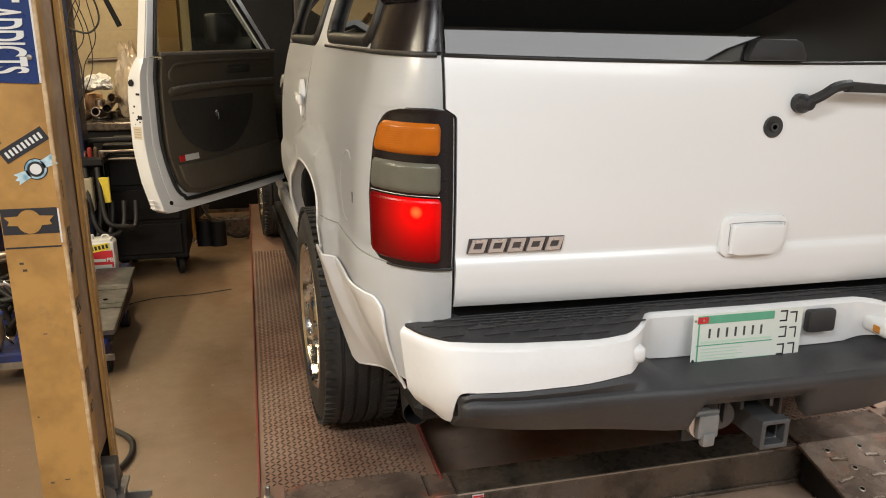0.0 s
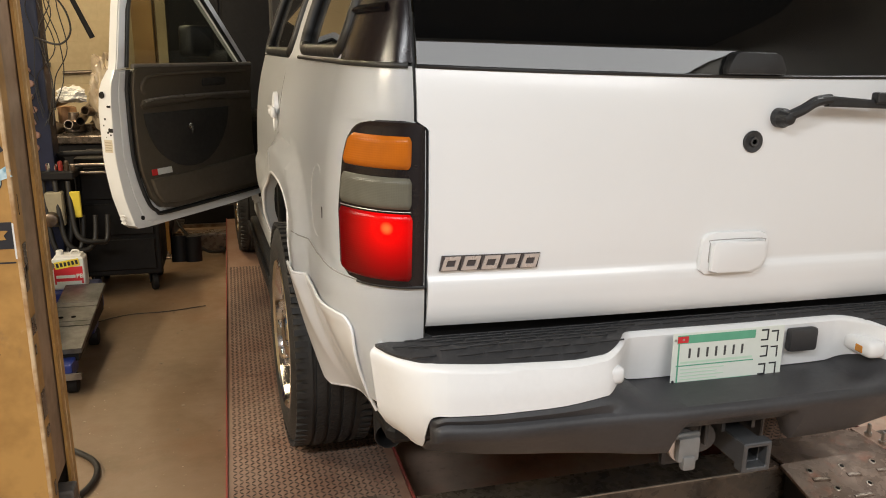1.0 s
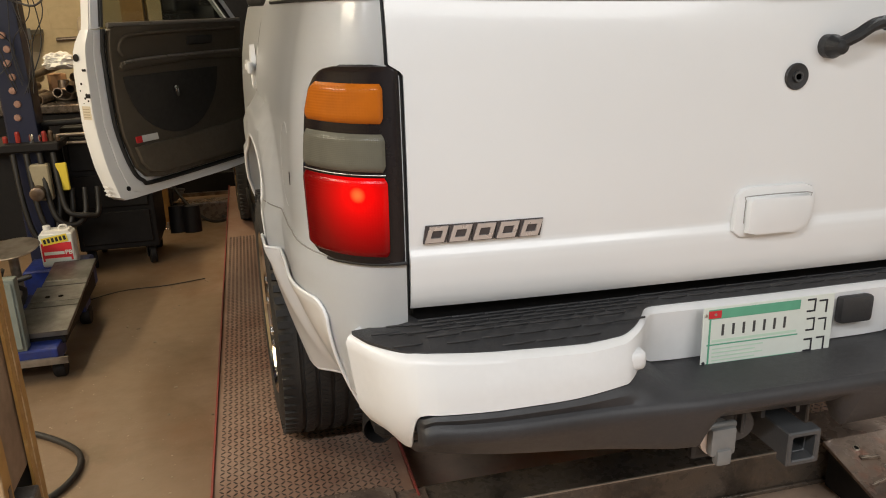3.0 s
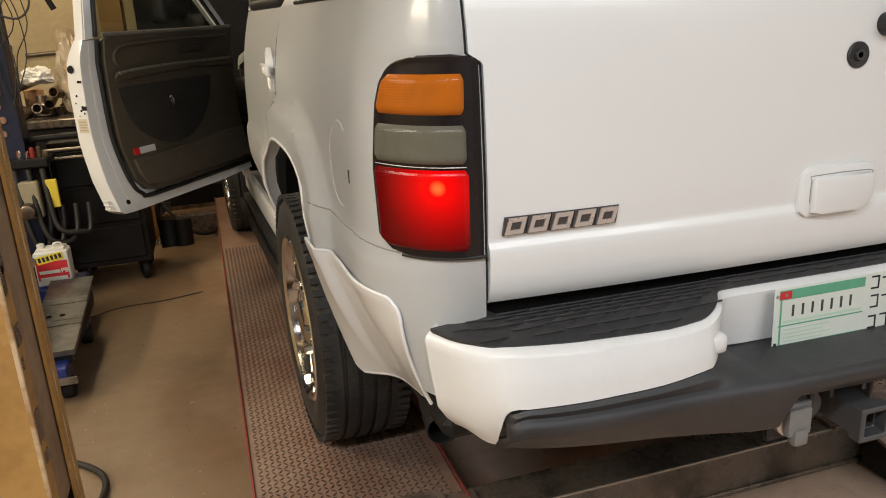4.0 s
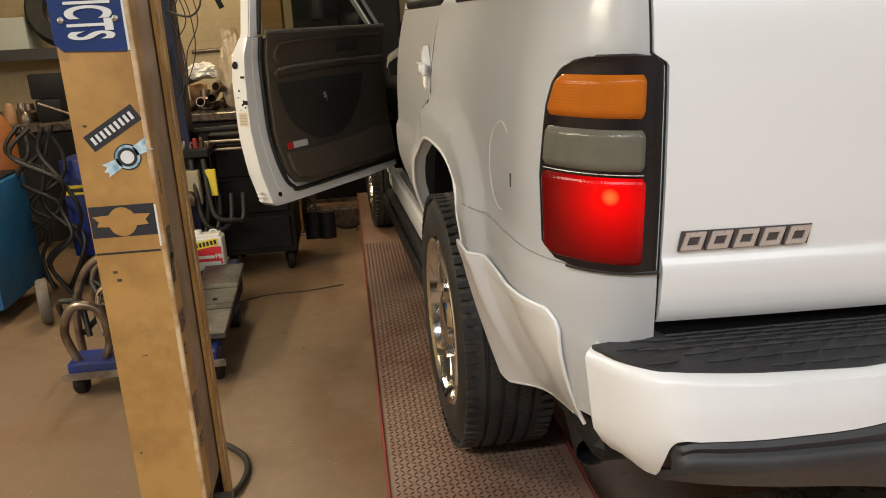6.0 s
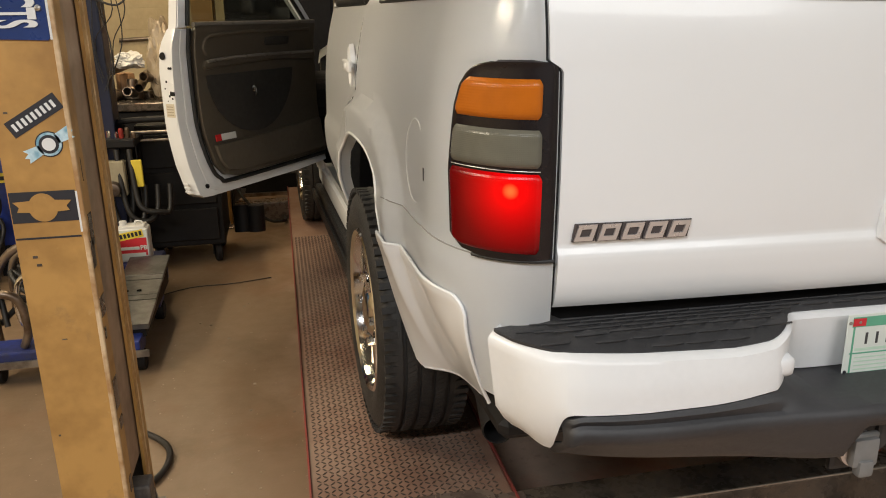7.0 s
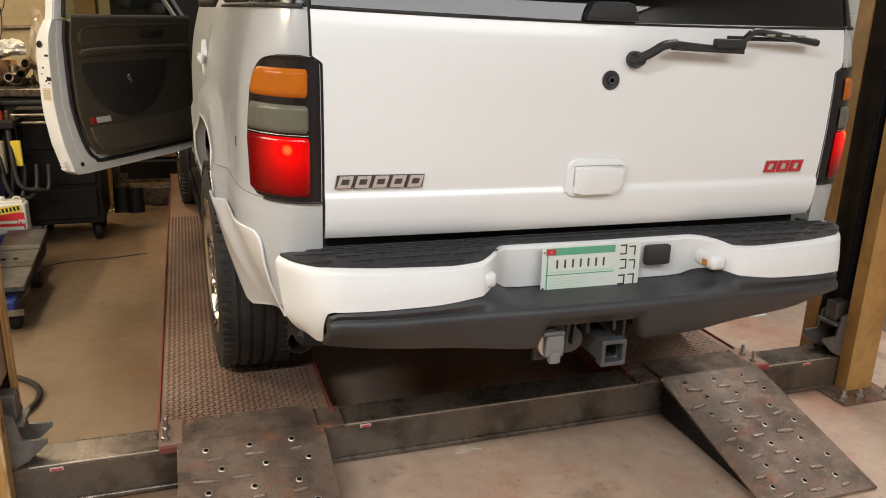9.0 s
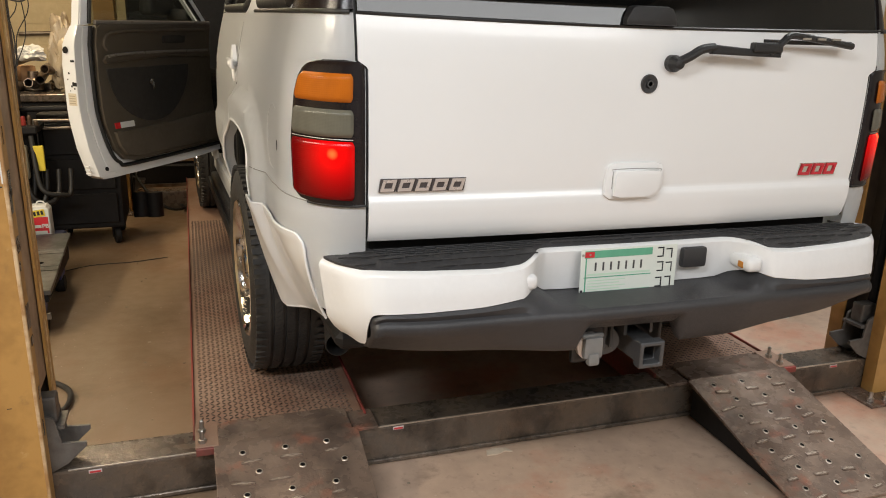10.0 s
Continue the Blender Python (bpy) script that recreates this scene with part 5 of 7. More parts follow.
for r in range(7):
    for k in range(-13, 14):
        u = k * 0.07 + (0.035 if r % 2 else 0)
        yy = 1.475 + r * 0.019
        if abs(u) > 0.88 or yy < bumper_curve(BY, abs(u)) + 0.025 or yy > 1.594:
            continue
        v = (yy - pad(u, 0).y) / (pad(u, 1).y - pad(u, 0).y)
        if not rib:
            bm = bmesh.new()
            tube(bm, [(-0.033, 0.004, -0.001), (-0.018, -0.002, 0.0016), (0, -0.004, 0.002), (0.018, -0.002, 0.0016), (0.033, 0.004, -0.001)], 0.0022, 5, 1)
            rib = part("grip_rib", bm, STEP_PLASTIC, pads, "", 60)
            ob = rib
        else:
            ob = new("grip_rib", rib.data)
            ob.parent = pads
        ob.matrix_basis = Matrix.Translation(pad(u, v) + Vector((0, 0, 0.002)))
# lamps, blanking cover and plate
for x, y0, hw in ((0.840, 1.440, 0.025), (1.590, 1.440, 0.027)):
    bm = boxed(x - hw, x + hw, y0, y0 + 0.10, 0.866, 0.911, 0.018, 3)
    pod = part("plate_lamp_pod", bm, BUMPER_PAINT, bumper, "white number-plate lamp pod", 60)
    if x > CX:
        part("amber_lens", boxed(x - hw - 0.002, x - hw + 0.006, y0 + 0.026, y0 + 0.052, 0.875, 0.896, 0.003, 1), material("amber_side_lens", (0.55, 0.22, 0.03), 0.2), pod, "amber lamp lens")
bm = boxed(1.388, 1.474, 1.525, 1.55, 0.868, 0.932, 0.01, 2)
part("blanking_cover", bm, STEP_PLASTIC, bumper, "grey square socket cover", 50)
plate = part("number_plate", boxed(1.062, 1.388, 1.525, 1.5275, 0.784, 0.928, 0.001, 1), PAPER, bumper, "green and white paper number plate in a clear sleeve")
PY = 1.5245
px0, px1, pz0, pz1 = 1.074, 1.300, 0.788, 0.924
for a, b, c, d, mt, nm in ((px0, px1, 0.900, 0.922, GREEN_INK, "header_bar"), (px0, px0 + 0.03, 0.9025, 0.9195, RED_INK, "seal"), (px0 + 0.003, px0 + 0.007, 0.79, 0.90, GREEN_INK, "margin_line"),
                           (px0, px1, 0.839, 0.842, GREEN_INK, "rule"), (px0, px1, 0.789, 0.797, GREEN_INK, "footer_bar"), (px0 + 0.012, px1 - 0.004, 0.846, 0.852, PALE_GREEN, "tint_bar")):
    off = 0.001 if nm == "seal" else 0
    part(nm, boxed(a, b, PY - 0.0008 - off, PY - off, c, d), mt, plate)
for k in range(7):  # the number as plain bars
    x = px0 + 0.03 + k * 0.0255
    part("number_bar", boxed(x + 0.004, x + 0.010, PY - 0.0008, PY, 0.860, 0.886), FRAME_STEEL, plate)
for k in range(4):
    part("text_bar", boxed(px0 + 0.014, px0 + 0.12 + 0.02 * (k % 2), PY - 0.0006, PY, 0.802 + k * 0.009, 0.805 + k * 0.009), PALE_GREEN, plate)
for i, (a, c) in enumerate(((1.318, 0.89), (1.348, 0.885), (1.320, 0.845), (1.350, 0.842), (1.318, 0.796), (1.350, 0.797))):
    bm = bmesh.new()
    box(bm, a, a + 0.022, PY - 0.0008, PY, c + 0.027, c + 0.031)
    box(bm, a + 0.018, a + 0.022, PY - 0.0008, PY, c, c + 0.0265)
    if i % 2 == 0:
        box(bm, a, a + 0.0175, PY - 0.0008, PY, c, c + 0.004)
    part("side_mark", bm, BLACK_INK, plate)
for sx, sz in ((1.068, 0.91), (1.068, 0.80), (1.09, 0.911)):
    bm = bmesh.new()
    lathe(bm, [(0.004, 0), (0.003, 0.002)], Matrix.Translation((sx, PY - 0.0008, sz)) @ pose(0, 0, 0, 90, 0, 0), 8)
    part("screw", bm, BLACK_INK if sz < 0.9 else BRIGHT_STEEL, plate)

for ob in [plate] + list(plate.children):
    for v in ob.data.vertices:
        v.co += Vector((-0.028, -0.004 - 0.03 * max(0.0, 0.86 - v.co.z), 0.023))

# ---- tow hitch ----
HX, HZ = 1.237, 0.634


def hpart(name, bm, mat, label="", smooth=0.0):
    return part(name, bm, mat, hitch, label, smooth)


bm = bmesh.new()
for a, b, y0, y1 in ((0.041, 0.028, 1.415, 1.45), (0.033, 0.026, 1.445, 1.72)):
    out = [(-a, -a), (a, -a), (a, a), (-a, a)]
    inn = [(-b, -b), (b, -b), (b, b), (-b, b)]
    ring_v = []
    for pts, y in ((out, y0), (out, y1), (inn, y1), (inn, y0)):
        ring_v.append([bm.verts.new((HX + x, y, HZ + z)) for x, z in pts])
    for A, B in zip(ring_v, ring_v[1:] + ring_v[:1]):
        for k in range(4):
            bm.faces.new((A[k], A[(k + 1) % 4], B[(k + 1) % 4], B[k]))
bmesh.ops.recalc_face_normals(bm, faces=bm.faces[:])
bmesh.ops.bevel(bm, geom=bm.edges[:], offset=0.003, segments=1, affect="EDGES")
hitch = part("tow_hitch", bm, FRAME_STEEL, suv, "grey steel receiver tow hitch with a wiring socket")
bm = bmesh.new()
lathe(bm, [(0.035, -0.62), (0.035, 0.62)], Matrix.Translation((HX, 1.74, HZ + 0.02)) @ pose(0, 0, 0, 0, 90, 0), 16)
hpart("cross_tube", bm, BLACK_METAL, "", 40)
bm = bmesh.new()
prism(bm, [(-0.055, 0.035), (0.055, 0.035), (0.07, 0.12), (-0.07, 0.12)], 0.012, Matrix.Translation((HX, 1.60, HZ)) @ FACE_BACK)
for k in (-0.05, 0.04):
    box(bm, HX + k, HX + k + 0.01, 1.50, 1.72, HZ + 0.035, HZ + 0.13)
hpart("gusset", bm, FRAME_STEEL)
# safety chain loop plate
bm = bmesh.new()
o = [(0.058 * math.cos(a * math.pi / 12), 0.05 * math.sin(a * math.pi / 12)) for a in range(24)]
i_ = [(0.022 * math.cos(a * math.pi / 12), 0.024 * math.sin(a * math.pi / 12)) for a in range(24)]
mm = Matrix.Translation((HX - 0.095, 1.56, HZ + 0.005)) @ pose(0, 0, 0, 0, 0, -25) @ FACE_BACK
rings = [[bm.verts.new(mm @ Vector((x, z, d))) for x, z in pts] for pts, d in ((o, 0), (o, 0.012), (i_, 0.012), (i_, 0))]
for A, B in zip(rings, rings[1:] + rings[:1]):
    for k in range(24):
        bm.faces.new((A[k], A[(k + 1) % 24], B[(k + 1) % 24], B[k]))
bmesh.ops.recalc_face_normals(bm, faces=bm.faces[:])
hpart("chain_loop", bm, FRAME_STEEL, "grey safety chain loop", 40)
bm = bmesh.new()
box(bm, 0.99, 1.36, 1.66, 1.70, 0.655, 0.735, 0.006, 1)
for k in (1.13, 1.155, 1.325):
    box(bm, k, k + 0.010, 1.52, 1.68, 0.62, 0.74, 0.003, 1)
hpart("mount_plate", bm, FRAME_STEEL, "grey steel mounting plates")
bm = bmesh.new()
for k in (1.19, 1.285):
    lathe(bm, [(0.011, 0.0), (0.011, 0.012), (0.006, 0.013)], Matrix.Translation((k, 1.585, 0.712)) @ pose(0, 0, 0, 90, 0, 0), 6)
hpart("bolt", bm, BRIGHT_STEEL)
# wiring socket
bm = boxed(1.00, 1.105, 1.475, 1.49, 0.608, 0.753, 0.012, 2)
sock = hpart("socket_bracket", bm, BLACK_PLASTIC, "black socket bracket")
hpart("label_plate", boxed(1.008, 1.098, 1.470, 1.4745, 0.725, 0.753), material("faded_label", (0.30, 0.29, 0.27), 0.6), "faded printed label")
bm = bmesh.new()
for r in range(3):
    for k in range(6):
        box(bm, 1.012 + k * 0.014, 1.022 + k * 0.014, 1.4688, 1.4697, 0.729 + r * 0.008, 0.733 + r * 0.008)
hpart("label_bars", bm, BLACK_INK)
bm = bmesh.new()
lathe(bm, [(0.042, -0.01), (0.042, 0.012), (0.036, 0.016)], Matrix.Translation((1.052, 1.472, 0.665)) @ pose(0, 0, 0, 90, 0, 0), 20)
hpart("socket", bm, BADGE_CHROME, "round metal wiring socket", 40)
bm = boxed(1.022, 1.082, 1.435, 1.457, 0.635, 0.701, 0.008, 2)
box(bm, 1.034, 1.070, 1.428, 1.452, 0.615, 0.653, 0.008, 2)
box(bm, 1.018, 1.088, 1.445, 1.46, 0.693, 0.709, 0.004, 1)
hpart("socket_cap", bm, material("grey_socket_cap", (0.20, 0.20, 0.195), 0.45, mix=0.2), "grey plastic socket cap", 50)

# ---- exhaust tip ----
bm = bmesh.new()
prof = [(0.037, 0.0), (0.039, 0.004), (0.039, 0.45), (0.034, 0.45), (0.033, 0.006), (0.035, 0.0)]
lathe(bm, prof, look((0.372, 1.83, 0.588), (0.46, 2.3, 0.61)) @ pose(0, 0, 0, 180, 0, 0), 24, True)
bmesh.ops.recalc_face_normals(bm, faces=bm.faces[:])
part("exhaust_tip", bm, BLACK_METAL, suv, "dark exhaust tail pipe", 40)


# ---- wheels ----
def wheel(side, ay):
    w = part("wheel", bmesh.new(), TYRE, suv, "road wheel with a black treaded tyre")
    R, half = 0.42, 0.135
    m = Matrix.Translation((CX + side * 0.930, ay, RZ + R - 0.004)) @ pose(0, 0, 0, 0, 90 * side, 0)
    bm = bmesh.new()
    prof = [(0.268, -half + 0.02), (0.30, -half + 0.004), (0.345, -half), (0.39, -half + 0.012), (0.410, -half + 0.03), (R - 0.003, -half + 0.045)]
    for g in (-0.066, -0.022, 0.022, 0.066):
        prof += [(R, g - 0.0065), (R - 0.010, g - 0.0045), (R - 0.010, g + 0.0045), (R, g + 0.0065)]
    prof += [(R - 0.003, half - 0.045), (0.410, half - 0.03), (0.39, half - 0.012), (0.345, half), (0.30, half - 0.004), (0.268, half - 0.02)]
    lathe(bm, prof, m, 72, True)
    bmesh.ops.recalc_face_normals(bm, faces=bm.faces[:])
    for f in bm.faces:
        f.smooth = True
    for e in bm.edges:
        e.smooth = e.calc_face_angle(0) < radians(40)
    bm.to_mesh(w.data)
    bm.free()
    # shoulder blocks and sipes between the grooves, in one mesh
    bm = bmesh.new()
    for k in range(72):
        a = 2 * math.pi * k / 72
        for h, ww, ln in ((-0.108, 0.024, 0.010), (0.108, 0.024, 0.010)):
            vs = box(bm, R - 0.016, R - 0.002, -ln, ln, h - ww, h + ww * 0.75, 0.0)
            bmesh.ops.transform(bm, matrix=m @ Matrix.Rotation(a, 4, "Z"), verts=vs)
        for h in (-0.044, 0.0, 0.044):
            for dd in (0, 0.5):
                vs = box(bm, R - 0.004, R + 0.0012, -0.0062, 0.0062, h - 0.0145, h + 0.0145, 0.0)
                bmesh.ops.transform(bm, matrix=m @ Matrix.Rotation(a + dd * 2 * math.pi / 72, 4, "Z") @ Matrix.Translation((0, 0, h)) @ Matrix.Rotation(0.5 * (1 if h else -1), 4, "X") @ Matrix.Translation((0, 0, -h)), verts=vs)
    tr = part("tread", bm, TYRE, w, "rubber tread blocks")
    tagged(tr, kind="stuff")
    m = m @ Matrix.Diagonal((1.25, 1.25, 1, 1))
    bm = bmesh.new()
    rim = [(0.218, 0.112), (0.226, 0.124), (0.220, 0.131), (0.210, 0.122), (0.200, 0.085), (0.192, 0.02), (0.188, -0.11), (0.196, -0.11), (0.205, 0.02), (0.212, 0.09)]
    lathe(bm, rim, m, 48, True)
    bmesh.ops.recalc_face_normals(bm, faces=bm.faces[:])
    part("rim", bm, CHROME, w, "chrome rim", 35)
    bm = bmesh.new()
    lathe(bm, [(0.188, -0.03), (0.188, 0.0), (0.16, 0.012), (0.05, 0.02)], m, 36)
    part("brake_disc", bm, DARK_STEEL, w, "dark brake behind the spokes", 35)
    for k in range(6):
        a = 2 * math.pi * k / 6
        bm = bmesh.new()
        prism(bm, [(0.05, -0.036), (0.12, -0.028), (0.204, -0.044), (0.204, 0.044), (0.12, 0.028), (0.05, 0.036)], 0.045, m @ Matrix.Rotation(a, 4, "Z") @ Matrix.Translation((0, 0, 0.055)), 0.012)
        part("spoke", bm, CHROME, w, "", 40)
    bm = bmesh.new()
    lathe(bm, [(0.075, 0.04), (0.075, 0.105), (0.06, 0.118), (0.045, 0.122), (0.02, 0.124)], m, 24)
    part("hub_cap", bm, CHROME, w, "", 40)
    for k in range(6):
        bm = bmesh.new()
        lathe(bm, [(0.012, 0.09), (0.012, 0.125), (0.006, 0.128)], m @ Matrix.Rotation(math.pi / 6 + k * math.pi / 3, 4, "Z") @ Matrix.Translation((0.088, 0, 0)), 6)
        part("wheel_nut", bm, CHROME, w)
    return w


for sd in (-1, 1):
    for ay in (AY, FAY):
        wheel(sd, ay)

# ---- roof, bonnet, screens and floor pan close the body ----
bm = bmesh.new()
surface(bm, lambda x, y: Vector((x, y, 2.062 + 0.035 * (1 - ((x - CX) / 0.62) ** 2) - 0.10 * max(0, (y - 4.1) / 0.7) ** 2 - 0.05 * max(0, (2.2 - y) / 0.4) ** 2)), steps(CX - 0.62, CX + 0.62, 0.1), steps(1.86, 4.75, 0.1))
bmesh.ops.solidify(bm, geom=bm.faces[:], thickness=0.02)
bmesh.ops.recalc_face_normals(bm, faces=bm.faces[:])
part("roof", bm, PAINT, suv, "", 35)
for sd in (-1, 1):
    part("roof_rail", tubed([(CX + sd * 0.68, 2.05, 2.06), (CX + sd * 0.68, 2.15, 2.11), (CX + sd * 0.67, 3.0, 2.12), (CX + sd * 0.66, 3.9, 2.11), (CX + sd * 0.66, 4.0, 2.07)], 0.016, 8, 4), BLACK_PLASTIC, suv, "black roof rail", 60)
bm = bmesh.new()
surface(bm, lambda x, v: Vector((x * (0.62 + 0.2 * v) + CX, 4.72 + 0.72 * v + 0.10 * (1 - x * x), 2.03 - 0.55 * v)), steps(-1, 1, 0.2), steps(0, 1, 0.2))
bmesh.ops.solidify(bm, geom=bm.faces[:], thickness=0.006)
part("windscreen", bm, PRIVACY, suv, "", 35)
bm = bmesh.new()
surface(bm, lambda x, v: Vector((CX + x * (0.86 - 0.05 * v), 5.35 + 1.08 * v, 1.46 - 0.08 * v - 0.09 * v ** 6 + 0.03 * (1 - x * x) - 0.10 * abs(x) ** 6)), steps(-1, 1, 0.1), steps(0, 1, 0.1))
bmesh.ops.solidify(bm, geom=bm.faces[:], thickness=0.02)
bmesh.ops.recalc_face_normals(bm, faces=bm.faces[:])
part("bonnet", bm, PAINT, suv, "", 35)
part("front_bumper", boxed(CX - 0.93, CX + 0.93, 6.36, 6.50, 0.62, 0.92, 0.05, 3), BUMPER_PAINT, suv, "", 40)
part("grille", boxed(CX - 0.80, CX + 0.80, 6.36, 6.43, 0.925, 1.30, 0.02, 2), BLACK_PLASTIC, suv, "", 40)
part("floor_pan", boxed(CX - 0.88, CX + 0.88, 1.75, 6.3, 0.60, 0.66, 0.02, 1), BLACK_METAL, suv, "dark underbody")
part("inner_wall", boxed(CX - 0.86, CX + 0.86, 5.05, 5.09, 0.66, 1.45), INTERIOR, suv)
part("load_floor", boxed(CX - 0.85, CX + 0.85, 1.80, 3.1, 0.80, 0.84), INTERIOR, suv)
for sd in (-1, 1):
    x0, x1 = sorted((CX + sd * 0.12, CX + sd * 0.68))
    for y, nm in ((4.25, "front_seat"), (3.25, "rear_seat")):
        bm = boxed(x0, x1, y, y + 0.5, 0.72, 0.98, 0.05, 2)
        box(bm, x0 + 0.02, x1 - 0.02, y - 0.12, y + 0.03, 0.95, 1.58, 0.05, 2)
        box(bm, x0 + 0.14, x1 - 0.14, y - 0.12, y - 0.02, 1.59, 1.77, 0.04, 2)
        part(nm, bm, INTERIOR, suv, "dark cloth seat", 50)
    part("centre_pillar", boxed(*sorted((CX + sd * 0.93, CX + sd * 0.86)), 3.90, 3.99, 0.66, 1.97, 0.01, 1), INTERIOR if sd < 0 else PAINT, suv)
# steering wheel side dash
part("dashboard", boxed(CX - 0.82, CX + 0.82, 4.85, 5.045, 1.0, 1.42, 0.06, 3), INTERIOR, suv, "", 50)

# the car stands a little askew on the lift
ASKEW, LEAN = 0.045, 0.0105
seen_meshes = set()
for ob in suv.children_recursive:
    if ob.type == "MESH" and ob.data.name not in seen_meshes and ob.matrix_basis == Matrix():
        seen_meshes.add(ob.data.name)
        whole = {ob.name.split(".")[0], ob.parent.name.split(".")[0]}
        firm = whole & {"wheel", "tow_hitch"}
        sag = whole & {"tailgate", "rear_window"}
        for v in ob.data.vertices:
            d = max(0.0, v.co.y - 1.85)
            if sag:  # the glass line dips a little in the middle
                v.co.z -= 0.010 * (1 - ((v.co.x - CX) / SEAM) ** 2) * max(0.0, min(1.0, (v.co.z - 1.52) / 0.06)) * max(0.0, min(1.0, (1.80 - v.co.z) / 0.12))
            v.co.x -= ASKEW * (d * d / 0.3 if d < 0.15 else d - 0.075)
            if not firm:
                v.co.z -= LEAN * (v.co.x - 0.42)
for ob in pads.children:
    ob.location.z -= LEAN * (ob.location.x - 0.42)

# ---- the open front door ----
HINGE, LATCH = Vector((0.135, 5.05, 0)), Vector((-0.575, 4.17, 0))
du = (LATCH - HINGE).normalized()
dn = Vector((-du.y, du.x, 0))  # towards the cabin side
DL = (LATCH - HINGE).length
DM = Matrix(((du.x, 0, dn.x, HINGE.x), (du.y, 0, dn.y, HINGE.y), (0, 1, 0, 0), (0, 0, 0, 1)))  # local: along the door, up, cabin side


def door_part(name, bm, mat, parent, label="", smooth=35):
    bmesh.ops.transform(bm, matrix=DM, verts=bm.verts[:])
    bmesh.ops.recalc_face_normals(bm, faces=bm.faces[:])
    return part(name, bm, mat, parent, label, smooth)


def outline(grow=0.0, top=1.50):
    return [(0.02, 0.70), (0.3, 0.685), (DL - 0.12, 0.678), (DL - 0.055, 0.682), (DL - 0.03, 0.70), (DL - 0.005, 0.85), (DL, 1.0), (DL, 1.30), (DL - 0.012, 1.44), (DL - 0.03, top), (0.03, top), (0.0, 1.3), (0.0, 0.9)]


bm = bmesh.new()
prism(bm, outline(), 0.093, Matrix.Translation((0, 0, -0.095)), 0.012)
od = door_part("open_front_door", bm, PAINT, suv, "open white front door with a charcoal inner trim")
# inner flange round the trim
bm = bmesh.new()
prism(bm, [(0.03, 0.72), (DL - 0.16, 0.70), (DL - 0.10, 0.72), (DL - 0.07, 0.85), (DL - 0.05, 1.05), (DL - 0.05, 1.32), (DL - 0.06, 1.49), (0.04, 1.49)], 0.03, Matrix.Translation((0, 0, -0.026)), 0.01)
door_part("door_flange", bm, PAINT, od)
bm = bmesh.new()
TR = [(0.05, 0.765), (DL - 0.30, 0.755), (DL - 0.20, 0.775), (DL - 0.155, 0.83), (DL - 0.125, 0.98), (DL - 0.115, 1.2), (DL - 0.12, 1.49), (DL - 0.15, 1.512), (0.05, 1.512)]
prism(bm, TR, 0.035, Matrix.Translation((0, 0, 0.004)), 0.012)
trim = door_part("trim_panel", bm, DOOR_TRIM, od, "charcoal moulded door trim")
part("weather_strip", tubed([DM @ Vector((x, z, 0.014)) for x, z in [(0.04, 0.75), (DL - 0.29, 0.738), (DL - 0.185, 0.758), (DL - 0.138, 0.82), (DL - 0.108, 0.98), (DL - 0.097, 1.2), (DL - 0.10, 1.5)]], 0.011, 8, 4), TRIM_RUBBER, od, "black rubber weather strip", 60)
bm = bmesh.new()
prism(bm, [(0.07, 0.79), (DL - 0.31, 0.785), (DL - 0.215, 0.80), (DL - 0.18, 0.85), (DL - 0.165, 0.93), (DL - 0.45, 0.935), (0.07, 0.965)], 0.03, Matrix.Translation((0, 0, 0.03)), 0.012)
door_part("map_pocket", bm, DOOR_TRIM_LIGHT, trim, "brown-grey lower map pocket")
bm = bmesh.new()
prism(bm, [(0.07, 1.36), (DL - 0.30, 1.355), (DL - 0.17, 1.345), (DL - 0.15, 1.32), (DL - 0.165, 1.300), (DL - 0.30, 1.310), (0.45, 1.325), (0.07, 1.31)], 0.028, Matrix.Translation((0, 0, 0.03)), 0.014)
door_part("armrest", bm, DOOR_TRIM, trim, "charcoal armrest")
bm = bmesh.new()
arc = [(0.62 + 0.34 * math.cos(a), 1.29 + 0.33 * math.sin(a)) for a in [math.pi + 0.05 + k * (math.pi - 0.1) / 16 for k in range(17)]]
prism(bm, arc, 0.012, Matrix.Translation((0, 0, 0.034)), 0.005)
door_part("speaker_panel", bm, INTERIOR, trim, "dark rounded centre panel")
part("pull_recess_trim", tubed([DM @ Vector((x, z, 0.042)) for x, z in ((0.12, 1.475), (0.6, 1.475), (DL - 0.24, 1.465), (DL - 0.18, 1.44), (DL - 0.17, 1.40), (DL - 0.19, 1.375))], 0.010, 8, 4), DOOR_TRIM_LIGHT, trim, "", 60)
bm = boxed(0.30, 0.50, 1.40, 1.445, 0.03, 0.05, 0.012, 2)
door_part("inner_handle", bm, INTERIOR, trim, "dark inner door handle")
bm = bmesh.new()
lathe(bm, [(0.018, 0.04), (0.018, 0.06), (0.010, 0.065)], Matrix.Translation((0.63, 1.185, 0)), 14)
box(bm, 0.622, 0.638, 1.145, 1.19, 0.058, 0.072, 0.005, 2)
door_part("window_crank", bm, CHROME, trim, "chrome window crank")
bm = boxed(DL - 0.225, DL - 0.185, 0.945, 0.978, 0.036, 0.044, 0.002, 1)
door_part("red_reflector", bm, RED_PLASTIC, trim, "red door reflector")
bm = boxed(DL - 0.335, DL - 0.227, 0.945, 0.978, 0.036, 0.043, 0.002, 1)
door_part("courtesy_lamp", bm, WHITE_PLASTIC, trim, "white courtesy lamp lens")
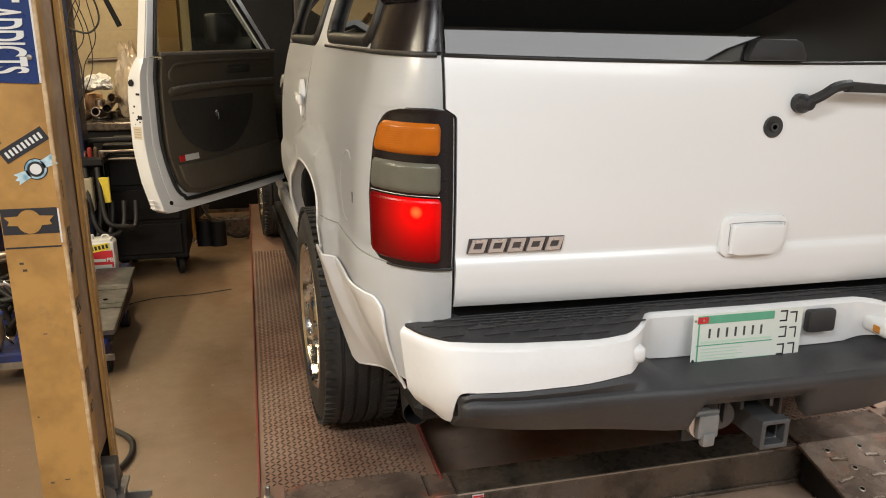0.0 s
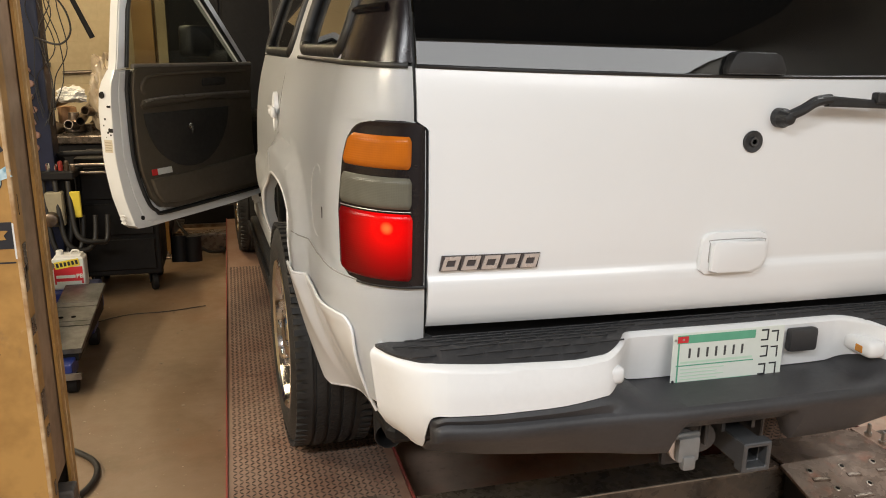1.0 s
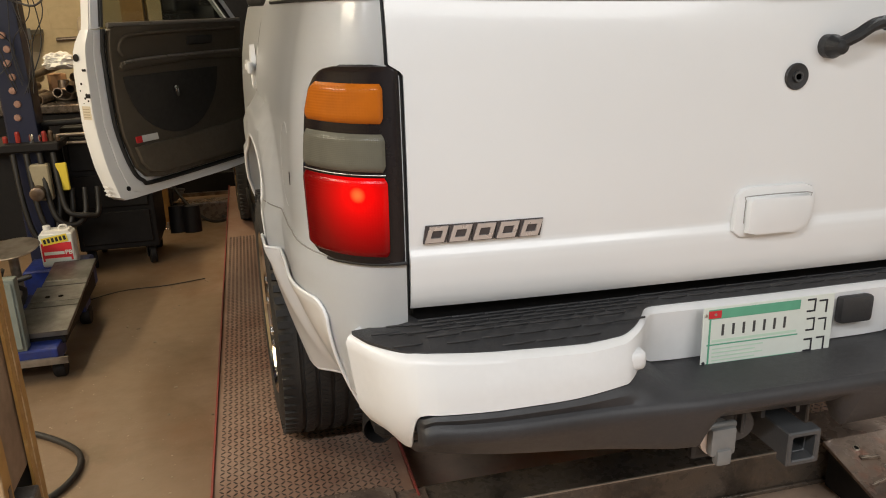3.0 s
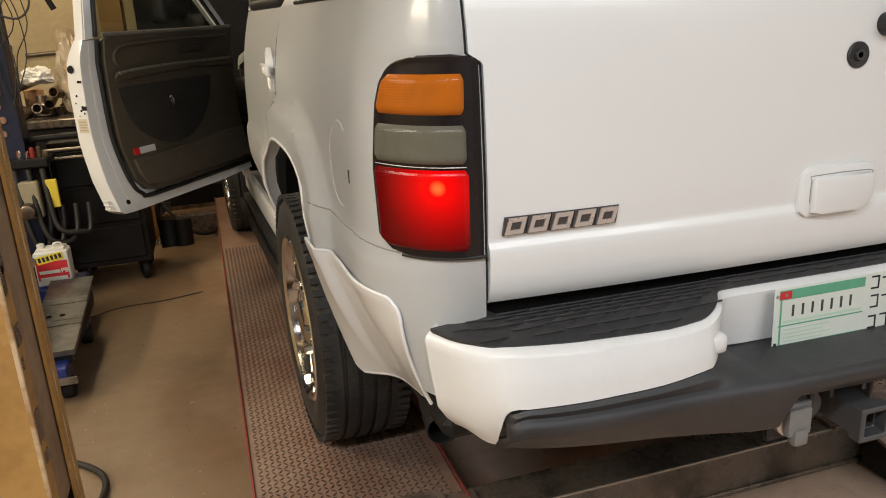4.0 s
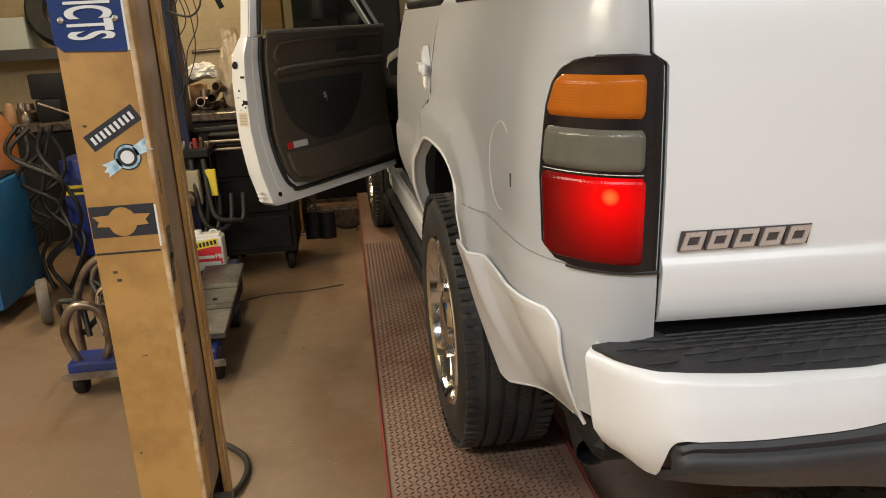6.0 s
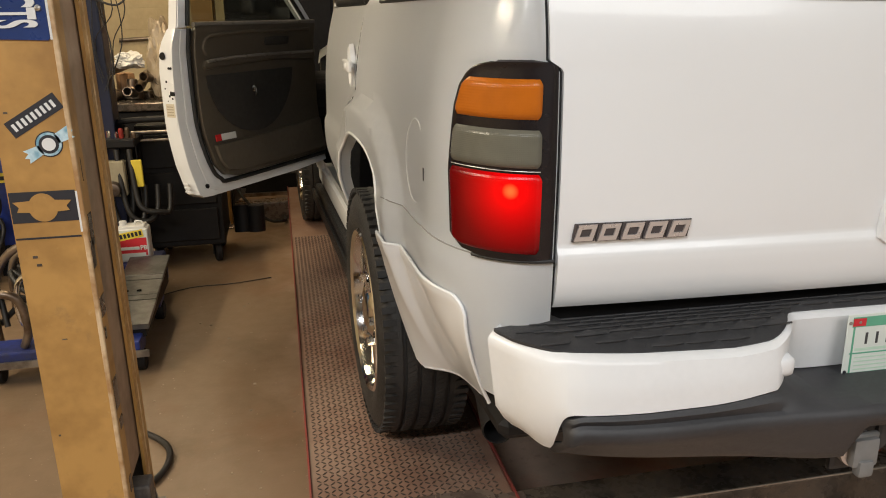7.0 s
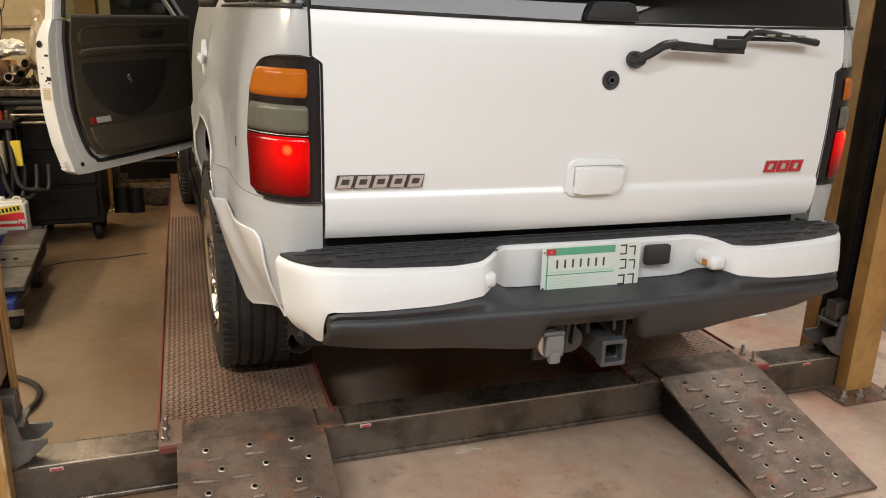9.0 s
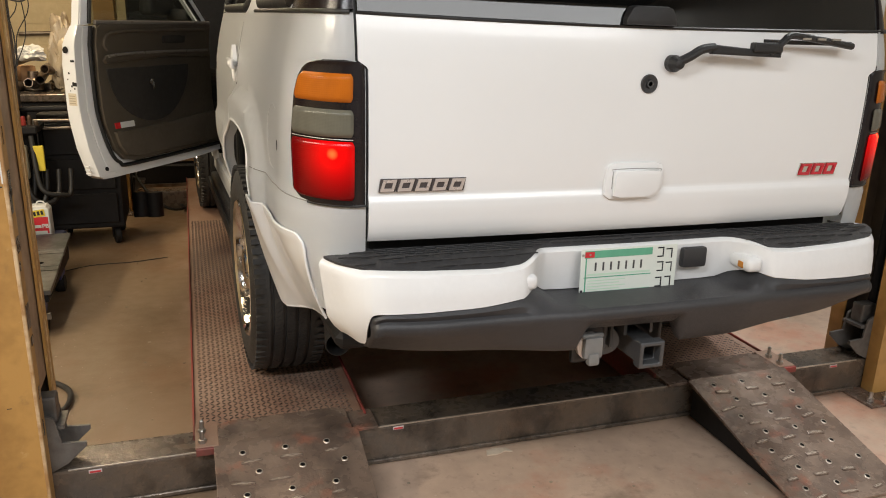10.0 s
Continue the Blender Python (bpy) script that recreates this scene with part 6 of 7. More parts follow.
# highlights along the armrest and sill, laid on as lighter strips
part("armrest_edge", tubed([DM @ Vector((x, z, 0.056)) for x, z in ((0.10, 1.352), (0.5, 1.354), (DL - 0.30, 1.350), (DL - 0.175, 1.340))], 0.008, 8, 3), TRIM_SHEEN, trim, "lighter strip painting the highlight along the armrest", 60)
part("top_trim", tubed([DM @ Vector((x, 1.517, 0.022)) for x in (0.05, 0.4, 0.8, DL - 0.12)], 0.012, 8, 2), TRIM_SHEEN, trim, "sill strip lightened to carry its highlight", 60)
# window frame and glass
bm = bmesh.new()
fo = [(DL - 0.035, 1.50), (DL - 0.085, 1.80), (DL - 0.12, 1.96), (0.45, 1.97), (0.02, 1.50)]
fi = [(DL - 0.105, 1.505), (DL - 0.145, 1.79), (DL - 0.18, 1.91), (0.48, 1.92), (0.09, 1.505)]
for d0, d1 in ((-0.06, 0.0),):
    A = [[bm.verts.new((x, z, d)) for x, z in pts] for pts, d in ((fo, d0), (fo, d1), (fi, d1), (fi, d0))]
    for P, Q in zip(A, A[1:] + A[:1]):
        for k in range(4):
            bm.faces.new((P[k], P[k + 1], Q[k + 1], Q[k]))
bmesh.ops.bevel(bm, geom=bm.edges[:], offset=0.006, segments=2, affect="EDGES")
door_part("window_frame", bm, PAINT, od, "white window frame")
part("glass_channel", tubed([DM @ Vector((x, z, 0.004)) for x, z in ((DL - 0.10, 1.51), (DL - 0.14, 1.79), (DL - 0.175, 1.91), (0.48, 1.92), (0.10, 1.51))], 0.012, 6, 0), TRIM_RUBBER, od, "black glass channel", 60)
bm = bmesh.new()
prism(bm, [(DL - 0.10, 1.50), (DL - 0.14, 1.79), (DL - 0.175, 1.915), (0.48, 1.92), (0.09, 1.50)], 0.004, Matrix.Translation((0, 0, -0.03)))
g = door_part("door_window", bm, DOOR_GLASS, od, "door window glass", 0)
g.visible_shadow = False
# latch, holes and label on the door's end face
EM = Matrix.Translation(LATCH + dn * -0.050) @ Matrix(((dn.x, 0, du.x, 0), (dn.y, 0, du.y, 0), (0, 1, 0, 0), (0, 0, 0, 1)))


def on_end(name, bm, mat, label=""):
    bmesh.ops.transform(bm, matrix=EM, verts=bm.verts[:])
    bmesh.ops.recalc_face_normals(bm, faces=bm.faces[:])
    return part(name, bm, mat, od, label)


for hx, hz, hr in ((-0.01, 1.375, 0.018), (0.024, 1.318, 0.006), (0.036, 1.318, 0.006), (0.0, 1.255, 0.006), (-0.012, 1.222, 0.004), (0.024, 1.205, 0.006), (0.012, 1.187, 0.006), (0.03, 1.175, 0.005), (-0.002, 1.163, 0.003)):
    bm = bmesh.new()
    lathe(bm, [(hr, -0.002), (hr, 0.0016)], Matrix.Translation((hx, hz, 0)), 14)
    on_end("bolt_hole", bm, BLACK_METAL, "dark bolt hole")
on_end("latch_slot", boxed(0.016, 0.046, 1.188, 1.208, -0.002, 0.003, 0.002, 1), BLACK_METAL, "dark door latch")
bm = boxed(-0.02, 0.035, 1.085, 1.15, -0.001, 0.0016)
on_end("door_label", bm, material("faded_door_label", (0.62, 0.55, 0.42), 0.6), "faded paper label")
bm = bmesh.new()
for r in range(4):
    box(bm, -0.014, 0.028, 1.094 + r * 0.013, 1.099 + r * 0.013, 0.0017, 0.0024)
on_end("label_bars", bm, material("faded_bars", (0.40, 0.34, 0.24), 0.6))
bm = bmesh.new()
lathe(bm, [(0.012, 0.0), (0.012, 0.004)], DM @ Matrix.Translation((DL - 0.09, 0.735, 0.0)), 12)
part("drain_plug", bm, BLACK_METAL, od)

for hz in (0.715, 0.735, 0.755):
    on_end("pressed_rib", boxed(-0.012, 0.022, hz, hz + 0.008, -0.004, 0.004, 0.003, 2), PAINT)
bm = bmesh.new()
prism(bm, [(-0.030, 1.045), (0.030, 1.030), (0.044, 1.06), (0.046, 1.24), (-0.020, 1.27), (-0.032, 1.24)], 0.0012, Matrix.Translation((0, 0, -0.0006)), 0.0005)
on_end("latch_plate", bm, PAINT)
# mirror outside the door
bm = bmesh.new()
box(bm, 0.10, 0.32, 1.555, 1.74, -0.30, -0.19, 0.035, 3)
box(bm, 0.08, 0.16, 1.53, 1.60, -0.22, -0.06, 0.015, 2)
door_part("side_mirror", bm, BLACK_PLASTIC, od, "black side mirror", 50)
# the door bows in towards its foot and a little towards the window
for ob in [od] + list(od.children_recursive):
    bm = bmesh.new()
    bm.from_mesh(ob.data)
    for zc in (0.72, 0.78, 0.84, 0.90, 0.96, 1.02, 1.06, 1.40, 1.44, 1.48, 1.52):
        bmesh.ops.bisect_plane(bm, geom=bm.verts[:] + bm.edges[:] + bm.faces[:], dist=0.0005, plane_co=(0, 0, zc), plane_no=(0, 0, 1))
    bm.to_mesh(ob.data)
    bm.free()
    for v in ob.data.vertices:
        low, high = max(0.0, 1.06 - v.co.z), max(0.0, v.co.z - 1.40)
        if (v.co - HINGE).dot(dn) < -0.055 and v.co.z < 1.53:  # the outer skin draws in below the glass
            v.co += dn * 0.036 * max(0.0, min(1.0, (v.co.z - 1.36) / 0.14)) ** 1.3
        v.co += dn * (0.065 * min(1.0, low / 0.38) ** 1.3 + 0.02 * min(1.0, high / 0.12))

# ---- left bay: low blue jack with plates, jug, black cart, bender post, benches ----
jack = thing("floor_jack", -1.1, 3.9, 0, "low blue floor jack with worn metal plates and chrome handle parts", "jack")
bm = boxed(-1.42, -0.78, 3.62, 3.78, 0.09, 0.17, 0.01, 2)
box(bm, -1.42, -0.78, 4.25, 4.40, 0.09, 0.17, 0.01, 2)
box(bm, -1.25, -0.98, 3.70, 4.32, 0.10, 0.15, 0.01, 2)
part("frame", bm, BLUE_JACK, jack, "blue painted frame")
part("cross_member", boxed(-1.44, -0.74, 3.60, 3.615, 0.10, 0.13), ALUMINIUM, jack)
for k, (ya, yb, xa) in enumerate(((3.70, 3.96, -0.995), (3.965, 4.20, -0.975), (4.205, 4.52, -0.955))):
    za, zb = 0.195 + (ya - 3.70) * 0.10, 0.195 + (yb - 3.70) * 0.10
    bm = bmesh.new()
    prism(bm, [(ya, za), (yb, zb + 0.010 * (k == 1)), (yb, zb + 0.022), (ya, za + 0.024)], -0.745 - xa, Matrix(((0, 0, 1, xa), (1, 0, 0, 0), (0, 1, 0, 0), (0, 0, 0, 1))), 0.004)
    pl = part("steel_plate", bm, PLATE_STEEL, jack, "worn grey metal plate", 40)
    for j in range(1 if k else 0):
        y = ya + 0.05 + j * 0.07
        z = za + (y - ya) * 0.1 + 0.024
        part("plate_rib", boxed(xa + 0.004, -0.749, y, y + 0.010, z - 0.004, z + 0.003, 0.002, 1), PLATE_STEEL, pl)
    if k == 1:
        for j in (0, 1):
            bm = bmesh.new()
            lathe(bm, [(0.012, 0.0), (0.012, 0.003)], Matrix.Translation((-0.90 + 0.06 * j, 4.07, 0.2555)), 12)
            part("plate_hole", bm, HOLE_BLACK, pl)
bm = bmesh.new()
prism(bm, [(3.72, 0.15), (4.50, 0.15), (4.50, 0.268), (3.72, 0.19)], 0.20, Matrix(((0, 0, 1, -0.965), (1, 0, 0, 0), (0, 1, 0, 0), (0, 0, 0, 1))))
part("plate_support", bm, BLACK_METAL, jack)
part("rear_deck", boxed(-1.12, -0.80, 4.505, 4.75, 0.09, 0.262, 0.01, 1), BLUE_JACK, jack)
for wx in (-1.40, -0.80):
    for wy in (3.70, 4.33):
        bm = bmesh.new()
        lathe(bm, [(0.045, -0.025), (0.05, -0.018), (0.05, 0.018), (0.045, 0.025)], Matrix.Translation((wx, wy, 0.05)) @ pose(0, 0, 0, 0, 90, 0), 18)
        part("castor", bm, BLACK_METAL, jack, "", 40)
part("loop_handle", tubed([(-1.22, 3.74, 0.17), (-1.27, 3.70, 0.30), (-1.25, 3.68, 0.46), (-1.18, 3.68, 0.50), (-1.13, 3.70, 0.42), (-1.14, 3.74, 0.28), (-1.18, 3.76, 0.2)], 0.014, 10, 5), CHROME, jack, "chrome loop handle", 60)
bm = bmesh.new()
lathe(bm, [(0.05, 0.15), (0.055, 0.2), (0.04, 0.26), (0.035, 0.36), (0.02, 0.40)], Matrix.Translation((-1.16, 3.85, 0)), 16)
part("ram", bm, DARK_STEEL, jack, "greasy dark ram", 40)

swbox = thing("switch_box", -1.0, 3.45, 0.17, "small grey-green steel switch box standing on the blue jack", "switch box")
part("case", boxed(-1.13, -0.90, 3.625, 3.69, 0.165, 0.50, 0.008, 2), material("grey_green_enamel", (0.20, 0.23, 0.20), 0.45, mix=0.2, grain=40), swbox, "", 40)
part("cover", boxed(-1.12, -0.91, 3.615, 3.624, 0.18, 0.49, 0.004, 1), material("grey_green_cover", (0.22, 0.25, 0.22), 0.4, mix=0.2, grain=40), swbox, "", 40)
bm = bmesh.new()
lathe(bm, [(0.012, 0), (0.012, 0.015), (0.006, 0.018)], Matrix.Translation((-1.02, 3.65, 0.50)), 12)
part("knob", bm, CHROME, swbox, "bright round knob", 40)
bm = bmesh.new()
lathe(bm, [(0.02, 0.0), (0.13, 0.010), (0.135, 0.014), (0.13, 0.018), (0.02, 0.008)], Matrix.Translation((-1.09, 4.32, 0.435)) @ pose(0, 0, 0, 8, -4, 0), 36)
lathe(bm, [(0.025, -0.26), (0.025, 0.002)], Matrix.Translation((-1.09, 4.32, 0.435)), 12)
solid("round_tray", bm, ALUMINIUM, "shallow round metal tray on a short stem over the jack", "tray", smooth=40)

bent = ([(-1.38, 3.66, 0.17), (-1.40, 3.62, 0.32), (-1.34, 3.60, 0.44), (-1.24, 3.60, 0.42), (-1.22, 3.62, 0.28), (-1.26, 3.66, 0.18)],
        [(-1.48, 4.0, 0.02), (-1.46, 3.96, 0.30), (-1.36, 3.92, 0.52), (-1.20, 3.90, 0.58), (-1.06, 3.92, 0.50)],
        [(-1.10, 4.15, 0.15), (-1.14, 4.12, 0.38), (-1.26, 4.10, 0.50), (-1.40, 4.12, 0.44), (-1.44, 4.16, 0.17)])
for pts in bent:
    tagged(part("bent_pipe", tubed(pts, 0.019, 10, 6), PIPE_STEEL, None, "", 60), "bent used steel exhaust pipe leaning on the blue jack", "pipe", "bent pipes on the jack")
random.seed(63)
for k in range(7):
    x, y = -1.42 + 0.06 * k, 3.80 + random.uniform(0, 0.35)
    pts = [(x, y, 0.165)]
    for j in range(5):
        pts.append((x + random.uniform(-0.13, 0.16), y + random.uniform(-0.08, 0.08), 0.24 + random.uniform(0, 0.22)))
    pts.append((x + random.uniform(-0.1, 0.1), y + 0.05, 0.165))
    tagged(part("greasy_hose", tubed(pts, random.uniform(0.010, 0.016), 7, 5), RUBBER_HOSE, None, "", 60), "greasy black hose tangled on the blue jack", "hose", "hoses on the jack")

jug = thing("oil_can", -0.9350, 4.6200, 0.262, "rectangular white can with a red and yellow label", "can")
bm = boxed(-1.0200, -0.8500, 4.5400, 4.6600, 0.262, 0.45, 0.018, 3)
prism(bm, [(-1.012, 0.445), (-0.858, 0.445), (-0.868, 0.462), (-1.002, 0.462)], 0.10, Matrix.Translation((0, 4.6500, 0)) @ FACE_BACK, 0.006)
part("body", bm, WHITE_PLASTIC, jug, "", 50)
part("can_handle", tubed([(-0.8780, 4.6000, 0.455), (-0.8850, 4.6000, 0.478), (-0.9150, 4.6000, 0.480), (-0.9250, 4.6000, 0.458)], 0.005, 8, 4), WHITE_PLASTIC, jug, "", 60)
bm = bmesh.new()
lathe(bm, [(0.02, 0.460), (0.02, 0.482), (0.017, 0.485)], Matrix.Translation((-0.9820, 4.6000, 0)), 14)
part("cap", bm, WHITE_PLASTIC, jug, "white screw cap", 40)
part("label", boxed(-1.0160, -0.8540, 4.5385, 4.5395, 0.28, 0.445), PAPER, jug)
lab = part("red_field", boxed(-1.0100, -0.8600, 4.5368, 4.5382, 0.300, 0.40), RED_INK, jug)
bm = bmesh.new()
prism(bm, turned(-0.9380, 0.418, 0.13, 0.042, 9), 0.001, Matrix.Translation((0, 4.5365, 0)) @ FACE_BACK)
part("yellow_flash", bm, YELLOW_INK, jug)
bm = bmesh.new()
for k in range(6):
    prism(bm, turned(-0.9880 + k * 0.02, 0.411 + k * 0.0032, 0.013, 0.024, 9), 0.0008, Matrix.Translation((0, 4.5352, 0)) @ FACE_BACK)
part("word_bars", bm, BLACK_INK, jug)
part("white_bars", boxed(-1.0000, -0.9000, 4.5355, 4.5366, 0.335, 0.352), PAPER, jug)
lettering("lettering", "PB", 0.034, Matrix.Translation((-0.8780, 4.5355, 0.344)) @ FACE_BACK, PAPER, jug, 0.0006)
part("small_bars", boxed(-1.0000, -0.8700, 4.5355, 4.5366, 0.300, 0.316), PAPER, jug)

cart = thing("tool_cart", -0.78, 5.55, 0, "black metal tool cart on castors beside the bench", "cart")
bm = boxed(-0.98, -0.50, 5.25, 5.75, 0.13, 0.92, 0.015, 2)
part("cabinet", bm, BLACK_METAL, cart)
for k in range(3):
    part("drawer", boxed(-0.95, -0.53, 5.232, 5.249, 0.17 + k * 0.24, 0.38 + k * 0.24, 0.006, 1), BLACK_METAL, cart)
for wx in (-0.92, -0.56):
    for wy in (5.32, 5.68):
        bm = bmesh.new()
        lathe(bm, [(0.055, -0.02), (0.062, -0.013), (0.062, 0.013), (0.055, 0.02)], Matrix.Translation((wx, wy, 0.062)) @ pose(0, 0, 0, 0, 90, 15), 18)
        box(bm, wx - 0.035, wx + 0.035, wy - 0.03, wy + 0.03, 0.118, 0.13)
        box(bm, wx - 0.032, wx - 0.026, wy - 0.02, wy + 0.02, 0.05, 0.12)
        part("castor", bm, BLACK_METAL, cart, "black castor wheel", 40)
for k in range(2):
    part("side_wheel", tubed([(-0.40 + k * 0.09, 5.60 - 0.02 * k, 0.30), (-0.40 + k * 0.09, 5.56, 0.12)], 0.06, 12, 1), BLACK_METAL, cart, "", 60)
part("push_handle", tubed([(-1.02, 5.20, 0.90), (-1.02, 5.12, 0.95), (-0.98, 5.10, 0.97), (-0.56, 5.10, 0.97), (-0.52, 5.12, 0.95), (-0.52, 5.20, 0.90)], 0.018, 10, 4), BLACK_METAL, cart, "black push handle", 60)
for k in range(2):
    part("chrome_bar", tubed([(-0.98, 5.16, 0.84 + 0.05 * k), (-0.66, 5.16, 0.84 + 0.05 * k)], 0.009, 8, 0), PIPE_STEEL, cart, "chrome bar", 60)

RUST_PINK = material("rusty_bolt", (0.42, 0.24, 0.18), 0.6, mix=0.4)
bender = thing("pipe_bender", -1.3, 5.3, 0, "dark blue upright pipe bending machine with hoses and levers", "machine")
bm = boxed(-1.205, -1.04, 5.02, 5.20, 0.0, 2.6, 0.012, 2)
part("upright", bm, BLUE_MACHINE, bender, "dark blue upright")
for k in range(7):
    bm = bmesh.new()
    z = 1.02 + k * 0.075
    lathe(bm, [(0.021, 0), (0.018, 0.010), (0.008, 0.012)], Matrix.Translation((-1.13 + 0.012 * (k % 2), 5.02, z)) @ pose(0, 0, 0, 90, 0, 0), 8)
    part("bolt", bm, RUST_PINK, bender, "rusty bolt head")
part("work_table", boxed(-1.50, -0.93, 4.95, 5.30, 0.83, 0.88, 0.008, 1), BLACK_METAL, bender)
random.seed(21)
for k in range(9):
    x, h = -1.22 + k * 0.035, random.uniform(0.02, 0.06)
    bm = bmesh.new()
    lathe(bm, [(0.014, 0.88), (0.014, 0.88 + h), (0.010, 0.89 + h)], Matrix.Translation((x, 4.99 + random.uniform(0, 0.06), 0)), 10)
    part("die_pin", bm, random.choice((CHROME, PIPE_STEEL, RED_ENAMEL)), bender)
part("lower_body", boxed(-1.50, -1.0, 5.06, 5.35, 0.30, 0.83, 0.01, 1), BLACK_METAL, bender)
part("control_box", boxed(-1.10, -1.0, 4.93, 4.995, 0.55, 0.76, 0.008, 1), material("beige_box", (0.38, 0.33, 0.22), 0.5), bender, "beige control box")
part("yellow_tag", boxed(-0.965, -0.905, 4.94, 4.96, 0.60, 0.76, 0.004, 1), YELLOW_INK, bender, "yellow tag")
bm = bmesh.new()
lathe(bm, [(0.0, 0), (0.045, 0.0), (0.04, 0.05), (0.03, 0.055)][1:], Matrix.Translation((-1.07, 4.93, 0.60)) @ pose(0, 0, 0, 90, 0, 0), 16)
part("gauge", bm, PIPE_STEEL, bender, "round gauge", 40)
for k in range(4):
    x = -1.18 + 0.07 * k
    part("hose", tubed([(x, 4.97, 0.82), (x + 0.02, 4.92, 0.55), (x + 0.06, 4.90, 0.35 + 0.04 * k), (x + 0.14, 4.92, 0.30 + 0.05 * k), (x + 0.19, 4.96, 0.45), (x + 0.2, 5.0, 0.6)], 0.016, 8, 5), RUBBER_HOSE, bender, "black hydraulic hose", 60)
# loose wires down the upright and the lamp arm
random.seed(33)
for k in range(9):
    x, y = -1.09 + random.uniform(-0.1, 0.12), 4.97 + random.uniform(-0.03, 0.03)
    pts = [(x, y, 2.6)]
    for j in range(6):
        pts.append((x + random.uniform(-0.05, 0.14), y + random.uniform(-0.04, 0.02), 2.3 - 0.22 * j + random.uniform(-0.05, 0.05)))
    part("cable", tubed(pts, 0.0032, 5, 5), RUBBER_HOSE, bender, "thin black cable", 60)
part("cable_loop", tubed([(-1.06, 4.96, 2.0), (-0.90, 4.95, 1.85), (-0.86, 4.95, 1.70), (-0.93, 4.95, 1.62), (-1.06, 4.96, 1.66)], 0.006, 6, 6), RUBBER_HOSE, bender, "", 60)
part("lamp_arm", tubed([(-1.10, 5.1, 1.88), (-0.92, 5.1, 2.02), (-0.77, 5.1, 1.66)], 0.016, 8, 0), BLACK_METAL, bender, "black jointed lamp arm", 60)

# bench along the far left with pipes
bench = thing("workbench", -1.9, 6.6, 0, "dark steel workbench loaded with exhaust parts along the wall", "workbench")
part("worktop", boxed(-4.1, -0.75, 6.2, 7.0, 0.90, 0.96, 0.008, 1), DARK_STEEL, bench)
part("lower_shelf", boxed(-4.05, -0.8, 6.3, 6.95, 0.35, 0.39), BLACK_METAL, bench)
part("back_panel", boxed(-4.05, -0.8, 6.90, 6.95, 0.40, 0.90), BLACK_METAL, bench)
part("front_panel", boxed(-3.0, -0.80, 6.24, 6.26, 0.08, 0.89), BLACK_METAL, bench, "dark bench front")
for lx in (-4.0, -3.0, -1.9, -0.85):
    for ly in (6.25, 6.9):
        part("leg", boxed(lx - 0.04, lx + 0.04, ly - 0.04, ly + 0.04, 0, 0.90), BLACK_METAL, bench)
random.seed(7)
for k in range(16):
    x, y, z = -1.55 + random.uniform(0, 0.75), 6.25, 0.99 + 0.05 * (k % 4) + random.uniform(0, 0.02)
    r = random.uniform(0.025, 0.045)
    bm = bmesh.new()
    m = Matrix.Translation((x, y + random.uniform(0, 0.15), z)) @ pose(0, 0, 0, -90 + random.uniform(-12, 12), 0, random.uniform(-25, 25))
    ln = random.uniform(0.25, 0.5)
    lathe(bm, [(r, 0), (r, ln), (r * 0.85, ln), (r * 0.85, 0)], m, 16, True)
    bmesh.ops.recalc_face_normals(bm, faces=bm.faces[:])
    solid("exhaust_pipe", bm, PIPE_STEEL, "used steel exhaust pipe piece lying on the bench", "pipe", group="pipe offcuts on the bench", smooth=40)


def crumple(name, x, y, z, rx, ry, rz, mat, label, category, seed, rough=0.45):
    bm = bmesh.new()
    bmesh.ops.create_icosphere(bm, subdivisions=4, radius=1)
    for v in bm.verts:
        p = v.co.copy()
        k = 1 + rough * noise.noise(p * 1.6 + Vector((seed, 0, 0))) + rough * 0.7 * abs(noise.noise(p * 4 + Vector((0, seed, 0)))) + 0.12 * noise.noise(p * 9)
        v.co = Vector((x + p.x * k * rx, y + p.y * k * ry, max(z + p.z * k * rz, z - rz)))
    return solid(name, bm, mat, label, category, smooth=35)


crumple("white_rag", -1.14, 6.30, 1.255, 0.10, 0.12, 0.055, WHITE_PLASTIC, "crumpled white cloth on the pipe pile", "cloth", 3)
crumple("plastic_bag", -0.92, 6.42, 1.24, 0.10, 0.10, 0.26, PLASTIC_BAG, "crumpled clear plastic bag standing on the bench", "bag", 8)
random.seed(51)
for k in range(26):
    x, y = random.uniform(-3.2, -0.85), random.uniform(6.32, 6.8)
    sx = random.uniform(0.03, 0.08)
    bm = bmesh.new()
    z = 0.96
    if k % 2:
        lathe(bm, [(sx * 0.8, 0), (sx, 0.01), (sx, sx), (sx * 0.6, sx * 1.3), (sx * 0.5, sx * 2)], Matrix.Translation((x, y, z)), 14)
    else:
        box(bm, x - sx, x + sx, y - sx * 0.7, y + sx * 0.7, z, z + sx * random.uniform(0.8, 2.4), 0.006, 2, None)
        bmesh.ops.rotate(bm, cent=(x, y, z), matrix=Matrix.Rotation(random.uniform(0, 3), 3, "Z"), verts=bm.verts[:])
    solid("machine_part", bm, random.choice((DARK_STEEL, BLACK_METAL, PIPE_STEEL, PIPE_STEEL, WOOD)), "greasy metal part among the clutter on the bench", "machine part", group="clutter on the bench", smooth=40)
tagged(part("wall_pipe", tubed([(-1.6, 8.585, 1.34), (-0.95, 8.585, 1.36), (-0.92, 8.585, 1.30), (-0.92, 8.585, 0.0)], 0.02, 8, 3), PIPE_STEEL, None, "", 60), "thin pipe along the block wall", "pipe")

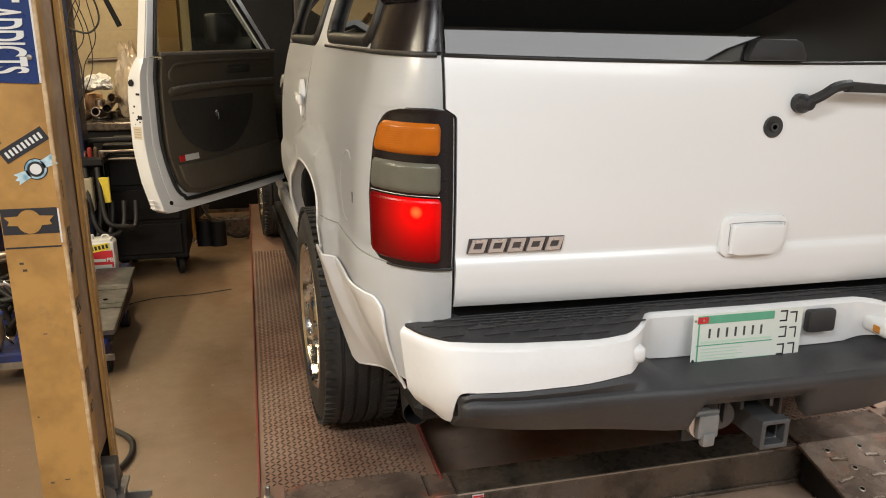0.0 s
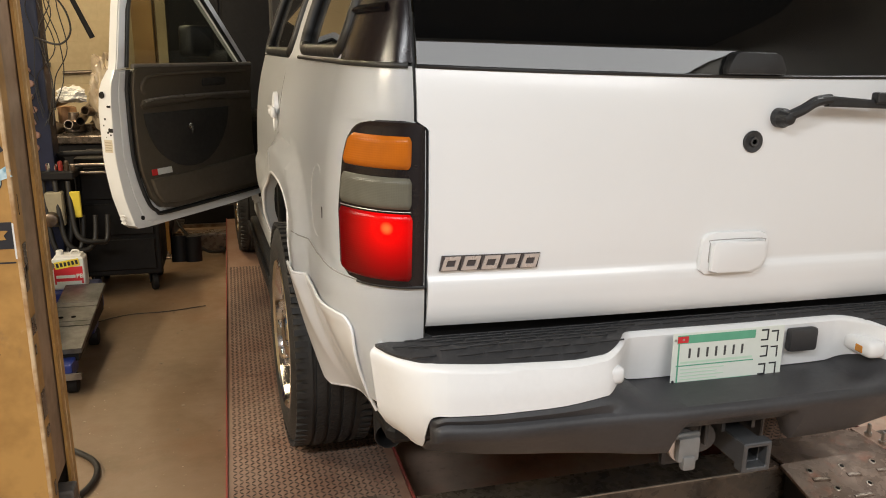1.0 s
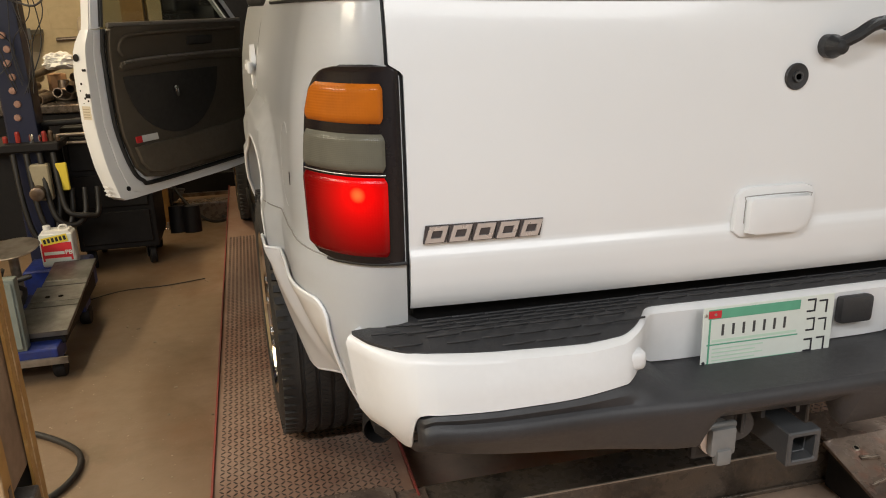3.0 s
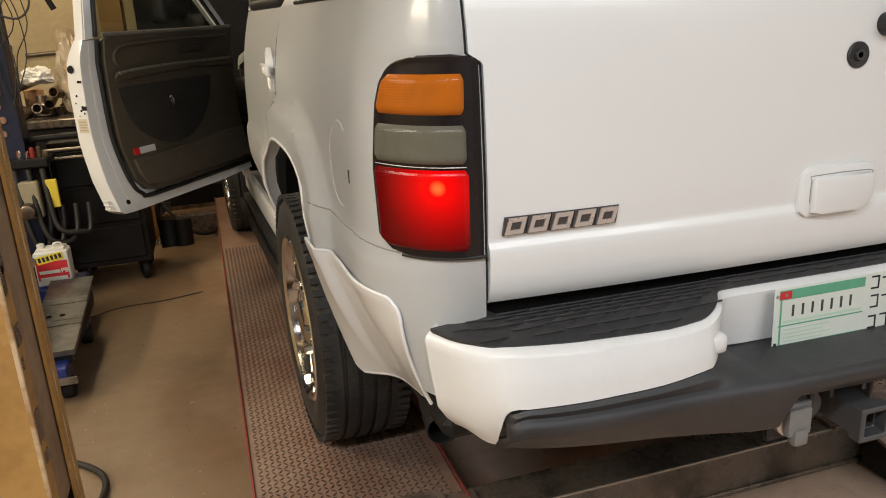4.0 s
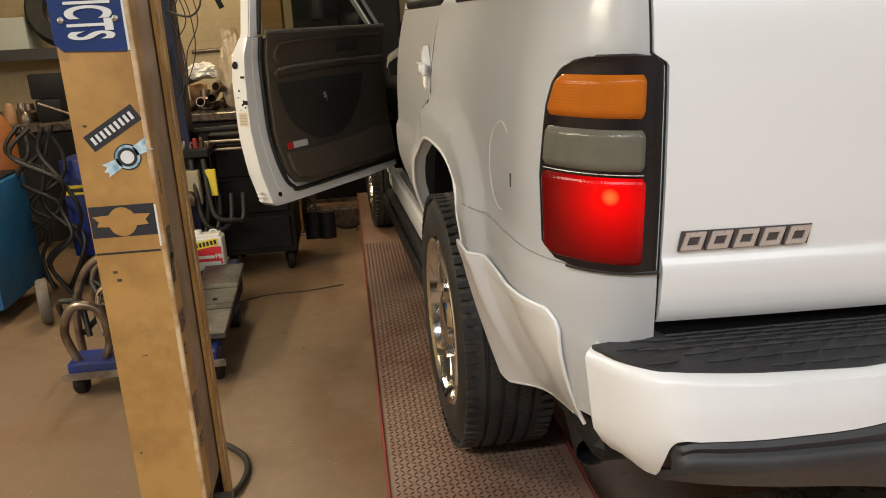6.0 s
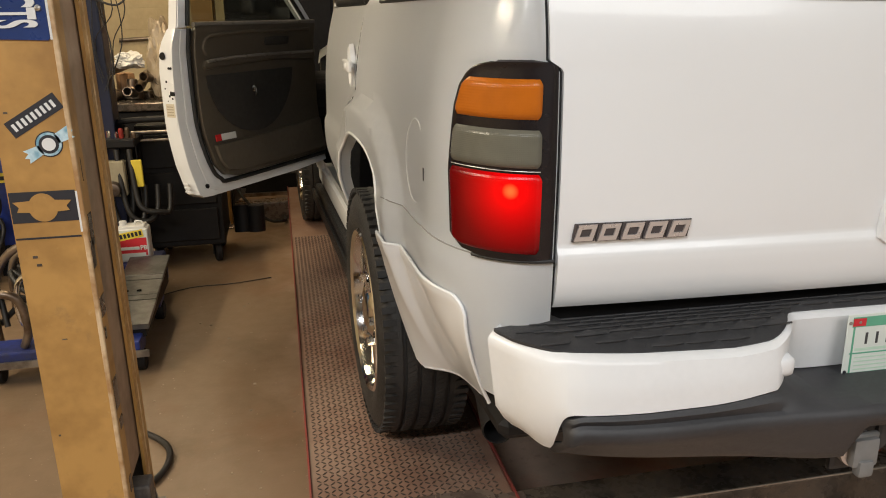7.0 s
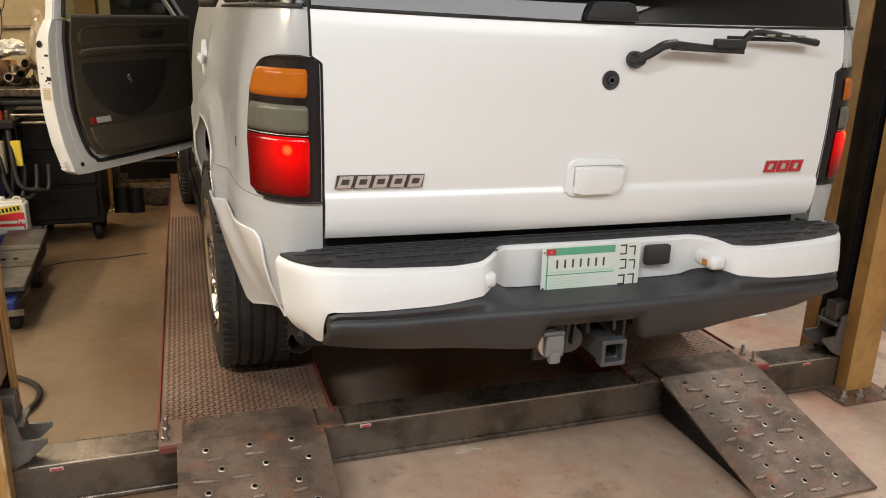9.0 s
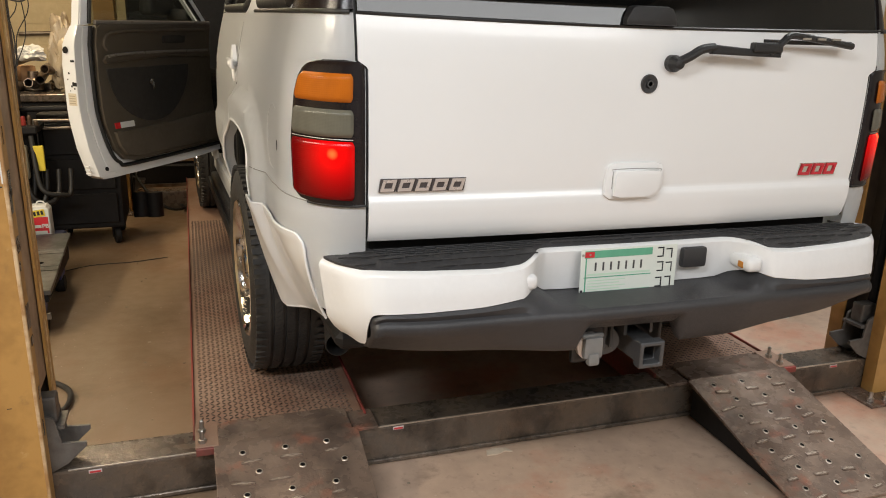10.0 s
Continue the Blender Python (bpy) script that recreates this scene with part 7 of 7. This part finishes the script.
# tools on the far left of the bench
random.seed(14)
for k in range(9):
    x = -3.1 + k * 0.17 + random.uniform(-0.03, 0.03)
    bm = bmesh.new()
    r, h = random.uniform(0.03, 0.06), random.uniform(0.05, 0.16)
    lathe(bm, [(r, 0.96), (r * 1.05, 0.96 + h * 0.3), (r * 0.8, 0.96 + h * 0.8), (r * 0.5, 0.96 + h)], Matrix.Translation((x, 6.35 + random.uniform(0, 0.2), 0)), 12)
    solid("tin_can", bm, random.choice((PIPE_STEEL, WOOD, RED_ENAMEL, BLACK_METAL)), "small dirty tin on the workbench", "can", group="tins on the bench", smooth=40)
vise = thing("bench_vise", -2.25, 6.4, 0.96, "dark bench vise on the workbench", "vise")
part("body", boxed(-2.34, -2.16, 6.3, 6.5, 0.96, 1.12, 0.02, 2), BLACK_METAL, vise, "", 50)
part("jaw", boxed(-2.38, -2.12, 6.36, 6.42, 1.12, 1.30, 0.015, 2), BLACK_METAL, vise, "", 50)
part("tommy_bar", tubed([(-2.30, 6.26, 1.10), (-2.05, 6.26, 0.99)], 0.01, 8, 0), PIPE_STEEL, vise, "", 60)
shelf = thing("wall_shelf", -3.0, 8.3, 1.35, "grey wall shelf with boxes and a dark round tyre", "shelf")
part("board", boxed(-4.1, -1.7, 8.1, 8.58, 1.40, 1.44), FRAME_STEEL, shelf)
part("front_lip", boxed(-4.1, -1.7, 8.08, 8.098, 1.36, 1.46), FRAME_STEEL, shelf)
bm = bmesh.new()
lathe(bm, [(0.18, -0.1), (0.31, -0.11), (0.34, -0.05), (0.34, 0.05), (0.31, 0.11), (0.18, 0.1)], Matrix.Translation((-2.65, 8.3, 1.78)) @ pose(0, 0, 0, 80, 0, 10), 40, True)
bmesh.ops.recalc_face_normals(bm, faces=bm.faces[:])
solid("spare_tyre", bm, TYRE, "black tyre standing on the wall shelf", "tyre", smooth=40)
solid("carton", boxed(-3.35, -2.98, 8.15, 8.5, 1.44, 1.74, 0.005, 1), PAPER, "white carton on the wall shelf", "box")

# gas welding trolley and blue cabinet
welder = thing("blue_cabinet", -2.35, 4.8, 0, "bright blue welding machine cabinet on wheels", "welder")
part("cabinet", boxed(-2.75, -2.08, 4.62, 5.25, 0.10, 0.78, 0.03, 2), BLUE_WELDER, welder, "", 50)
part("top_panel", boxed(-2.72, -2.11, 4.65, 5.22, 0.78, 0.80, 0.01, 1), BLACK_METAL, welder)
for wx in (-2.0, -2.75):
    bm = bmesh.new()
    lathe(bm, [(0.06, -0.03), (0.12, -0.03), (0.13, -0.015), (0.13, 0.015), (0.12, 0.03), (0.06, 0.03)], Matrix.Translation((wx + 0.12, 4.66, 0.13)) @ pose(0, 0, 0, 0, 90, 20), 28, True)
    bmesh.ops.recalc_face_normals(bm, faces=bm.faces[:])
    wl = part("wheel", bm, material("grey_wheel", (0.14, 0.12, 0.10), 0.6), welder, "grey rubber trolley wheel", 40)
    bm = bmesh.new()
    lathe(bm, [(0.062, -0.012), (0.062, 0.012)], Matrix.Translation((wx + 0.12, 4.66, 0.13)) @ pose(0, 0, 0, 0, 90, 20), 20)
    part("hub", bm, PIPE_STEEL, wl)
cyl = thing("gas_cylinder", -2.36, 5.6, 0, "orange gas cylinder with a grey cap", "cylinder")
bm = bmesh.new()
lathe(bm, [(0.11, 0.01), (0.12, 0.03), (0.12, 0.95), (0.10, 1.05), (0.05, 1.11)], Matrix.Translation((-2.36, 5.6, 0)), 28)
part("body", bm, ORANGE, cyl, "", 40)
bm = bmesh.new()
lathe(bm, [(0.05, 1.10), (0.06, 1.13), (0.06, 1.21), (0.03, 1.26)], Matrix.Translation((-2.36, 5.6, 0)), 18)
part("cap", bm, PIPE_STEEL, cyl, "", 40)
box2 = thing("blue_box", -1.75, 5.4, 0, "tall dark blue machine box with a yellow label", "machine")
part("body", boxed(-1.90, -1.68, 5.3, 5.55, 0.20, 0.82, 0.015, 2), BLUE_JACK, box2, "", 50)
part("label", boxed(-1.885, -1.695, 5.297, 5.2995, 0.60, 0.66), YELLOW_INK, box2)
part("label_bars", boxed(-1.87, -1.71, 5.2955, 5.2965, 0.615, 0.64), BLACK_INK, box2)
part("stand", boxed(-1.88, -1.70, 5.32, 5.53, 0.0, 0.20), BLACK_METAL, box2)
random.seed(5)
for k in range(7):
    x, y = -1.98 + random.uniform(-0.08, 0.12), 5.15 + random.uniform(-0.05, 0.1)
    pts = [(x, y, 1.05)]
    for j in range(5):
        pts.append((x + random.uniform(-0.14, 0.14), y + random.uniform(-0.05, 0.05), 0.9 - 0.17 * j))
    pts.append((x + random.uniform(-0.1, 0.1), y, 0.02))
    tagged(part("welding_hose", tubed(pts, 0.013, 7, 5), RUBBER_HOSE, None, "", 60), "black hose hanging beside the welding trolley", "hose", "hanging hoses")
# hoses on the floor
tagged(part("floor_hose", tubed([(-0.95, 3.25, 0.015), (-0.75, 3.12, 0.013), (-0.60, 2.96, 0.013), (-0.58, 2.80, 0.013), (-0.66, 2.66, 0.013), (-0.85, 2.55, 0.013), (-1.2, 2.5, 0.013)], 0.012, 8, 6), RUBBER_HOSE, None, "", 60), "dark air hose lying on the concrete floor", "hose")
tagged(part("floor_cable", tubed([(-0.95, 4.6, 0.008), (-0.7, 4.78, 0.006), (-0.45, 4.80, 0.006), (-0.22, 4.86, 0.006)], 0.003, 6, 5), RUBBER_HOSE, None, "", 60), "thin cable lying on the floor", "cable")
tagged(part("coiled_cable", tubed([(-0.55, 6.35, 0.45), (-0.42, 6.2, 0.22), (-0.25, 6.1, 0.06), (-0.12, 6.15, 0.03), (-0.15, 6.3, 0.03), (-0.35, 6.35, 0.03), (-0.5, 6.3, 0.05), (-0.48, 6.2, 0.3)], 0.012, 8, 6), RUBBER_HOSE, None, "", 60), "black cable looped on the floor by the lift", "cable")
# plywood sheets at the far end
sheet = thing("plywood_stack", 0.0, 7.4, 0, "plywood boards and a dark steel channel across the far end", "boards")
part("board", boxed(-0.75, 0.6, 7.3, 7.34, 0.22, 0.62), WOOD, sheet, "plywood board")
part("channel", boxed(-0.75, 0.6, 7.22, 7.30, 0.0, 0.20, 0.01, 1), BLACK_METAL, sheet, "dark steel channel")
part("rail", boxed(-0.75, 0.6, 7.18, 7.215, 0.0, 0.03), PIPE_STEEL, sheet)

chest = thing("tall_cabinet", -0.1, 7.9, 0, "tall black metal cabinet against the far wall", "cabinet")
part("body", boxed(-0.52, 0.45, 7.65, 8.3, 0.0, 2.15, 0.02, 2), BLACK_METAL, chest)
for k in range(2):
    part("cabinet_door", boxed(-0.50 + k * 0.475, -0.05 + k * 0.475, 7.635, 7.649, 0.06, 2.10, 0.006, 1), BLACK_METAL, chest)
    part("handle", boxed(-0.09 + k * 0.08, -0.07 + k * 0.08, 7.615, 7.634, 1.0, 1.16, 0.004, 1), PIPE_STEEL, chest)

# ---- right side, beyond the far post ----
bm = bmesh.new()
prism(bm, [(-0.12, -0.07), (0.11, -0.09), (0.13, 0.05), (-0.09, 0.08)], 0.002, Matrix.Translation((3.02, 2.95, 0.001)))
solid("paper_sheet", bm, PAPER, "dirty white paper scrap on the floor", "paper")
bm = boxed(2.75, 3.45, 3.6, 4.1, 0.0, 0.38, 0.01, 1)
solid("wooden_box", bm, material("dark_brown_box", (0.10, 0.07, 0.04), 0.7, mix=0.4), "low dark brown wooden box against the wall", "box")
solid("dark_cabinet", boxed(3.05, 3.55, 3.3, 4.6, 1.15, 2.1, 0.02, 2), material("dark_green_metal", (0.02, 0.028, 0.022), 0.5, mix=0.3), "dark green metal cabinet hung on the wall", "cabinet")
tagged(part("wall_conduit", tubed([(3.57, 1.2, 0.32), (3.57, 2.4, 0.30), (3.57, 4.5, 0.30)], 0.012, 8, 2), BLACK_METAL, None, "", 60), "dark conduit along the block wall", "pipe")
# leaf of debris on the floor by the beam, and specks
random.seed(44)
bm = bmesh.new()
prism(bm, [(0.96, 1.99), (1.0, 1.985), (1.04, 2.0), (1.065, 1.99), (1.05, 2.02), (1.0, 2.03), (0.97, 2.02)], 0.004, Matrix())
solid("debris_flake", bm, material("pale_flake", (0.55, 0.46, 0.36), 0.7, mix=0.3), "pale flake of debris on the concrete", "debris")
bm = bmesh.new()
for k in range(100):
    x, y, s = random.uniform(-0.5, 2.4), random.uniform(0.6, 2.0), random.uniform(0.002, 0.006)
    if k > 70:
        x, y = random.uniform(-0.7, -0.1), random.uniform(2.3, 5.0)
    box(bm, x - s, x + s * random.uniform(0.4, 2), y - s, y + s, 0, s * 0.6)
solid("floor_grit", bm, material("pale_grit", (0.36, 0.29, 0.21), 0.7, mix=0.5, grain=9), "small grit scattered on the floor", "grit", "stuff")
